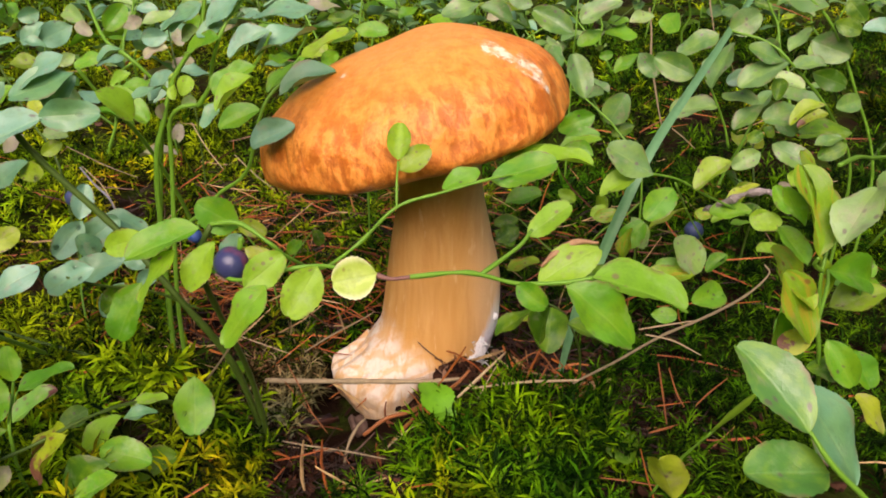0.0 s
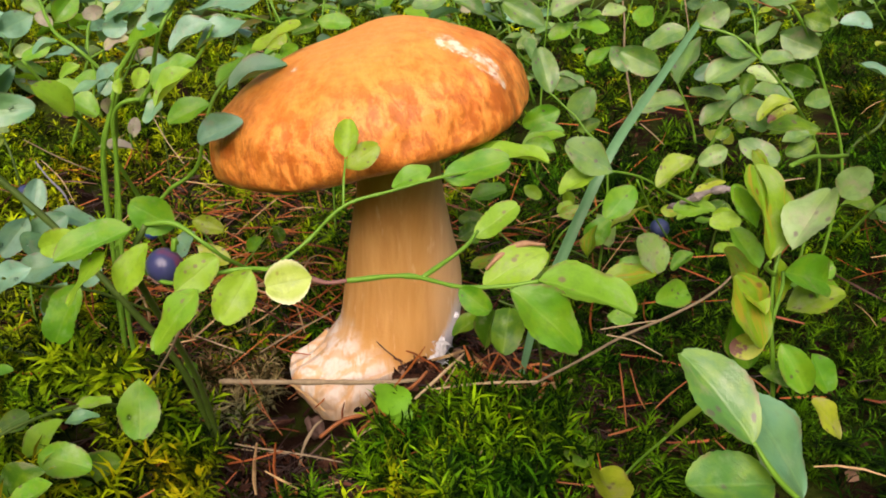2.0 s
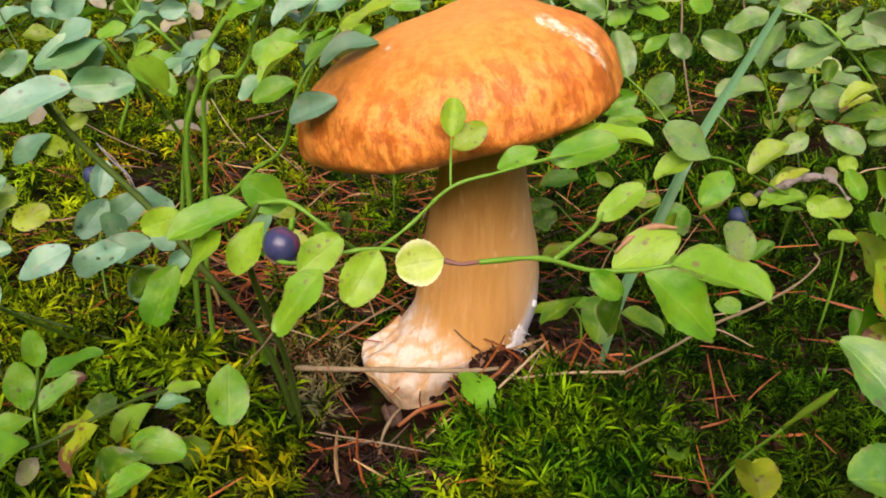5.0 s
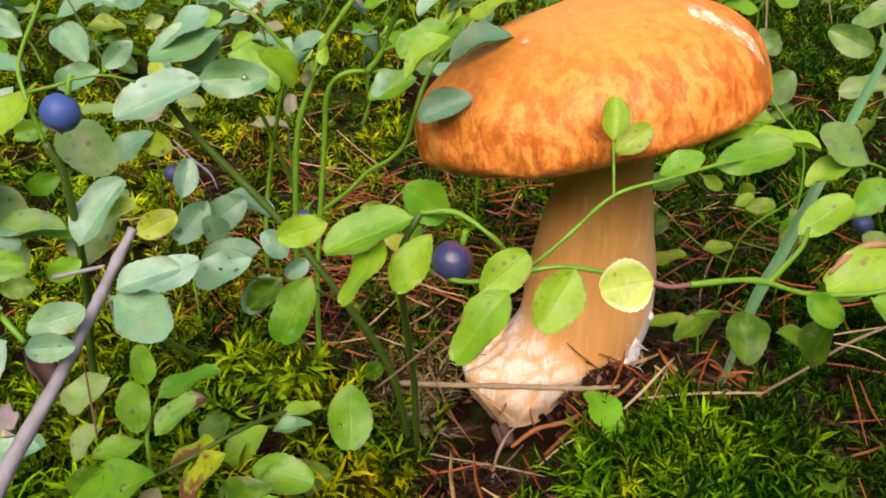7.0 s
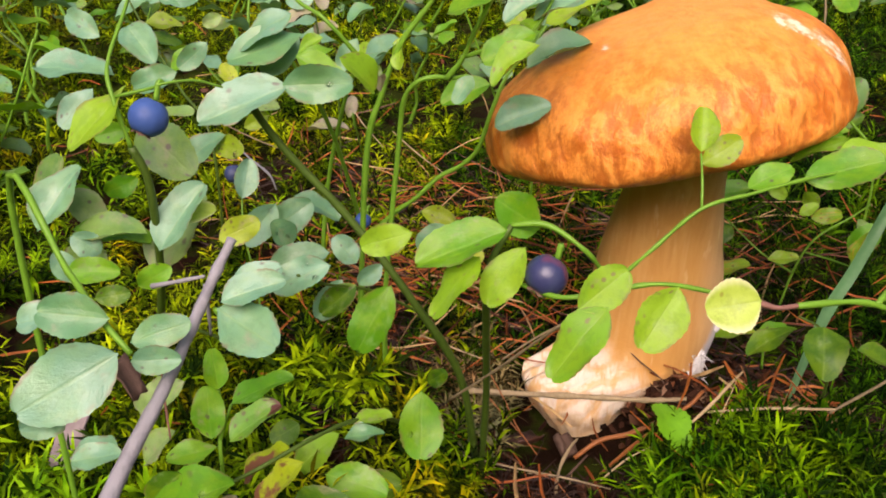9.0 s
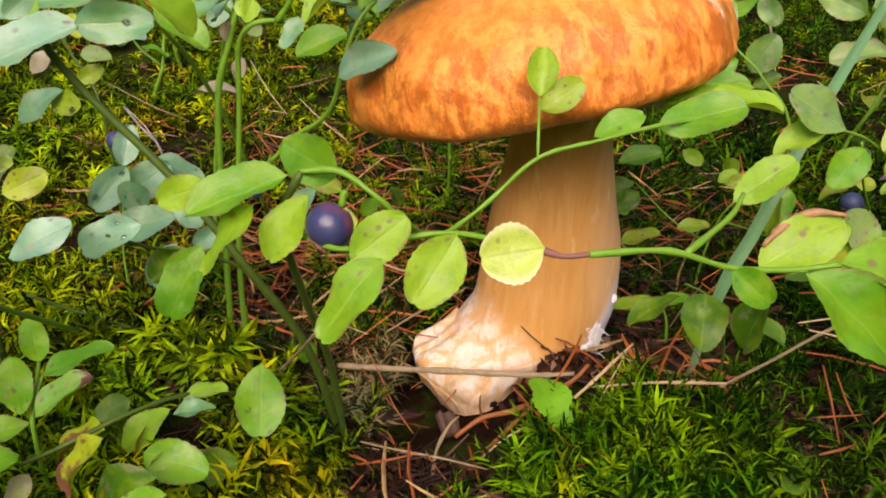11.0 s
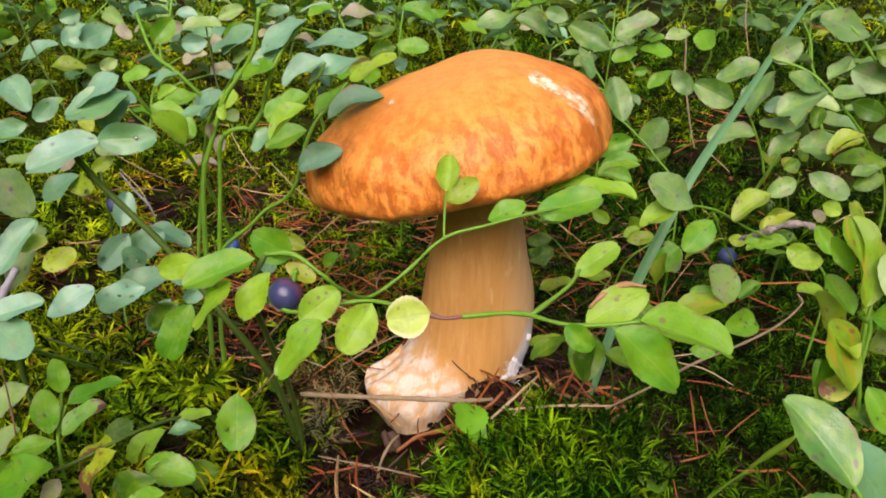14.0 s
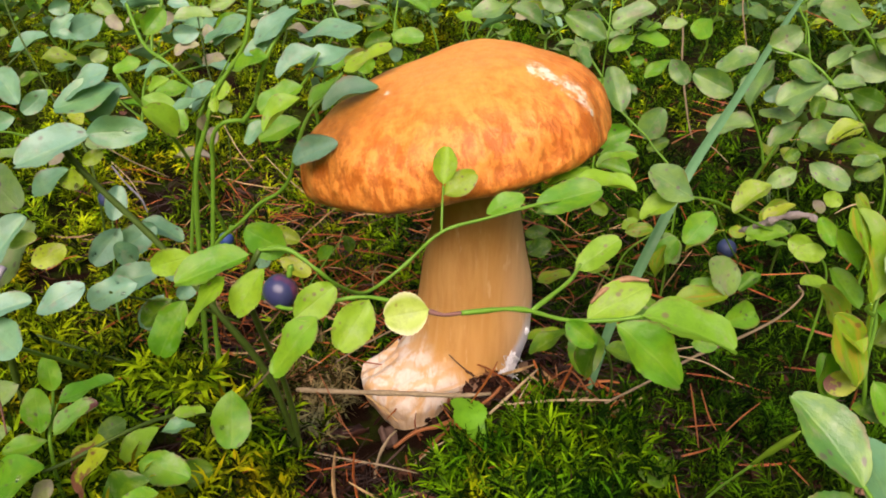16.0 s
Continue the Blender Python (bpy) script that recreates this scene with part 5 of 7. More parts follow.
berry(bush, (0.0884, 0.2895, 0.0302), 0.0066, BERRY, (-0.5894, -0.3450, -0.7304), (0.0921, 0.2916, 0.0348))

bush = thing("bilberry_shrub", (0.1557, 0.3333, -0.0080), "bilberry shrub with arching green stem and pale spotted leaves", "shrub", "bilberry shrubs")
stalk("stem", [(0.1557, 0.3333, -0.0080), (0.1557, 0.3293, 0.0389), (0.1418, 0.3228, 0.0633), (0.1230, 0.3136, 0.0821), (0.1138, 0.3165, 0.0899), (0.1016, 0.3196, 0.0934)], [0.00060, 0.00043], STEM, bush, "", 7, 6, 0.22)
stalk("branch", [(0.1030, 0.3112, 0.0536), (0.1001, 0.3093, 0.0623), (0.0922, 0.3045, 0.0772), (0.0877, 0.3035, 0.0830)], [0.00045, 0.00032], STEM, bush, "", 7, 6, 0.22)
leaf(bush, (0.0862, 0.3025, 0.0809), (0.0731, 0.3044, 0.0869), 0.0095, 82, "h")
leaf(bush, (0.0953, 0.3116, 0.0935), (0.0813, 0.3087, 0.0882), 0.0088, 36, "h")
leaf(bush, (0.0917, 0.3010, 0.0768), (0.0978, 0.3080, 0.0923), 0.0105, 15, "h")
leaf(bush, (0.1013, 0.3212, 0.0928), (0.1107, 0.3197, 0.0995), 0.0098, -78, "h")
leaf(bush, (0.1194, 0.3141, 0.0838), (0.1067, 0.3154, 0.0882), 0.0078, 39, "h")
leaf(bush, (0.1213, 0.3144, 0.0842), (0.1038, 0.3102, 0.0766), 0.0113, 21, "h")
leaf(bush, (0.1112, 0.3224, 0.0786), (0.1029, 0.3206, 0.0754), 0.0060, 67, "b")
leaf(bush, (0.1246, 0.3259, 0.0851), (0.1327, 0.3299, 0.0935), 0.0071, -5, "q")
leaf(bush, (0.1218, 0.3135, 0.0820), (0.1340, 0.3150, 0.0841), 0.0072, -33, "h")
leaf(bush, (0.1331, 0.3295, 0.0887), (0.1458, 0.3242, 0.0846), 0.0113, -81, "h")
leaf(bush, (0.1208, 0.3182, 0.0774), (0.1180, 0.3124, 0.0718), 0.0056, 7, "k")
leaf(bush, (0.1141, 0.3185, 0.0694), (0.1011, 0.3187, 0.0713), 0.0076, 29, "q")
leaf(bush, (0.0967, 0.3069, 0.0697), (0.0803, 0.3059, 0.0693), 0.0095, 30, "q")
leaf(bush, (0.1158, 0.3180, 0.0679), (0.1046, 0.3146, 0.0614), 0.0078, 20, "h")
leaf(bush, (0.1299, 0.3180, 0.0664), (0.1152, 0.3157, 0.0627), 0.0089, 50, "h")
leaf(bush, (0.1346, 0.3090, 0.0701), (0.1214, 0.3064, 0.0655), 0.0083, 3, "s")
leaf(bush, (0.1330, 0.3233, 0.0783), (0.1453, 0.3221, 0.0739), 0.0081, -85, "k")

bush = thing("bilberry_shrub", (0.1643, 0.3338, -0.0080), "bilberry shrub with a bending green stem and large pale leaf", "shrub", "bilberry shrubs")
stalk("stem", [(0.1643, 0.3338, -0.0080), (0.1643, 0.3298, 0.0391), (0.1506, 0.3269, 0.0719), (0.1382, 0.3250, 0.0941), (0.1286, 0.3256, 0.1043), (0.1213, 0.3378, 0.1132)], [0.00065, 0.00047], STEM, bush, "", 7, 6, 0.22)
leaf(bush, (0.1358, 0.3247, 0.1014), (0.1175, 0.3260, 0.1064), 0.0110, 53, "h")
leaf(bush, (0.1117, 0.2928, 0.0604), (0.1247, 0.2904, 0.0534), 0.0086, -64, "h")
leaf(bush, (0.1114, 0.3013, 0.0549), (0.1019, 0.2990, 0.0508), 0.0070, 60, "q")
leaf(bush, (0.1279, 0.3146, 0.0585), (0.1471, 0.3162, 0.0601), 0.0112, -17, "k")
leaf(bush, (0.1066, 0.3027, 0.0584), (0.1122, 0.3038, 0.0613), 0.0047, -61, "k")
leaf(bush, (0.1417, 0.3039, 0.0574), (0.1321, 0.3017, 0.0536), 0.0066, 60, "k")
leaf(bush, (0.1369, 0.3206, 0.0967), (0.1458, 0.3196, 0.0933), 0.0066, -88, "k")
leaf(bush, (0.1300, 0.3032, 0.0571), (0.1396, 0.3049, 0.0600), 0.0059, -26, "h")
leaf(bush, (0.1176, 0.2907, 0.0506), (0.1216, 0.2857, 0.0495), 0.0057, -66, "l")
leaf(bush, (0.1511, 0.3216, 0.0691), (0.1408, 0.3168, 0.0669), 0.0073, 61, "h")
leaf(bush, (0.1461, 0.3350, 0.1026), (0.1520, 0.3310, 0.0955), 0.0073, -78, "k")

bush = thing("bilberry_shrub", (0.0593, 0.4345, -0.0080), "bilberry shrub with bluish leaves farther back in the wood", "shrub", "bilberry shrubs")
stalk("stem", [(0.0593, 0.4345, -0.0080), (0.0593, 0.4305, 0.0574), (0.0599, 0.4280, 0.0767), (0.0610, 0.4354, 0.0938)], [0.00050, 0.00036], STEM, bush, "", 7, 6, 0.22)
stalk("branch", [(0.0629, 0.4351, 0.0675), (0.0761, 0.4397, 0.0766), (0.0920, 0.4455, 0.0882)], [0.00035, 0.00025], STEM_DARK, bush, "", 7, 6, 0.22)
leaf(bush, (0.0824, 0.4348, 0.0899), (0.0620, 0.4310, 0.0836), 0.0126, 36, "h")
leaf(bush, (0.0578, 0.4175, 0.0778), (0.0387, 0.4204, 0.0869), 0.0124, 65, "h")
leaf(bush, (0.0749, 0.4388, 0.0748), (0.0910, 0.4394, 0.0742), 0.0094, -33, "g")
leaf(bush, (0.0740, 0.4392, 0.0758), (0.0623, 0.4355, 0.0685), 0.0083, 37, "g")
leaf(bush, (0.0919, 0.4357, 0.0656), (0.1006, 0.4317, 0.0553), 0.0098, -73, "h")
leaf(bush, (0.0940, 0.4457, 0.0633), (0.0815, 0.4423, 0.0568), 0.0084, 25, "g")
leaf(bush, (0.0811, 0.4452, 0.0635), (0.0742, 0.4442, 0.0621), 0.0050, 76, "g")
leaf(bush, (0.0869, 0.4414, 0.0793), (0.0990, 0.4437, 0.0834), 0.0075, -45, "q")
leaf(bush, (0.0760, 0.4407, 0.0791), (0.0869, 0.4419, 0.0806), 0.0064, -40, "g")
leaf(bush, (0.1126, 0.4803, 0.0784), (0.1145, 0.4645, 0.0723), 0.0117, -36, "g")
leaf(bush, (0.0148, 0.4726, 0.0843), (-0.0044, 0.4688, 0.0777), 0.0120, 32, "h")
leaf(bush, (0.0149, 0.4720, 0.0830), (0.0318, 0.4703, 0.0769), 0.0105, -48, "h")
leaf(bush, (0.0410, 0.4527, 0.0857), (0.0297, 0.4537, 0.0894), 0.0084, 83, "h")

bush = thing("bilberry_shrub", (0.0930, 0.1800, -0.0080), "leafy bilberry shrub with upright lime and red-mottled leaves", "shrub", "bilberry shrubs")
stalk("stem", [(0.0930, 0.1800, -0.0080), (0.0900, 0.1740, 0.0200), (0.0840, 0.1665, 0.0470), (0.0808, 0.1640, 0.0600), (0.0790, 0.1620, 0.0715), (0.0823, 0.1676, 0.0789)], [0.00055, 0.00036], STEM, bush, "", 7, 6, 0.22)
stalk("branch", [(0.0790, 0.1620, 0.0715), (0.0763, 0.1595, 0.0740), (0.0763, 0.1581, 0.0759)], [0.00045, 0.00035], STEM, bush, "", 7, 6, 0.22)
stalk("branch", [(0.0808, 0.1640, 0.0600), (0.0850, 0.1720, 0.0640), (0.0868, 0.1773, 0.0651)], [0.00045, 0.00035], STEM, bush, "", 7, 6, 0.22)
stalk("branch", [(0.0784, 0.1614, 0.0929), (0.0900, 0.1800, 0.0890), (0.1020, 0.2000, 0.0830), (0.1148, 0.2199, 0.0774)], [0.00045, 0.00050], STEM, bush, "", 7, 6, 0.22)
leaf(bush, (0.0763, 0.1581, 0.0759), (0.0752, 0.1651, 0.0921), 0.0094, -22, "m")
leaf(bush, (0.0804, 0.1631, 0.0784), (0.0759, 0.1701, 0.0934), 0.0092, -10, "m")
leaf(bush, (0.0788, 0.1554, 0.0793), (0.0858, 0.1624, 0.0895), 0.0084, 2, "q")
leaf(bush, (0.0742, 0.1614, 0.0809), (0.0718, 0.1684, 0.0859), 0.0052, -10, "g")
leaf(bush, (0.0881, 0.2095, 0.0638), (0.0804, 0.2091, 0.0637), 0.0052, 53, "l")
leaf(bush, (0.0860, 0.2001, 0.0599), (0.0787, 0.1974, 0.0605), 0.0056, 15, "l")
leaf(bush, (0.0761, 0.1618, 0.0728), (0.0721, 0.1688, 0.0776), 0.0056, 11, "g")
leaf(bush, (0.0780, 0.1600, 0.0641), (0.0735, 0.1640, 0.0709), 0.0062, 12, "m")
leaf(bush, (0.0800, 0.1650, 0.0560), (0.0765, 0.1680, 0.0635), 0.0060, 10, "m")
leaf(bush, (0.0868, 0.1773, 0.0651), (0.1003, 0.1820, 0.0610), 0.0091, -58, "g")
leaf(bush, (0.0920, 0.1851, 0.0527), (0.1028, 0.1835, 0.0585), 0.0080, -34, "s")
leaf(bush, (0.0799, 0.1624, 0.0569), (0.0735, 0.1634, 0.0545), 0.0052, 59, "d")
leaf(bush, (0.0841, 0.1800, 0.0403), (0.0808, 0.1820, 0.0507), 0.0063, 62, "g")
leaf(bush, (0.0840, 0.1656, 0.0549), (0.0891, 0.1606, 0.0468), 0.0064, -49, "g")
leaf(bush, (0.1050, 0.1750, 0.0260), (0.0990, 0.1750, 0.0358), 0.0070, 38, "s")
leaf(bush, (0.0948, 0.1925, 0.0551), (0.1040, 0.1927, 0.0600), 0.0070, -58, "g")
leaf(bush, (0.1069, 0.2018, 0.0730), (0.1107, 0.1994, 0.0806), 0.0078, -85, "q")
leaf(bush, (0.1047, 0.1879, 0.0534), (0.0974, 0.1849, 0.0589), 0.0058, 70, "g")
leaf(bush, (0.0888, 0.2071, 0.0666), (0.0846, 0.2096, 0.0729), 0.0046, 60, "g")
leaf(bush, (0.0998, 0.1857, 0.0414), (0.1040, 0.1834, 0.0330), 0.0064, -40, "g")
leaf(bush, (0.0784, 0.1600, 0.0567), (0.0720, 0.1600, 0.0719), 0.0096, 50, "m")
leaf(bush, (0.0751, 0.1650, 0.0512), (0.0729, 0.1650, 0.0609), 0.0058, 47, "g")
leaf(bush, (0.0809, 0.1720, 0.0602), (0.0747, 0.1720, 0.0724), 0.0079, 44, "m")
leaf(bush, (0.0865, 0.1780, 0.0565), (0.0863, 0.1780, 0.0675), 0.0063, 47, "m")
leaf(bush, (0.0805, 0.1650, 0.0487), (0.0890, 0.1650, 0.0473), 0.0050, -34, "k")

bush = thing("bilberry_shrub", (0.0500, 0.3000, -0.0080), "low bilberry shrub with small olive leaves under the cap", "shrub", "bilberry shrubs")
stalk("stem", [(0.0500, 0.3000, -0.0080), (0.0520, 0.2980, 0.0120), (0.0560, 0.2960, 0.0250), (0.0660, 0.2965, 0.0330), (0.0700, 0.2950, 0.0380)], [0.00045, 0.00028], STEM, bush, "", 6, 5, 0.22)
stalk("branch", [(0.0520, 0.2980, 0.0120), (0.0400, 0.2950, 0.0200), (0.0293, 0.3060, 0.0276)], [0.00035, 0.00022], STEM, bush, "", 6, 5, 0.22)
stalk("branch", [(0.0540, 0.2970, 0.0200), (0.0600, 0.2880, 0.0215), (0.0631, 0.2790, 0.0232)], [0.00035, 0.00022], STEM, bush, "", 6, 5, 0.22)
leaf(bush, (0.0293, 0.3060, 0.0276), (0.0202, 0.3060, 0.0254), 0.0054, 50, "k")
leaf(bush, (0.0200, 0.3000, 0.0252), (0.0280, 0.3000, 0.0202), 0.0055, -52, "g")
leaf(bush, (0.0243, 0.2900, 0.0140), (0.0349, 0.2900, 0.0194), 0.0069, -16, "m")
leaf(bush, (0.0392, 0.2850, 0.0219), (0.0483, 0.2850, 0.0236), 0.0054, -28, "m")
leaf(bush, (0.0561, 0.3140, 0.0261), (0.0616, 0.3140, 0.0302), 0.0044, -49, "l")
leaf(bush, (0.0549, 0.3000, 0.0303), (0.0645, 0.3000, 0.0328), 0.0058, -49, "m")
leaf(bush, (0.0631, 0.2790, 0.0232), (0.0640, 0.2790, 0.0345), 0.0066, -28, "m")
leaf(bush, (0.0681, 0.2970, 0.0321), (0.0745, 0.2970, 0.0205), 0.0076, -61, "q")
leaf(bush, (0.0753, 0.2500, 0.0526), (0.0636, 0.2500, 0.0478), 0.0073, -7, "s")
leaf(bush, (0.0803, 0.2530, 0.0297), (0.0647, 0.2530, 0.0280), 0.0091, 23, "m")

bush = thing("bilberry_shrub", (-0.0560, 0.2800, -0.0060), "low bilberry shrub with small spotted leaves before the needle thatch", "shrub", "bilberry shrubs")
stalk("stem", [(-0.0560, 0.2800, -0.0060), (-0.0565, 0.2790, 0.0120), (-0.0600, 0.2760, 0.0260), (-0.0666, 0.2750, 0.0361)], [0.00045, 0.00028], STEM, bush, "", 6, 5, 0.22)
stalk("branch", [(-0.0565, 0.2790, 0.0120), (-0.0510, 0.2880, 0.0190), (-0.0456, 0.3000, 0.0249)], [0.00035, 0.00022], STEM, bush, "", 6, 5, 0.22)
stalk("branch", [(-0.0580, 0.2780, 0.0190), (-0.0572, 0.2620, 0.0310), (-0.0565, 0.2460, 0.0400)], [0.00035, 0.00022], STEM, bush, "", 6, 5, 0.22)
leaf(bush, (-0.0666, 0.2750, 0.0361), (-0.0566, 0.2750, 0.0329), 0.0061, -52, "s")
leaf(bush, (-0.0456, 0.3000, 0.0249), (-0.0430, 0.3000, 0.0184), 0.0048, -58, "k")
leaf(bush, (-0.0490, 0.2950, 0.0224), (-0.0549, 0.2950, 0.0175), 0.0048, 65, "g")
leaf(bush, (-0.0560, 0.2450, 0.0401), (-0.0472, 0.2450, 0.0349), 0.0060, -49, "s")
leaf(bush, (-0.0578, 0.2500, 0.0426), (-0.0648, 0.2500, 0.0347), 0.0065, 56, "b")

bush = thing("bilberry_shoot", (0.0360, 0.2620, -0.0030), "small olive bilberry shoot beside the mushroom's foot", "shoot")
stalk("stem", [(0.0360, 0.2620, -0.0030), (0.0350, 0.2620, 0.0050), (0.0326, 0.2620, 0.0091)], [0.00040, 0.00025], STEM, bush, "", 6, 5, 0.22)
leaf(bush, (0.0326, 0.2620, 0.0091), (0.0202, 0.2620, 0.0059), 0.0074, 8, "m")
leaf(bush, (0.0326, 0.2620, 0.0091), (0.0400, 0.2590, 0.0120), 0.0050, -15, "g")

bush = thing("bilberry_shrub", (0.1180, 0.3300, -0.0080), "bilberry shrub with olive and yellowed leaves low in the shade", "shrub", "bilberry shrubs")
stalk("stem", [(0.1180, 0.3300, -0.0080), (0.1190, 0.3260, 0.0150), (0.1190, 0.3180, 0.0300), (0.1146, 0.3130, 0.0400), (0.1212, 0.3400, 0.0481), (0.1344, 0.3700, 0.0470)], [0.00050, 0.00026], STEM_DARK, bush, "", 6, 5, 0.22)
stalk("branch", [(0.1190, 0.3200, 0.0270), (0.1120, 0.2980, 0.0360), (0.1040, 0.2800, 0.0401), (0.0942, 0.2860, 0.0360)], [0.00040, 0.00024], STEM, bush, "", 6, 5, 0.22)
stalk("branch", [(0.1344, 0.3700, 0.0470), (0.1430, 0.3760, 0.0540), (0.1567, 0.3600, 0.0546)], [0.00035, 0.00022], STEM, bush, "", 6, 5, 0.22)
leaf(bush, (0.1146, 0.3130, 0.0400), (0.1059, 0.3130, 0.0315), 0.0071, 32, "m")
leaf(bush, (0.1186, 0.3100, 0.0297), (0.1101, 0.3100, 0.0316), 0.0050, 53, "k")
leaf(bush, (0.1040, 0.2800, 0.0401), (0.0914, 0.2800, 0.0389), 0.0074, 11, "l")
leaf(bush, (0.0942, 0.2900, 0.0355), (0.0884, 0.2900, 0.0367), 0.0046, 53, "m")
leaf(bush, (0.1014, 0.2700, 0.0404), (0.0946, 0.2700, 0.0406), 0.0040, 2, "l")
leaf(bush, (0.1382, 0.3730, 0.0497), (0.1501, 0.3730, 0.0428), 0.0080, -73, "h")
leaf(bush, (0.1567, 0.3600, 0.0546), (0.1445, 0.3600, 0.0504), 0.0075, 20, "d")
leaf(bush, (0.1427, 0.3800, 0.0570), (0.1619, 0.3800, 0.0553), 0.0112, -22, "h")
leaf(bush, (0.1493, 0.3700, 0.0417), (0.1705, 0.3700, 0.0405), 0.0123, -16, "k")
leaf(bush, (0.1344, 0.3700, 0.0461), (0.1396, 0.3700, 0.0425), 0.0048, -64, "k")
leaf(bush, (0.1212, 0.3500, 0.0481), (0.1290, 0.3500, 0.0437), 0.0060, -64, "s")
leaf(bush, (0.1224, 0.3100, 0.0415), (0.1266, 0.3100, 0.0373), 0.0044, -73, "p")

bush = thing("bilberry_shrub", (0.0900, 0.1300, -0.0080), "bilberry shoot with large waxy blue-green leaves close by", "shrub", "bilberry shrubs")
stalk("stem", [(0.0900, 0.1300, -0.0080), (0.0890, 0.1270, 0.0200), (0.0790, 0.1230, 0.0440), (0.0695, 0.1230, 0.0548), (0.0656, 0.1252, 0.0600)], [0.00070, 0.00042], STEM, bush, "", 7, 6, 0.22)
leaf(bush, (0.0656, 0.1247, 0.0597), (0.0564, 0.1340, 0.0712), 0.0101, 20, "n")
leaf(bush, (0.0765, 0.1280, 0.0468), (0.0680, 0.1300, 0.0648), 0.0112, 30, "b")
leaf(bush, (0.0708, 0.1267, 0.0510), (0.0560, 0.1237, 0.0522), 0.0110, 26, "n")
leaf(bush, (0.0478, 0.1324, 0.0402), (0.0438, 0.1304, 0.0519), 0.0074, -40, "s")
leaf(bush, (0.0790, 0.1235, 0.0440), (0.0732, 0.1225, 0.0370), 0.0080, 30, "n")

bush = thing("bilberry_shoot", (0.0560, 0.1820, 0.0020), "young lime-green bilberry shoot with a furled pointed leaf", "shoot")
stalk("stem", [(0.0560, 0.1820, 0.0020), (0.0605, 0.1780, 0.0150), (0.0664, 0.1725, 0.0280)], [0.00035, 0.00030], STEM, bush, "", 6, 5, 0.2)
stalk("furled_leaf", [(0.0660, 0.1728, 0.0275), (0.0685, 0.1690, 0.0345), (0.0702, 0.1660, 0.0395), (0.0712, 0.1640, 0.0430)], [0.0003, 0.0008, 0.0007, 0.0002], LEAF["l"], bush, "tightly furled lime-green leaf", 8, 5, 0.15)

bush = thing("bilberry_shrub", (-0.0962, 0.1805, -0.0080), "low bilberry shrub with rounded green leaves, one browned at its tip", "shrub", "bilberry shrubs")
stalk("stem", [(-0.0962, 0.1805, -0.0080), (-0.0970, 0.1790, 0.0020), (-0.0975, 0.1780, 0.0078), (-0.0976, 0.1780, 0.0161), (-0.0979, 0.1790, 0.0212), (-0.0985, 0.1830, 0.0250), (-0.1014, 0.1900, 0.0262)], [0.00060, 0.00040], STEM, bush, "", 7, 6, 0.22)
stalk("branch", [(-0.0979, 0.1790, 0.0212), (-0.0965, 0.1800, 0.0260), (-0.0957, 0.1812, 0.0289)], [0.00040, 0.00028], STEM, bush, "", 7, 6, 0.22)
leaf(bush, (-0.1014, 0.1900, 0.0262), (-0.1026, 0.1915, 0.0352), 0.0056, 5, "g")
leaf(bush, (-0.0957, 0.1812, 0.0289), (-0.0850, 0.1872, 0.0344), 0.0078, -1, "g")
leaf(bush, (-0.0940, 0.1740, 0.0250), (-0.0854, 0.1785, 0.0322), 0.0074, -10, "w")
leaf(bush, (-0.0989, 0.1770, 0.0230), (-0.0998, 0.1790, 0.0340), 0.0070, 12, "g")
leaf(bush, (-0.0990, 0.1800, 0.0190), (-0.1083, 0.1760, 0.0175), 0.0060, 12, "g")
leaf(bush, (-0.1065, 0.1850, 0.0312), (-0.1176, 0.1830, 0.0242), 0.0076, 47, "q")
leaf(bush, (-0.1076, 0.1800, 0.0222), (-0.1157, 0.1790, 0.0145), 0.0065, 35, "q")
leaf(bush, (-0.0875, 0.1574, 0.0288), (-0.1045, 0.1594, 0.0183), 0.0118, 16, "g", wet=1)
leaf(bush, (-0.0892, 0.1620, 0.0222), (-0.0934, 0.1600, 0.0165), 0.0046, 55, "p")
leaf(bush, (-0.1207, 0.1806, 0.0164), (-0.1345, 0.1836, 0.0098), 0.0092, 12, "b")
leaf(bush, (-0.1068, 0.1628, 0.0180), (-0.1000, 0.1618, 0.0259), 0.0064, -86, "k")
leaf(bush, (-0.1059, 0.1546, 0.0359), (-0.1151, 0.1536, 0.0346), 0.0054, 23, "b")
leaf(bush, (-0.0771, 0.2068, 0.0461), (-0.0820, 0.2029, 0.0377), 0.0065, 58, "b")
leaf(bush, (-0.0842, 0.1908, 0.0182), (-0.0894, 0.1863, 0.0166), 0.0057, 50, "k")

bush = thing("bilberry_shrub", (-0.0494, 0.2260, -0.0113), "creeping bilberry shrub with green and half-withered yellow leaves", "shrub", "bilberry shrubs")
stalk("stem", [(-0.0494, 0.2260, -0.0113), (-0.0573, 0.2150, 0.0008), (-0.0622, 0.2070, 0.0081), (-0.0661, 0.1980, 0.0161), (-0.0720, 0.1880, 0.0219), (-0.0787, 0.1780, 0.0239), (-0.0875, 0.1700, 0.0220), (-0.0929, 0.1650, 0.0214)], [0.00062, 0.00040], STEM_DARK, bush, "", 7, 6, 0.30)
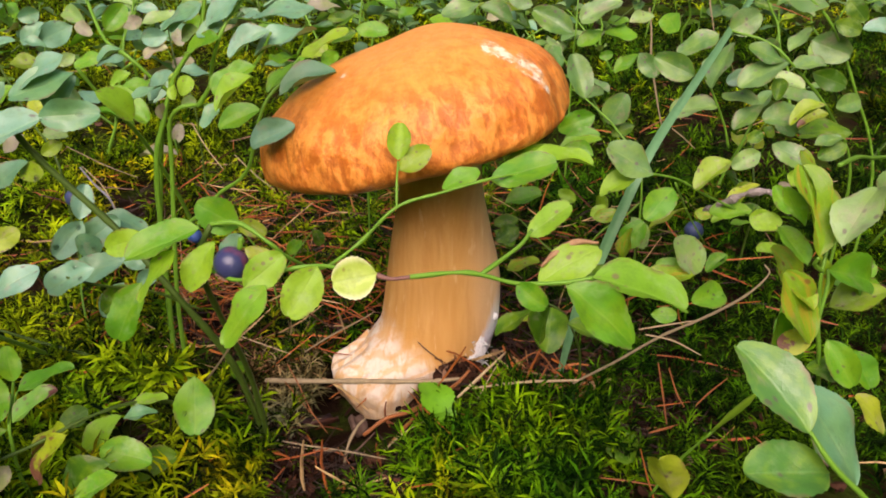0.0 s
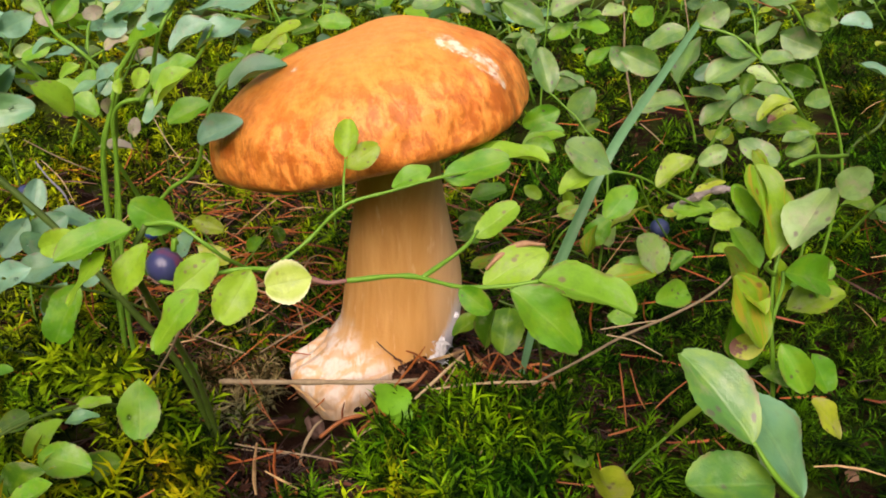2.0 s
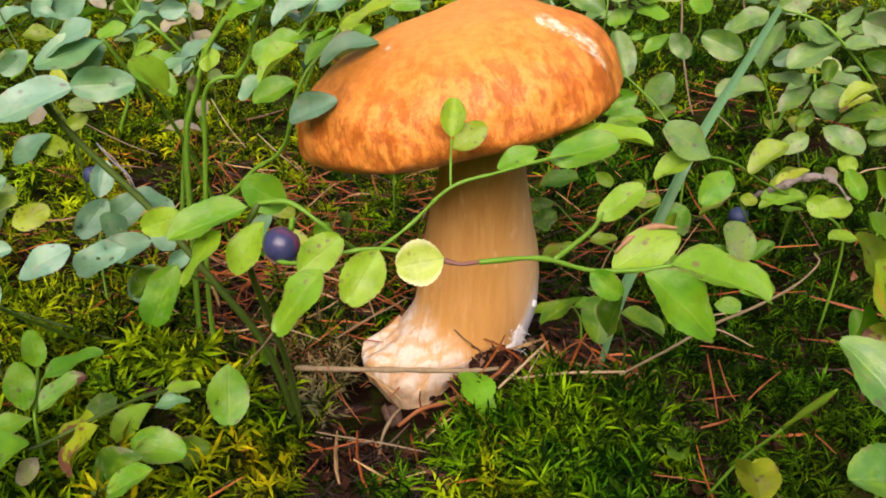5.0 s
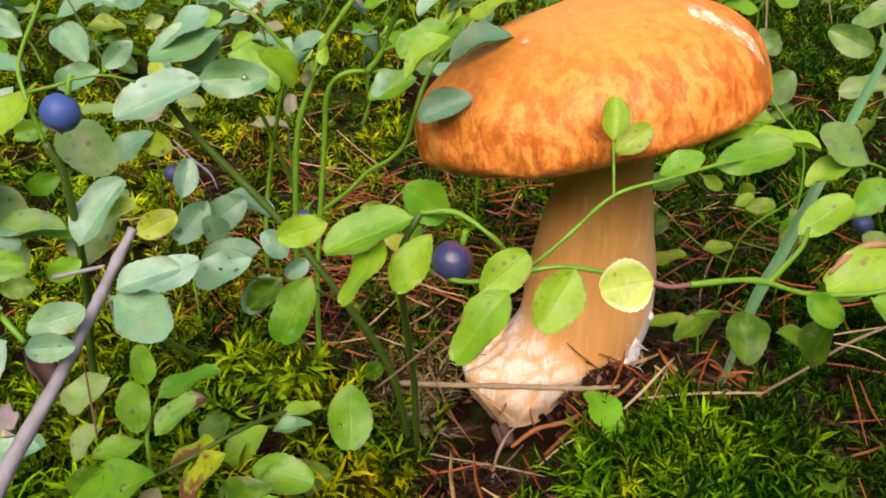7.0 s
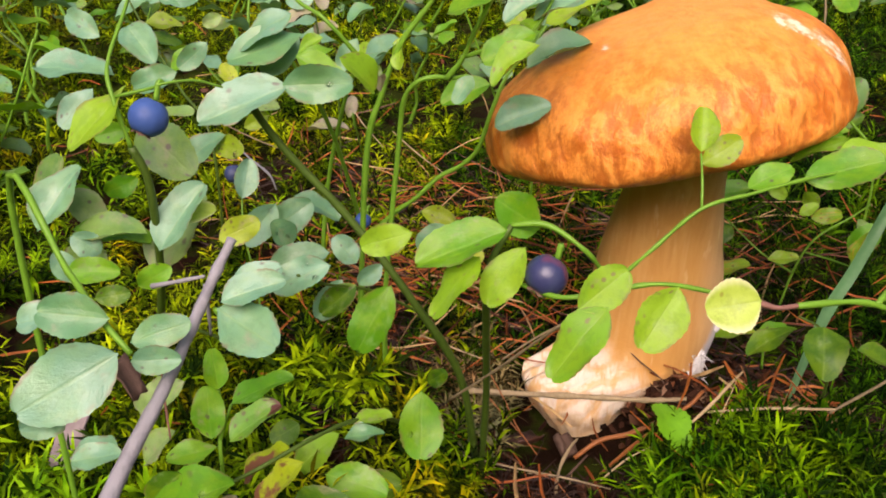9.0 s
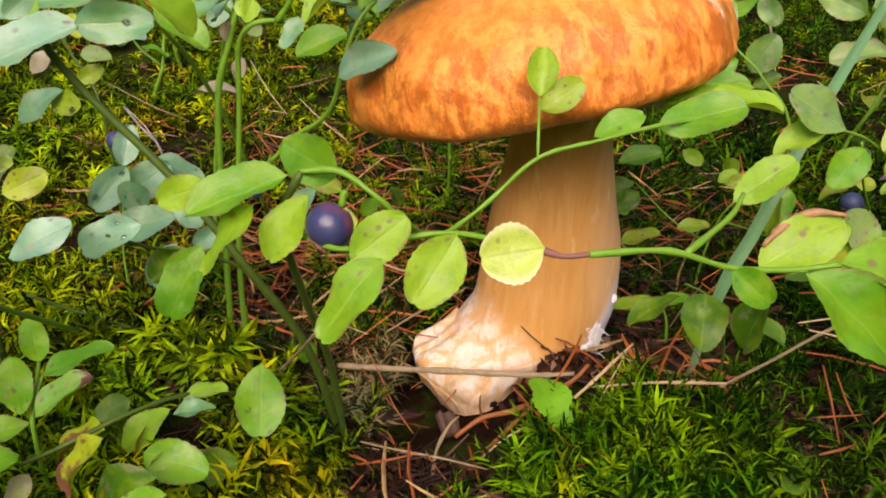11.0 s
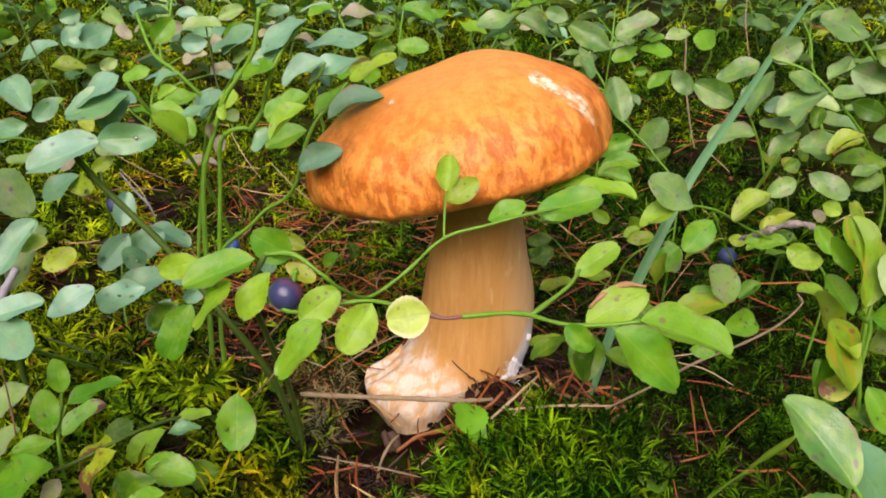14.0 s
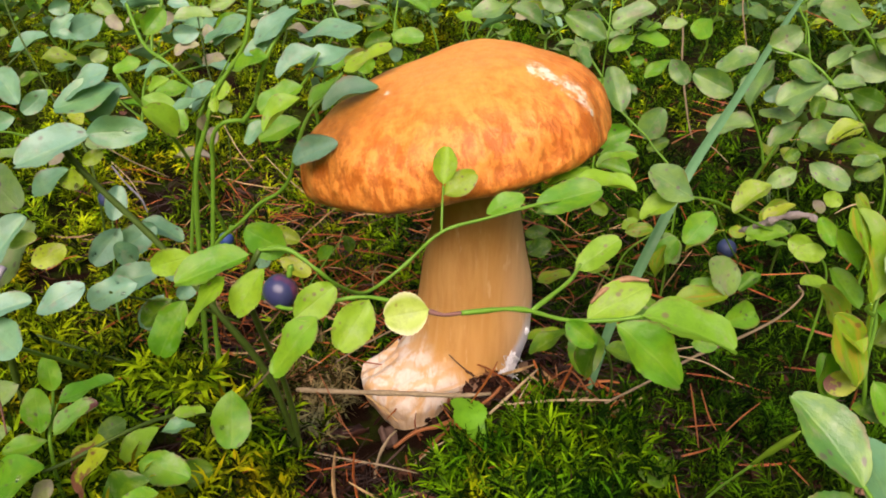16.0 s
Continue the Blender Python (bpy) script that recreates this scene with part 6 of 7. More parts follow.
stalk("branch", [(-0.0541, 0.2274, -0.0106), (-0.0700, 0.2340, -0.0030), (-0.0801, 0.2350, 0.0011), (-0.0888, 0.2320, 0.0062), (-0.1005, 0.2290, 0.0116), (-0.1143, 0.2250, 0.0186), (-0.1217, 0.2220, 0.0234)], [0.00062, 0.00042], STEM_DARK, bush, "", 7, 6, 0.30)
leaf(bush, (-0.0809, 0.1738, 0.0234), (-0.0933, 0.1757, 0.0165), 0.0078, 11, "d")
leaf(bush, (-0.0770, 0.1660, 0.0278), (-0.0868, 0.1640, 0.0172), 0.0080, 20, "d")
leaf(bush, (-0.0753, 0.1755, 0.0175), (-0.0624, 0.1726, 0.0163), 0.0084, -43, "g")
leaf(bush, (-0.0774, 0.1850, 0.0011), (-0.0627, 0.1830, 0.0109), 0.0102, -37, "k")
leaf(bush, (-0.0750, 0.1890, 0.0178), (-0.0840, 0.1830, 0.0125), 0.0074, 20, "l")
leaf(bush, (-0.0718, 0.1877, 0.0212), (-0.0639, 0.1918, 0.0208), 0.0060, 8, "l")
leaf(bush, (-0.0734, 0.1860, 0.0187), (-0.0654, 0.1860, 0.0218), 0.0050, -10, "b")
leaf(bush, (-0.0580, 0.1960, 0.0254), (-0.0576, 0.1900, 0.0120), 0.0102, 8, "g", wet=1)
leaf(bush, (-0.0680, 0.1650, 0.0209), (-0.0817, 0.1640, 0.0119), 0.0095, 26, "k")
leaf(bush, (-0.0643, 0.1600, 0.0218), (-0.0738, 0.1590, 0.0155), 0.0066, 29, "g")
leaf(bush, (-0.0598, 0.2306, 0.0049), (-0.0550, 0.2281, 0.0102), 0.0051, -86, "k")

bush = thing("bilberry_shrub", (-0.1226, 0.2133, -0.0080), "bilberry shrub bearing a ripe blue berry among bluish leaves", "shrub", "bilberry shrubs")
stalk("stem", [(-0.1226, 0.2133, -0.0080), (-0.1226, 0.2093, 0.0178), (-0.1155, 0.1985, 0.0420), (-0.1094, 0.1868, 0.0595), (-0.1074, 0.1814, 0.0766), (-0.1092, 0.1800, 0.0835)], [0.00100, 0.00072], STEM_DARK, bush, "", 7, 6, 0.22)
stalk("branch", [(-0.1092, 0.1800, 0.0835), (-0.1113, 0.1802, 0.0915), (-0.1134, 0.1837, 0.0972), (-0.1136, 0.1938, 0.1050), (-0.1146, 0.2011, 0.1092)], [0.00045, 0.00032], STEM, bush, "", 7, 6, 0.22)
stalk("branch", [(-0.1113, 0.1806, 0.0925), (-0.1048, 0.1806, 0.0942), (-0.1020, 0.1802, 0.0953), (-0.0974, 0.1826, 0.0955), (-0.0934, 0.1854, 0.0938)], [0.00030, 0.00022], STEM, bush, "", 7, 6, 0.22)
leaf(bush, (-0.1125, 0.1841, 0.0955), (-0.1269, 0.1841, 0.0972), 0.0085, 16, "b")
leaf(bush, (-0.1099, 0.1825, 0.0941), (-0.1184, 0.1772, 0.0831), 0.0086, 12, "l")
leaf(bush, (-0.1282, 0.2069, 0.0869), (-0.1342, 0.2032, 0.0793), 0.0060, 52, "b")
leaf(bush, (-0.1172, 0.2024, 0.0807), (-0.1045, 0.1947, 0.0740), 0.0105, -44, "h")
leaf(bush, (-0.1147, 0.2190, 0.0881), (-0.1248, 0.2172, 0.0852), 0.0062, 65, "b")
leaf(bush, (-0.1345, 0.2260, 0.0936), (-0.1431, 0.2278, 0.0985), 0.0061, 60, "b")
leaf(bush, (-0.1177, 0.2000, 0.0702), (-0.1246, 0.1982, 0.0669), 0.0049, 78, "g")
leaf(bush, (-0.1071, 0.1817, 0.0625), (-0.1003, 0.1875, 0.0747), 0.0087, -25, "b")
leaf(bush, (-0.1302, 0.1809, 0.0656), (-0.1242, 0.1864, 0.0774), 0.0084, -32, "b")
leaf(bush, (-0.1261, 0.1859, 0.0642), (-0.1106, 0.1862, 0.0631), 0.0090, -11, "g")
leaf(bush, (-0.1059, 0.1883, 0.0672), (-0.0983, 0.1893, 0.0688), 0.0046, -57, "y")
leaf(bush, (-0.0939, 0.1779, 0.0672), (-0.0868, 0.1798, 0.0706), 0.0054, -72, "s")
leaf(bush, (-0.1145, 0.2058, 0.0829), (-0.1069, 0.2060, 0.0825), 0.0044, -27, "q")
leaf(bush, (-0.1120, 0.2320, 0.0922), (-0.1182, 0.2292, 0.0867), 0.0052, 80, "b")
leaf(bush, (-0.1283, 0.2002, 0.0670), (-0.1297, 0.1942, 0.0660), 0.0054, 56, "g")
leaf(bush, (-0.1185, 0.1813, 0.0615), (-0.1221, 0.1789, 0.0658), 0.0054, 77, "b")
leaf(bush, (-0.1179, 0.1993, 0.0810), (-0.1247, 0.1982, 0.0793), 0.0045, 79, "g")
leaf(bush, (-0.1343, 0.1859, 0.0657), (-0.1283, 0.1913, 0.0770), 0.0080, -23, "h")
leaf(bush, (-0.1292, 0.1934, 0.0697), (-0.1220, 0.1909, 0.0631), 0.0066, -42, "q")
leaf(bush, (-0.1103, 0.1846, 0.0647), (-0.1258, 0.1837, 0.0647), 0.0091, 10, "h")
leaf(bush, (-0.1126, 0.1902, 0.0531), (-0.1058, 0.1978, 0.0691), 0.0110, -21, "q")
leaf(bush, (-0.1247, 0.1954, 0.0553), (-0.1308, 0.1875, 0.0535), 0.0089, 62, "q")
leaf(bush, (-0.0833, 0.2233, 0.0449), (-0.0974, 0.2210, 0.0415), 0.0085, 45, "b")
leaf(bush, (-0.0923, 0.1736, 0.0575), (-0.0827, 0.1768, 0.0634), 0.0068, -37, "b")
berry(bush, (-0.1047, 0.1785, 0.0896), 0.0069, BERRY_BLUE, (-0.3527, -0.3949, -0.8483), (-0.1024, 0.1811, 0.0951))

bush = thing("bilberry_shrub", (-0.1156, 0.1553, -0.0080), "bilberry shoot with broad blurred blue-green leaves close to the camera", "shrub", "bilberry shrubs")
stalk("stem", [(-0.1156, 0.1553, -0.0080), (-0.1156, 0.1513, 0.0838), (-0.1014, 0.1389, 0.0789), (-0.0934, 0.1300, 0.0777), (-0.0879, 0.1265, 0.0742)], [0.00055, 0.00040], STEM, bush, "", 7, 6, 0.22)
stalk("branch", [(-0.0851, 0.1779, 0.0416), (-0.0794, 0.1411, 0.0691), (-0.0792, 0.1338, 0.0773)], [0.00045, 0.00032], STEM, bush, "", 7, 6, 0.22)
leaf(bush, (-0.0788, 0.1334, 0.0777), (-0.0697, 0.1286, 0.0749), 0.0072, -44, "b")
leaf(bush, (-0.0779, 0.1325, 0.0791), (-0.0702, 0.1343, 0.0823), 0.0050, -32, "b")
leaf(bush, (-0.0867, 0.1210, 0.0777), (-0.0972, 0.1150, 0.0723), 0.0090, 59, "b")
leaf(bush, (-0.0908, 0.1281, 0.0782), (-0.0999, 0.1279, 0.0786), 0.0060, 61, "b")
leaf(bush, (-0.1014, 0.1409, 0.0714), (-0.1115, 0.1399, 0.0704), 0.0059, 29, "b")
leaf(bush, (-0.0889, 0.1288, 0.0745), (-0.0816, 0.1303, 0.0772), 0.0046, -57, "b")
leaf(bush, (-0.0879, 0.1261, 0.0734), (-0.0815, 0.1267, 0.0740), 0.0039, -62, "b")
leaf(bush, (-0.1067, 0.1476, 0.0743), (-0.0991, 0.1482, 0.0749), 0.0044, -50, "g")
leaf(bush, (-0.1057, 0.1477, 0.0729), (-0.1080, 0.1478, 0.0774), 0.0039, 50, "b")
leaf(bush, (-0.1004, 0.1570, 0.0678), (-0.0950, 0.1563, 0.0714), 0.0042, -85, "g")
leaf(bush, (-0.1023, 0.1463, 0.0709), (-0.0973, 0.1469, 0.0718), 0.0034, -68, "k")
leaf(bush, (-0.0946, 0.1208, 0.0698), (-0.0967, 0.1156, 0.0699), 0.0055, 55, "b")

bush = thing("seedling", (-0.0008, 0.2237, -0.0157), "small seedling with toothed green leaves at the mushroom's foot", "seedling")
stalk("stem", [(-0.0008, 0.2237, -0.0157), (-0.0014, 0.2209, -0.0018), (-0.0020, 0.2210, 0.0036)], [0.00025, 0.00018], STEM, bush, "", 7, 6, 0.22)
seedling = bush

bush = thing("bilberry_shrub", (0.0447, 0.2412, -0.0080), "bilberry shrub under the larger leaves, most leaves coloured dark for their shade", "shrub", "bilberry shrubs")
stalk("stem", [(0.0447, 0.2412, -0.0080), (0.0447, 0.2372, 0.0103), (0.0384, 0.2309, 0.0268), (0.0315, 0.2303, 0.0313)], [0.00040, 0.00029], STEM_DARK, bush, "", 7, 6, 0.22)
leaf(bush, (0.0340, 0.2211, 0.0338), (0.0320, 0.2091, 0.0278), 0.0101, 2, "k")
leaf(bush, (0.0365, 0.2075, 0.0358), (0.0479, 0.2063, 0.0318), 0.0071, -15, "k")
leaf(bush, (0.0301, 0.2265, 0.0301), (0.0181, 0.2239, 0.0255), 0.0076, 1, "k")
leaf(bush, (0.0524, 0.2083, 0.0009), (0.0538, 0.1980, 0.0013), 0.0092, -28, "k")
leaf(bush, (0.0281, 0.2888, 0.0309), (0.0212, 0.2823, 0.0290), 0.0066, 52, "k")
leaf(bush, (0.0238, 0.3090, 0.0326), (0.0372, 0.3109, 0.0354), 0.0080, -25, "g")
leaf(bush, (0.0434, 0.3118, 0.0369), (0.0498, 0.3106, 0.0332), 0.0050, -71, "l")
leaf(bush, (0.0592, 0.3226, 0.0275), (0.0622, 0.3168, 0.0314), 0.0064, -99, "l")
leaf(bush, (0.0637, 0.2877, 0.0245), (0.0702, 0.2870, 0.0336), 0.0086, -73, "g")
leaf(bush, (0.0551, 0.1959, 0.0447), (0.0612, 0.1960, 0.0443), 0.0041, -63, "g")

# ---- twigs and needles that lie about ----
tagged(stalk("pine_needle", [(0.0251, 0.2123, -0.0047), (0.0291, 0.2142, -0.0033), (0.0324, 0.2170, -0.0023)], [0.00024, 0.00030, 0.00016], NEEDLE_RED, None, "orange pine needle caught in the moss cushion", 7, 6, 0.2), "", "needle", "pine needles")
tagged(stalk("pine_needle", [(0.0350, 0.2214, 0.0002), (0.0355, 0.2167, -0.0033), (0.0363, 0.2127, -0.0052)], [0.00028, 0.00035, 0.00019], NEEDLE_RED, None, "rusty broken pine needle in the moss cushion", 7, 6, 0.2), "", "needle", "pine needles")
tagged(stalk("pine_needle", [(0.0411, 0.2077, -0.0021), (0.0433, 0.2104, -0.0012), (0.0456, 0.2121, 0.0000)], [0.00024, 0.00030, 0.00016], TWIG_PALE, None, "straw-coloured pine needle on the moss cushion", 7, 6, 0.2), "", "needle", "pine needles")
tagged(stalk("pine_needle", [(0.1010, 0.2235, 0.0124), (0.1038, 0.2210, 0.0113), (0.1059, 0.2184, 0.0100)], [0.00024, 0.00030, 0.00016], NEEDLE_RED, None, "orange pine needle lying in the moss", 7, 6, 0.2), "", "needle", "pine needles")
tagged(stalk("pine_needle", [(0.0005, 0.1941, -0.0085), (0.0079, 0.1971, -0.0076), (0.0140, 0.1999, -0.0069), (0.0201, 0.2004, -0.0065)], [0.00024, 0.00030, 0.00016], NEEDLE_RED, None, "dark rusty pine needle across the moss", 7, 6, 0.2), "", "needle", "pine needles")
tagged(stalk("pine_needle", [(0.0161, 0.2280, 0.0025), (0.0202, 0.2319, 0.0058), (0.0245, 0.2350, 0.0075)], [0.00024, 0.00030, 0.00016], NEEDLE_RED, None, "rusty pine needle beside the mushroom's foot", 7, 6, 0.2), "", "needle", "pine needles")
tagged(stalk("pine_needle", [(0.0304, 0.2289, 0.0028), (0.0337, 0.2327, 0.0061), (0.0358, 0.2360, 0.0085)], [0.00022, 0.00028, 0.00015], NEEDLE_RED, None, "rusty pine needle on the dark litter", 7, 6, 0.2), "", "needle", "pine needles")
tagged(stalk("twig", [(-0.0402, 0.2457, 0.0046), (-0.0321, 0.2527, 0.0073), (-0.0237, 0.2595, 0.0093), (-0.0199, 0.2624, 0.0107)], [0.00024, 0.00030, 0.00016], TWIG_BROWN, None, "brown dry twig lying on the litter beside the shrub", 7, 6, 0.35), "", "twig", "")
tagged(stalk("pine_needle", [(-0.0644, 0.2556, 0.0050), (-0.0539, 0.2503, 0.0043), (-0.0446, 0.2453, 0.0041)], [0.00020, 0.00025, 0.00014], TWIG_PALE, None, "pale straw in the litter behind the shrub", 7, 6, 0.2), "", "needle", "pine needles")
tagged(stalk("twig", [(-0.0511, 0.2365, -0.0004), (-0.0369, 0.2362, -0.0002), (-0.0193, 0.2362, 0.0002), (-0.0018, 0.2352, 0.0010), (0.0088, 0.2343, 0.0028)], [0.00076, 0.00095, 0.00052], TWIG_WORN, None, "weathered grey-brown twig lying across the mushroom's foot", 7, 6, 0.5), "", "twig", "")
tagged(stalk("twig", [(-0.0137, 0.2551, 0.0107), (-0.0073, 0.2503, 0.0089), (-0.0021, 0.2461, 0.0061), (0.0034, 0.2429, 0.0030), (0.0068, 0.2408, -0.0022)], [0.00018, 0.00022, 0.00012], TWIG_DARK, None, "thin dark twig leaning against the mushroom stem", 7, 6, 0.2), "", "twig", "")
tagged(stalk("twig", [(-0.0596, 0.2203, -0.0066), (-0.0511, 0.2192, -0.0101), (-0.0410, 0.2189, -0.0120), (-0.0275, 0.2190, -0.0134)], [0.00018, 0.00022, 0.00012], TWIG_PALE, None, "pale dry twig lying on the dark soil", 7, 6, 0.2), "", "twig", "")
tagged(stalk("pine_needle", [(-0.0456, 0.2171, -0.0105), (-0.0390, 0.2130, -0.0133), (-0.0344, 0.2093, -0.0173), (-0.0306, 0.2060, -0.0204)], [0.00016, 0.00020, 0.00011], NEEDLE_RED, None, "reddish brown pine needle lying on the soil", 7, 6, 0.2), "", "needle", "pine needles")
tagged(stalk("pine_needle", [(-0.0267, 0.2195, -0.0123), (-0.0235, 0.2164, -0.0149), (-0.0184, 0.2127, -0.0188), (-0.0134, 0.2093, -0.0223)], [0.00016, 0.00020, 0.00011], NEEDLE_RED, None, "ochre pine needle lying on the soil", 7, 6, 0.2), "", "needle", "pine needles")
tagged(stalk("twig", [(-0.0238, 0.2091, -0.0265), (-0.0247, 0.2163, -0.0200), (-0.0241, 0.2213, -0.0135), (-0.0215, 0.2255, -0.0091), (-0.0193, 0.2283, -0.0079)], [0.00040, 0.00050, 0.00028], TWIG_BROWN, None, "grey-brown forked twig at the mushroom's foot", 7, 6, 0.35), "", "twig", "")
tagged(stalk("twig", [(-0.0230, 0.2204, -0.0158), (-0.0196, 0.2236, -0.0138), (-0.0165, 0.2268, -0.0118)], [0.00028, 0.00035, 0.00019], TWIG_DARK, None, "short dark twig lying beside the mushroom's foot", 7, 6, 0.2), "", "twig", "")
tagged(stalk("twig", [(-0.0199, 0.2262, -0.0126), (-0.0133, 0.2285, -0.0081), (-0.0047, 0.2283, -0.0046), (0.0069, 0.2281, 0.0038), (0.0117, 0.2303, 0.0082)], [0.00055, 0.00075, 0.00042], NEEDLE_RED, None, "reddish curved twig against the mushroom's foot", 7, 6, 0.2), "", "twig", "")
tagged(stalk("twig", [(-0.0136, 0.2178, -0.0127), (-0.0075, 0.2203, -0.0076), (-0.0010, 0.2221, -0.0041)], [0.00022, 0.00028, 0.00015], TWIG_PALE, None, "straw-coloured twig in the moss", 7, 6, 0.2), "", "twig", "")
tagged(stalk("twig", [(0.0083, 0.2235, 0.0030), (0.0134, 0.2273, 0.0063), (0.0192, 0.2333, 0.0092), (0.0226, 0.2364, 0.0111)], [0.00036, 0.00045, 0.00025], TWIG_PALE, None, "straw-coloured split twig beside the mushroom", 7, 6, 0.2), "", "twig", "")
tagged(stalk("twig", [(0.0144, 0.2237, 0.0028), (0.0171, 0.2276, 0.0064), (0.0215, 0.2358, 0.0098)], [0.00014, 0.00017, 0.00010], TWIG_PALE, None, "thin straw-coloured twig beside the mushroom", 7, 6, 0.2), "", "twig", "")
tagged(stalk("pine_needle", [(-0.0435, 0.2354, 0.0063), (-0.0394, 0.2312, 0.0011), (-0.0353, 0.2267, -0.0047), (-0.0300, 0.2226, -0.0097)], [0.00018, 0.00022, 0.00012], NEEDLE_RED, None, "rusty pine needle leaning by the mushroom", 7, 6, 0.2), "", "needle", "pine needles")
tagged(stalk("pine_needle", [(-0.0445, 0.2349, 0.0002), (-0.0383, 0.2292, -0.0036), (-0.0335, 0.2258, -0.0071)], [0.00016, 0.00020, 0.00011], NEEDLE_RED, None, "rusty pine needle beside the mushroom", 7, 6, 0.2), "", "needle", "pine needles")
tagged(stalk("pine_needle", [(0.0250, 0.2316, 0.0096), (0.0318, 0.2350, 0.0118), (0.0366, 0.2297, 0.0089), (0.0389, 0.2273, 0.0082)], [0.00020, 0.00025, 0.00014], NEEDLE_RED, None, "rusty bent pine needle on the soil", 7, 6, 0.2), "", "needle", "pine needles")
tagged(stalk("pine_needle", [(0.0356, 0.2377, 0.0124), (0.0384, 0.2324, 0.0099), (0.0402, 0.2299, 0.0090)], [0.00016, 0.00020, 0.00011], NEEDLE_RED, None, "rusty pine needle on the soil", 7, 6, 0.2), "", "needle", "pine needles")
tagged(stalk("twig", [(0.0125, 0.2270, 0.0040), (0.0265, 0.2262, 0.0068), (0.0372, 0.2254, 0.0080), (0.0430, 0.2250, 0.0086)], [0.00030, 0.00042, 0.00026], TWIG_PALE, None, "dry straw stalk lying over the moss", 7, 6, 0.2), "", "twig", "")
tagged(stalk("twig", [(0.0414, 0.2241, 0.0081), (0.0551, 0.2334, 0.0103), (0.0697, 0.2423, 0.0142), (0.0849, 0.2507, 0.0167), (0.0989, 0.2594, 0.0199), (0.1083, 0.2680, 0.0236), (0.1076, 0.2711, 0.0258)], [0.00036, 0.00045, 0.00025], TWIG_BROWN, None, "long dry brown stem lying on the moss", 7, 6, 0.35), "", "twig", "")
tagged(stalk("twig", [(0.0635, 0.2369, 0.0174), (0.0711, 0.2348, 0.0167), (0.0785, 0.2299, 0.0147)], [0.00020, 0.00025, 0.00014], TWIG_PALE, None, "short dry straw crossing a longer stem", 7, 6, 0.2), "", "twig", "")
tagged(stalk("twig", [(0.0623, 0.2410, 0.0169), (0.0734, 0.2457, 0.0165), (0.0828, 0.2502, 0.0157)], [0.00020, 0.00025, 0.00014], TWIG_PALE, None, "short pale straw on the moss", 7, 6, 0.2), "", "twig", "")
tagged(stalk("pine_needle", [(0.0674, 0.2338, 0.0098), (0.0672, 0.2245, 0.0059), (0.0669, 0.2147, 0.0011)], [0.00022, 0.00028, 0.00015], NEEDLE_RED, None, "rusty pine needle standing in the moss", 7, 6, 0.2), "", "needle", "pine needles")
tagged(stalk("pine_needle", [(0.0706, 0.2333, 0.0083), (0.0718, 0.2261, 0.0042), (0.0733, 0.2221, 0.0021)], [0.00020, 0.00025, 0.00014], NEEDLE_RED, None, "brown pine needle in the moss", 7, 6, 0.2), "", "needle", "pine needles")
tagged(stalk("pine_needle", [(0.0750, 0.2187, 0.0042), (0.0802, 0.2224, 0.0071), (0.0860, 0.2268, 0.0090)], [0.00022, 0.00028, 0.00015], NEEDLE_RED, None, "rusty pine needle on the moss", 7, 6, 0.2), "", "needle", "pine needles")
tagged(stalk("twig", [(0.0612, 0.2101, 0.0012), (0.0660, 0.2117, 0.0017), (0.0704, 0.2141, 0.0017)], [0.00028, 0.00035, 0.00019], NEEDLE_RED, None, "rusty flat twig on the moss", 7, 6, 0.2), "", "twig", "")
tagged(stalk("pine_needle", [(0.0460, 0.1931, -0.0012), (0.0529, 0.1914, -0.0008), (0.0598, 0.1896, -0.0007)], [0.00020, 0.00025, 0.00014], NEEDLE_RED, None, "rusty pine needle in the low moss", 7, 6, 0.2), "", "needle", "pine needles")
tagged(stalk("pine_needle", [(0.0876, 0.2033, 0.0051), (0.0893, 0.2009, 0.0043), (0.0912, 0.1974, 0.0035)], [0.00020, 0.00025, 0.00014], NEEDLE_RED, None, "orange pine needle on the moss cushion", 7, 6, 0.2), "", "needle", "pine needles")
tagged(stalk("pine_needle", [(0.0228, 0.1968, -0.0026), (0.0250, 0.1997, -0.0010), (0.0274, 0.2039, 0.0007)], [0.00020, 0.00025, 0.00014], TWIG_PALE, None, "ochre pine needle on the moss cushion", 7, 6, 0.2), "", "needle", "pine needles")
tagged(stalk("twig", [(-0.0512, 0.1855, 0.0306), (-0.0420, 0.1757, 0.0446), (-0.0340, 0.1656, 0.0583), (-0.0275, 0.1564, 0.0690)], [0.00024, 0.00030, 0.00016], TWIG_BROWN, None, "thin brown stem leaning among the leaves", 7, 6, 0.35), "", "twig", "")
tagged(stalk("twig", [(0.0840, 0.2656, 0.0463), (0.0897, 0.2631, 0.0498), (0.0952, 0.2606, 0.0536), (0.1006, 0.2573, 0.0554), (0.1037, 0.2546, 0.0537), (0.1061, 0.2521, 0.0503)], [0.00080, 0.00100, 0.00062], TWIG_SCALY, None, "grey scaly hooked twig among the leaves", 9, 14, 1.1), "", "twig", "")
tagged(stalk("twig", [(0.1020, 0.4717, 0.0822), (0.1031, 0.4672, 0.0716), (0.1032, 0.4615, 0.0583), (0.1057, 0.4547, 0.0423), (0.1080, 0.4497, 0.0304), (0.1100, 0.4469, 0.0238)], [0.00044, 0.00055, 0.00030], TWIG_BROWN, None, "pale brown dead stalk standing in the wood behind", 7, 6, 0.35), "", "twig", "")
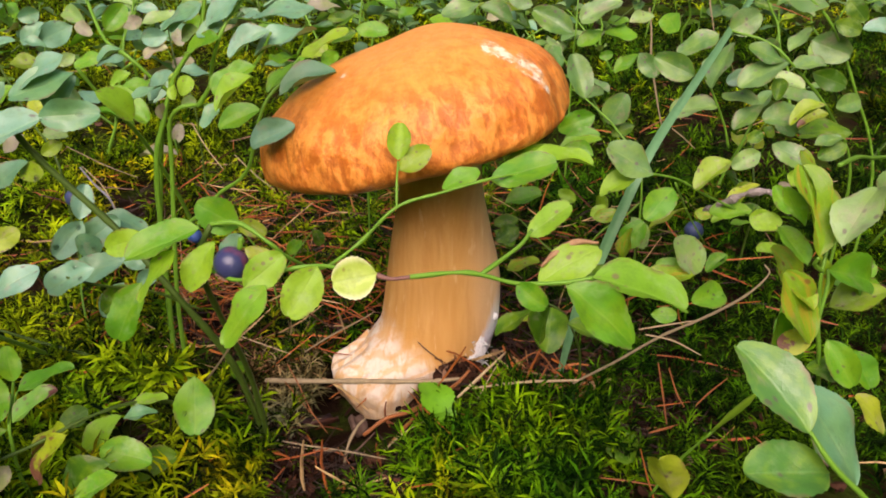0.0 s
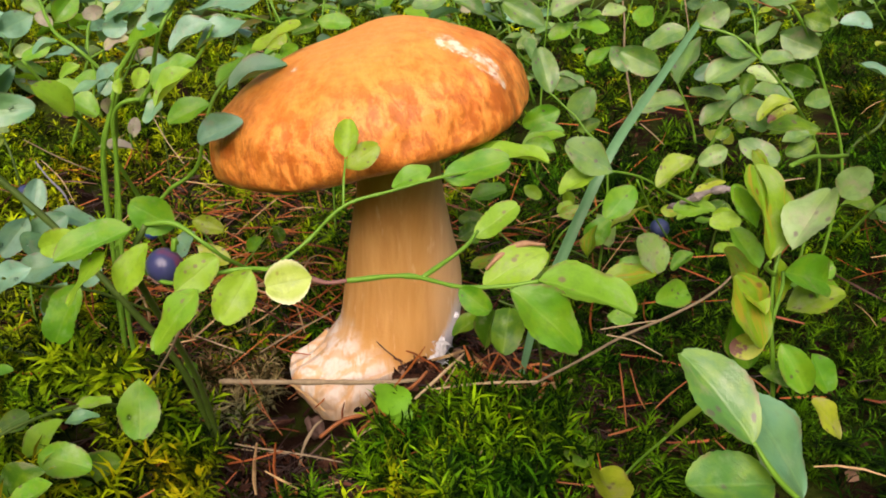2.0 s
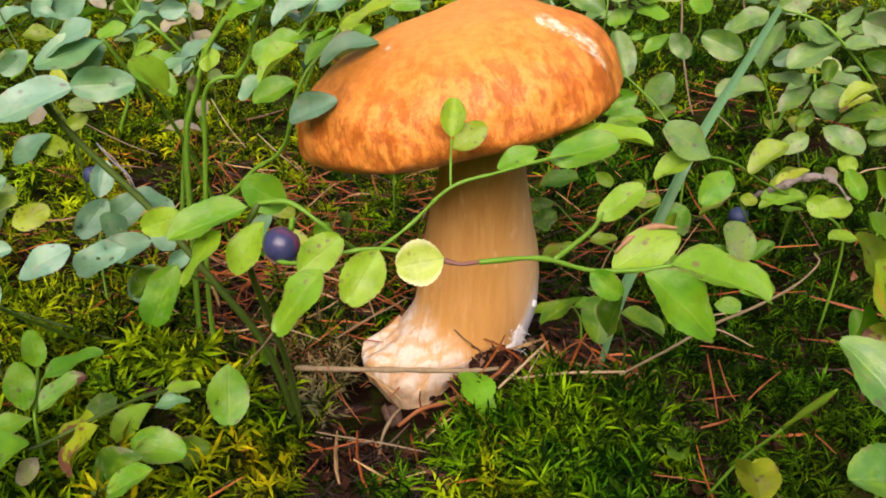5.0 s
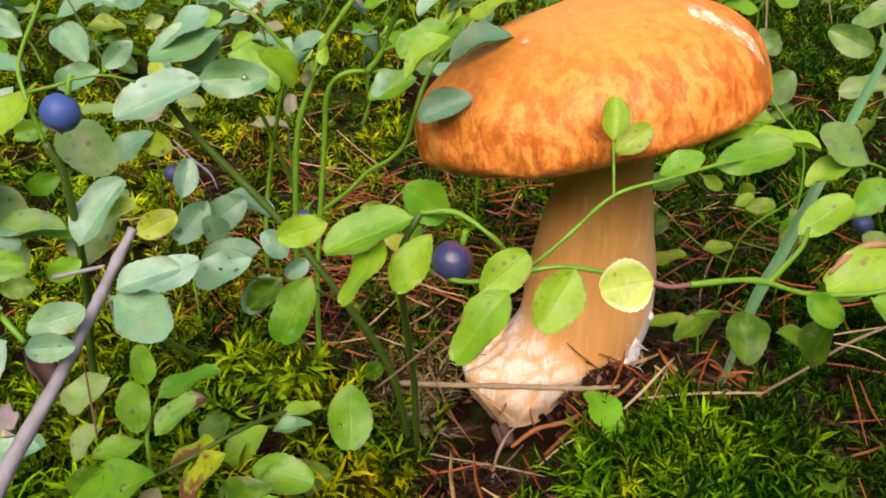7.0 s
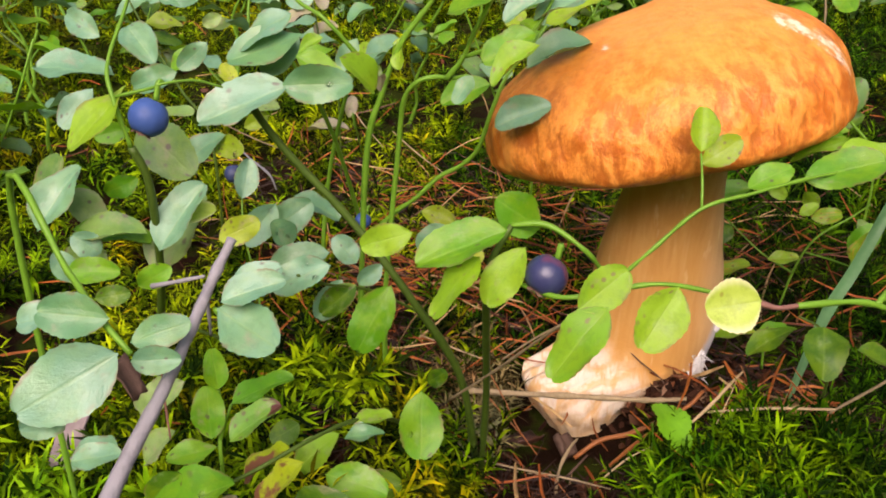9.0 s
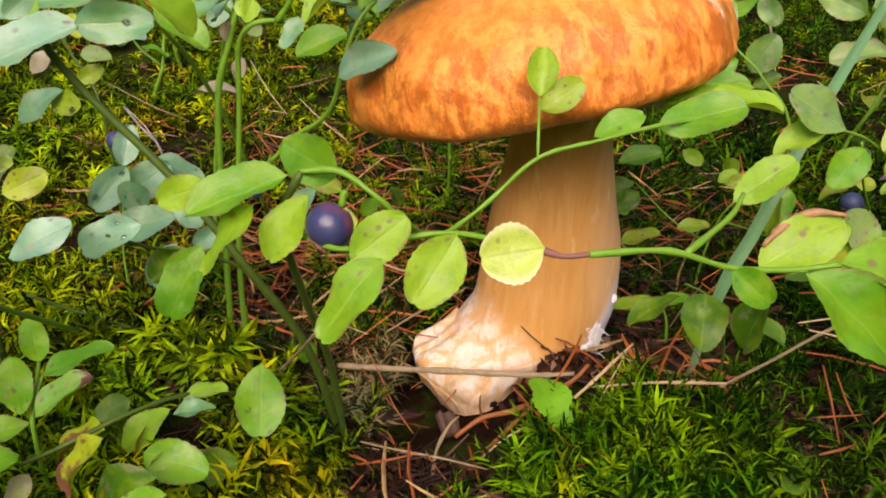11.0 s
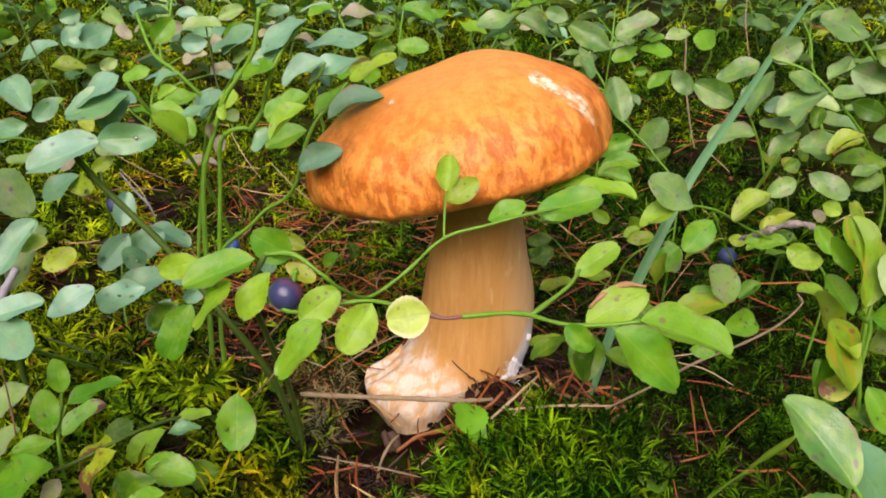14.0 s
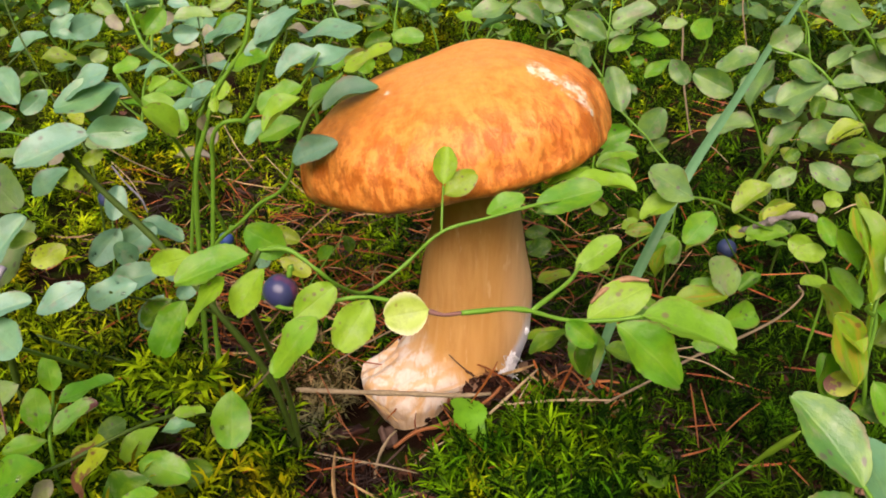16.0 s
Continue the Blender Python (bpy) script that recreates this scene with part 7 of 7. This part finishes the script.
tagged(stalk("twig", [(0.1395, 0.5006, 0.0941), (0.1388, 0.4957, 0.0829), (0.1402, 0.4916, 0.0732), (0.1423, 0.4863, 0.0607)], [0.00036, 0.00045, 0.00025], TWIG_BROWN, None, "pinkish brown dead stalk standing behind the leaves", 7, 6, 0.35), "", "twig", "")
tagged(stalk("twig", [(0.1761, 0.5073, 0.0801), (0.1871, 0.5062, 0.0763), (0.1981, 0.5049, 0.0720)], [0.00028, 0.00035, 0.00019], NEEDLE_RED, None, "rusty twig lying in the shade behind", 7, 6, 0.2), "", "twig", "")
tagged(stalk("twig", [(0.0801, 0.3572, 0.0468), (0.0857, 0.3588, 0.0497), (0.0907, 0.3600, 0.0519)], [0.00024, 0.00030, 0.00016], NEEDLE_RED, None, "rusty bent twig in the shaded litter", 7, 6, 0.2), "", "twig", "")
tagged(stalk("twig", [(0.0889, 0.3388, 0.0535), (0.0935, 0.3375, 0.0500), (0.0980, 0.3360, 0.0461)], [0.00020, 0.00025, 0.00014], TWIG_PALE, None, "straw-coloured twig under the spotted leaves", 7, 6, 0.2), "", "twig", "")
tagged(stalk("pine_needle", [(-0.1058, 0.3595, 0.0487), (-0.0965, 0.3462, 0.0419), (-0.0865, 0.3335, 0.0366)], [0.00018, 0.00022, 0.00012], TWIG_PALE, None, "pale pine needle in the moss behind the shrubs", 7, 6, 0.2), "", "needle", "pine needles")
tagged(stalk("pine_needle", [(-0.0848, 0.3455, 0.0390), (-0.0741, 0.3334, 0.0348), (-0.0639, 0.3218, 0.0322)], [0.00018, 0.00022, 0.00012], TWIG_PALE, None, "pale bent pine needle among the far moss", 7, 6, 0.2), "", "needle", "pine needles")
tagged(stalk("twig", [(-0.1577, 0.3531, 0.0399), (-0.1378, 0.3414, 0.0357), (-0.1201, 0.3306, 0.0338)], [0.00020, 0.00025, 0.00014], TWIG_BROWN, None, "thin brown twig slanting through the moss", 7, 6, 0.35), "", "twig", "")
tagged(stalk("twig", [(-0.1384, 0.3217, 0.0406), (-0.1286, 0.3101, 0.0379), (-0.1191, 0.2991, 0.0366), (-0.1164, 0.2973, 0.0319)], [0.00036, 0.00045, 0.00025], TWIG_GREY, None, "pale grey dead twig leaning in the moss", 7, 6, 0.5), "", "twig", "")
tagged(stalk("twig", [(-0.1600, 0.3690, 0.0263), (-0.1468, 0.3567, 0.0217), (-0.1363, 0.3436, 0.0153)], [0.00016, 0.00020, 0.00011], TWIG_PALE, None, "pale twig on the moss behind the mushroom", 7, 6, 0.2), "", "twig", "")
tagged(stalk("twig", [(0.1233, 0.2924, 0.0432), (0.1289, 0.2939, 0.0459), (0.1366, 0.2948, 0.0470)], [0.00018, 0.00022, 0.00012], TWIG_PALE, None, "dry pale stalk lying under the leaves", 7, 6, 0.2), "", "twig", "")
tagged(stalk("twig", [(-0.0129, 0.2240, -0.0155), (-0.0061, 0.2240, -0.0066), (-0.0016, 0.2240, -0.0010)], [0.00040, 0.00055, 0.00030], NEEDLE_RED, None, "rusty split needle bundle before the mushroom's foot", 7, 6, 0.3), "", "twig", "")
tagged(stalk("twig", [(-0.0525, 0.2150, -0.0050), (-0.0360, 0.2150, -0.0085), (-0.0230, 0.2150, -0.0105), (-0.0113, 0.2150, -0.0130)], [0.00022, 0.00030, 0.00020], TWIG_WORN, None, "thin grey-brown twig lying before the mushroom", 7, 6, 0.3), "", "twig", "")
dead = thing("dead_branch", (-0.0875, 0.1064, 0.0585), "smooth grey dead branch with short side twigs leaning among leaves", "branch")
stalk("limb", [(-0.0875, 0.1064, 0.0585), (-0.0864, 0.1164, 0.0636), (-0.0843, 0.1267, 0.0692), (-0.0831, 0.1353, 0.0738), (-0.0819, 0.1417, 0.0781), (-0.0803, 0.1458, 0.0821)], [0.00115, 0.00069], DEADWOOD, dead, "", 9, 6, 0.3)
stalk("side_twig", [(-0.0917, 0.1432, 0.0752), (-0.0870, 0.1420, 0.0769), (-0.0832, 0.1416, 0.0781)], [0.00040, 0.00024], DEADWOOD, dead, "", 9, 6, 0.3)
stalk("side_twig", [(-0.0831, 0.1412, 0.0770), (-0.0832, 0.1417, 0.0732), (-0.0835, 0.1426, 0.0680)], [0.00035, 0.00021], DEADWOOD, dead, "", 9, 6, 0.3)
tagged(stalk("dead_twig", [(-0.1082, 0.1785, 0.0210), (-0.1089, 0.1797, 0.0285), (-0.1082, 0.1783, 0.0401)], [0.00020, 0.00025, 0.00014], STEM_RED, None, "thin reddish stalk rising among low leaves", 7, 6, 0.2), "", "twig", "")
tagged(stalk("pine_needle", [(-0.0895, 0.2131, -0.0018), (-0.0843, 0.2161, -0.0006), (-0.0794, 0.2208, -0.0004)], [0.00024, 0.00030, 0.00016], NEEDLE_RED, None, "rusty pine needle among low leaves", 7, 6, 0.2), "", "needle", "pine needles")

# ---- grass ----
def grass_blade(points, width, label):
    """A long blade, channelled along the middle and twisting a little."""
    line = spline(points, 8)
    bm, rows, n = bmesh.new(), [], len(line)
    for i, q in enumerate(line):
        t = i / (n - 1)
        way = (line[min(i + 1, n - 1)] - line[max(i - 1, 0)]).normalized()
        side = way.cross(Vector((0.15 * math.sin(3 * t), -0.9, 0.45))).normalized()
        face = side.cross(way)
        w = width * (0.5 + 0.5 * min(t * 6, 1)) * (1 - t ** 3 * 0.7)
        rows.append([bm.verts.new(q + side * w * k / 2 + face * w * 0.18 * abs(k)) for k in (-1, -0.4, 0, 0.4, 1)])
    for a, b in zip(rows, rows[1:]):
        for k in range(4):
            bm.faces.new((a[k], a[k + 1], b[k + 1], b[k]))
    return tagged(part("grass_blade", bm, GRASS, None, label), "", "grass")


grass_blade([(0.0400, 0.2490, -0.006), (0.0450, 0.2495, 0.0210), (0.0505, 0.2515, 0.0345), (0.0560, 0.2545, 0.0480), (0.0660, 0.2635, 0.0668), (0.0855, 0.2930, 0.0832), (0.1150, 0.3450, 0.1020), (0.1290, 0.3700, 0.1090)],
            0.0034, "single bluish green grass blade leaning beside the mushroom")


# ---- loose scraps, seedling leaves and the down at the foot ----
def scrap(name, at, long, wide, thick, turn, material, label, category, salt):
    """A ragged, curved flake with some thickness."""
    bm, top, low, n = bmesh.new(), [], [], 7
    m = Euler([radians(a) for a in turn]).to_matrix()
    for i in range(n):
        t = i / (n - 1) - 0.5
        for side, ring in ((1, top), (-1, low)):
            row = []
            for k in range(5):
                v = k / 4 - 0.5
                rag = 1 + 0.35 * noise.noise(Vector((t * 5, v * 5, salt)))
                p = Vector((v * wide * rag * (1 - 0.5 * abs(t)), t * long * rag, wide * 0.9 * v * v + side * thick / 2 + 0.1 * wide * noise.noise(Vector((t * 9, v * 9, salt + 4)))))
                row.append(bm.verts.new(Vector(at) + m @ p))
            ring.append(row)
    for ring, flip in ((top, 1), (low, -1)):
        for i in range(n - 1):
            for k in range(4):
                bm.faces.new((ring[i][k], ring[i][k + 1], ring[i + 1][k + 1], ring[i + 1][k])[::flip])
    edge = [(i, 0) for i in range(n)] + [(n - 1, k) for k in range(1, 5)] + [(i, 4) for i in range(n - 2, -1, -1)] + [(0, k) for k in range(3, 0, -1)]
    for (i, k), (j, l) in zip(edge, edge[1:] + edge[:1]):
        bm.faces.new((top[i][k], top[j][l], low[j][l], low[i][k]))
    bmesh.ops.recalc_face_normals(bm, faces=bm.faces)
    return tagged(part(name, bm, material, None, label), "", category)


scrap("bark_piece", (-0.1396, 0.1957, 0.0060), 0.014, 0.007, 0.0010, (55, 10, -10), BARK, "pinkish grey curled piece of pine bark standing in moss", "bark", 1)
scrap("bark_piece", (-0.0418, 0.2234, -0.0301), 0.009, 0.006, 0.0008, (20, 10, 70), BARK, "small pale flake of pine bark on the soil", "bark", 2)
scrap("bark_piece", (0.0401, 0.1965, -0.0089), 0.008, 0.007, 0.0008, (40, -20, 20), BARK, "small pinkish flake of pine bark in the moss", "bark", 3)
scrap("cone_scale", (-0.0227, 0.2316, -0.0132), 0.006, 0.005, 0.0024, (30, 20, 40), TWIG_DARK, "dark brown knobbly cone scale at the mushroom's foot", "cone scale", 4)
scrap("dead_leaf", (-0.0330, 0.2290, -0.0110), 0.012, 0.008, 0.0005, (15, 20, 140), WET_LEAF, "dark rotting leaf on the soil before the mushroom", "leaf", 8)
scrap("dead_leaf", (-0.1051, 0.1575, 0.0496), 0.008, 0.005, 0.0004, (35, 15, 60), TWIG_DARK, "shrivelled dark brown leaf among low bilberry leaves", "leaf", 5)


def toothed_leaf(parent, at, size, turn, material):
    """A broad rounded leaf with a toothed rim and a notch at its base."""
    bm, n = bmesh.new(), 44
    m = Euler([radians(a) for a in turn]).to_matrix()
    rim, mid = [], []
    for k in range(n):
        a = 2 * math.pi * k / n
        r = size * (0.5 - 0.10 * math.exp(-((a - math.pi) / 0.35) ** 2) + (0.028 if k % 2 else -0.012))
        for ring, f in ((rim, 1.0), (mid, 0.5)):
            p = Vector((math.cos(a) * r * f, math.sin(a) * r * 0.86 * f, size * 0.10 * f * f * math.cos(2 * a)))
            ring.append(bm.verts.new(Vector(at) + m @ p))
    hub = bm.verts.new(Vector(at))
    for k in range(n):
        j = (k + 1) % n
        bm.faces.new((hub, mid[k], mid[j]))
        bm.faces.new((mid[k], rim[k], rim[j], mid[j]))
    return part("leaf", bm, material, parent)


SEEDLING = plain("seedling_leaf", (0.075, 0.26, 0.007), (0.15, 0.39, 0.014), 0.42, 500.0)
toothed_leaf(seedling, (0.0018, 0.2200, 0.0057), 0.0118, (30, 16, 25), SEEDLING)
toothed_leaf(seedling, (0.0048, 0.2178, 0.0004), 0.0070, (50, -8, 40), SEEDLING)


def down(at, size, salt):
    """Loose white threads, clumped at the foot of the stem."""
    bm = bmesh.new()
    bmesh.ops.create_icosphere(bm, subdivisions=4, radius=1.0)
    for v in bm.verts:
        n = v.co.copy()
        v.co = Vector(at) + Vector((n.x * size[0], n.y * size[1], n.z * size[2])) * (1 + 0.22 * noise.noise(n * 2.5 + Vector((salt, 0, 0))) + 0.30 * noise.noise(n * 9 + Vector((salt, 3, 0))))
    return part("mycelium", bm, MYCELIUM, shroom, "white downy growth at the foot of the stem")


down((0.0138, 0.2530, 0.0030), (0.0028, 0.0018, 0.0060), 1)
down((0.0112, 0.2518, -0.0008), (0.0030, 0.0018, 0.0028), 2)
down((0.0194, 0.2575, 0.0121), (0.0012, 0.001, 0.0014), 5)
luck = random.Random(8)
bm = bmesh.new()
for _ in range(60):
    foot = Vector((luck.uniform(0.009, 0.0165), luck.uniform(0.2500, 0.2525), luck.uniform(-0.003, 0.007)))
    way = Vector((luck.gauss(0.3, 0.6), luck.gauss(-0.3, 0.4), luck.gauss(-0.5, 0.5))) * 0.002
    tube(bm, [foot, foot + way * 0.5 + Vector((0, 0, 0.0004)), foot + way], [0.00016, 0.00006], 4, 2)
part("mycelium_threads", bm, MYCELIUM, shroom, "fine white threads at the foot of the stem")


# ---- water drops on some of the leaves ----
luck = random.Random(5)
for blade, count in WET:
    for _ in range(count):
        spot = blade.data.vertices[5 * luck.randrange(7, 20) + luck.choice((1, 2, 3))]
        up = (blade.matrix_basis.to_3x3() @ spot.normal).normalized()
        up = up if up.z > 0 else -up
        r = luck.uniform(0.0004, 0.0008)
        bm = bmesh.new()
        bmesh.ops.create_uvsphere(bm, u_segments=14, v_segments=9, radius=r)
        turn = up.to_track_quat("Z", "Y").to_matrix()
        for v in bm.verts:
            v.co.z *= 0.62
            v.co = turn @ v.co + blade.matrix_basis @ spot.co + up * r * 0.45
        tagged(part("water_drop", bm, WATER, None, "clear round water drop lying on a bilberry leaf"), "", "water drop", "water drops on leaves")


# ---- more bilberry shrubs, farther back ----
def spot_behind(rng):
    y = 0.36 + 1.5 * rng.random() ** 1.3
    half = 0.12 + 0.55 * y
    return rng.uniform(-half, half), y


def spot_clearing(rng):
    """Anywhere in the clearing but in the part that the shrubs above already fill."""
    while True:
        a, r = rng.uniform(0, 6.283), 0.35 + 2.4 * rng.random() ** 0.7
        x, y = r * math.cos(a), 0.1 + r * math.sin(a)
        if not (y > 0.0 and abs(x) < 0.16 + 0.58 * y and y < 1.86):
            return x, y


def back_shrub(rng, x, y, kinds, label):
    """A bilberry shrub with an angular stem, a few side branches and leaves by turns along them."""
    foot = Vector((x, y, ground_z(x, y)))
    bush = thing("bilberry_shrub", foot, label, "shrub", "bilberry shrubs")
    tall = rng.uniform(0.065, 0.115)
    lean = Vector((rng.normal(0, 0.30), rng.normal(-0.05, 0.25), 1.0))

    def shoot(name, start, way, long, thick):
        steps = max(int(long / 0.014), 2)
        line = [start]
        side = way.cross(Vector((0, 0, 1))).normalized() if abs(way.normalized().z) < 0.97 else Vector((1, 0, 0))
        for k in range(steps):
            zig = side * (0.28 if k % 2 else -0.28) * rng.uniform(0.5, 1.2)
            line.append(line[-1] + (way.normalized() + zig + Vector((0, 0, -0.05 * k))).normalized() * long / steps)
        stalk(name, line, [thick, thick * 0.55], STEM if rng.random() < 0.75 else STEM_DARK, bush, "", 6, 3, 0.2)
        return line

    def leaves(line, first):
        n = len(line)
        turn = rng.uniform(0, 6.28)
        for k in range(first, n):
            for _ in range(2 if k == n - 1 else 1):
                turn += 2.6 + rng.normal(0, 0.4)
                way = Vector((math.cos(turn), math.sin(turn), rng.normal(0.15, 0.30)))
                size = rng.uniform(0.014, 0.0215)
                leaf(bush, line[k], line[k] + way.normalized() * size, size * rng.uniform(0.48, 0.64), rng.normal(0, 26), kinds[rng.integers(len(kinds))], int(rng.integers(len(SHAPES))))

    main = shoot("stem", foot, lean, tall, 0.0011)
    leaves(main, max(len(main) - 4, 1))
    for k in range(2, len(main) - 1):
        if rng.random() < (0.7 if x < 0.02 else 0.55):
            a = rng.uniform(0, 6.28)
            leaves(shoot("branch", main[k], Vector((math.cos(a), math.sin(a), rng.uniform(0.3, 0.9))), rng.uniform(0.025, 0.05), 0.00075), 1)
    return bush


def plant_back_shrubs():
    rng, spots = np.random.default_rng(23), []
    while len(spots) < 36:
        y = 0.39 + 0.42 * rng.random()
        x = rng.uniform(-0.10 - 0.5 * y, 0.10 + 0.5 * y)
        if any((x - a) ** 2 + (y - b) ** 2 < 0.056 ** 2 for a, b in spots) or (y < 0.48 and -0.14 < x < 0.04) or (y < 0.46 and x > 0.04 and rng.random() < 0.5):
            continue
        spots.append((x, y))
        if x < 0.02:
            back_shrub(rng, x, y, "bgbgqplg", "branching bilberry shrub with bluish green leaves in the moss behind")
        else:
            back_shrub(rng, x, y, "hhqhbhsq", "branching bilberry shrub with greyish spotted leaves in the shade behind")


plant_back_shrubs()


def far_blades(rng, count, spot, rows, leaf_label, stem_label):
    """Sprays of leaves on short shoots, as one mesh."""
    grids = [leaf_grid(*shape, rows=rows) for shape in SHAPES]
    uvs, faces = grids[0][1:]
    grids = [np.array(g[0]) for g in grids]
    verts, polys, slots, bm_rows = [], [], [], []
    for _ in range(count):
        x, y = spot(rng)
        if patch(x, y, 21, 13) < (0.42 if y < 0.8 else -0.12) + (0.16 if x > 0.06 else 0):
            continue
        z = ground_z(x, y)
        h = rng.uniform(0.03, 0.11)
        lean = Vector((rng.normal(0, 0.4), rng.normal(0, 0.4), 1)).normalized()
        for k in range(rng.integers(4, 9)):
            at = Vector((x, y, z)) + lean * h * (0.4 + 0.6 * k / 8)
            a = 2.4 * k + rng.normal(0, 0.4)
            way = Vector((math.cos(a), math.sin(a), rng.normal(0.15, 0.35))).normalized()
            size = rng.uniform(0.015, 0.024)
            m = np.array(leaf_frame(at, at + way * size, size * rng.uniform(0.55, 0.72), rng.normal(0, 25)))
            polys += [[v + len(verts) for v in f] for f in faces]
            # to the right only the two darker tones, which hold shade in their colour
            slots += [int(rng.integers(4)) if x < 0.02 else (2, 2, 3, 3)[rng.integers(4)]] * len(faces)
            verts += list(grids[rng.integers(len(grids))] @ m[:3, :3].T + m[:3, 3])
        bm_rows.append(((x, y, z), lean, h))
    mesh = bpy.data.meshes.new("bilberry_leaves")
    mesh.from_pydata([tuple(v) for v in verts], [], polys)
    layer = mesh.uv_layers.new(name="UVMap")
    one = np.array([uvs[v] for f in faces for v in f])
    layer.data.foreach_set("uv", np.tile(one, (len(polys) // len(faces), 1)).ravel())
    for material in LEAF_FAR:
        mesh.materials.append(material)
    mesh.polygons.foreach_set("material_index", np.array(slots, np.int32))
    mesh.shade_smooth()
    bm = bmesh.new()
    for foot, lean, h in bm_rows:
        foot = Vector(foot)
        tube(bm, [foot, foot + lean * h * 0.5 + Vector((0.004 * math.sin(90 * h), 0, 0)), foot + lean * h], [0.0008, 0.0005], 4, 2)
    tagged(part("bilberry_stems", bm, STEM, None, stem_label), "", "shrubs", "", "stuff")
    return tagged(link("bilberry_leaves", mesh, None), leaf_label, "shrubs", "", "stuff")


LEAF_FAR = [
    # bluish base here too includes sky sheen as colour
    leaf_material("leaf_far_bluish_sheen", (0.12, 0.32, 0.15), (0.21, 0.43, 0.26), spotty=0.2, rough=0.30, spec=0.7, joined=True),
    leaf_material("leaf_far_green", (0.060, 0.22, 0.020), (0.13, 0.34, 0.04), rough=0.34, spec=0.6, joined=True),
    # greyish far leaf, toned down in colour for the shade behind
    leaf_material("leaf_far_greyish_shaded", (0.050, 0.165, 0.035), (0.110, 0.255, 0.085), (0.13, 0.08, 0.10), 0.7, spec=0.7, mauve=0.2, warm=0.2, joined=True),
    # far counterpart of the darkened green leaf, shade included in its colour
    leaf_material("leaf_far_shaded", (0.035, 0.13, 0.010), (0.07, 0.19, 0.02), rough=0.42, joined=True),
]
far_blades(np.random.default_rng(11), 1150, spot_behind, 5, "dense low bilberry leaves farther off in the forest", "thin green bilberry stems farther off in the forest")
far_blades(np.random.default_rng(12), 3000, spot_clearing, 3, "low bilberry leaves covering the rest of the clearing", "thin green bilberry stems over the rest of the clearing")
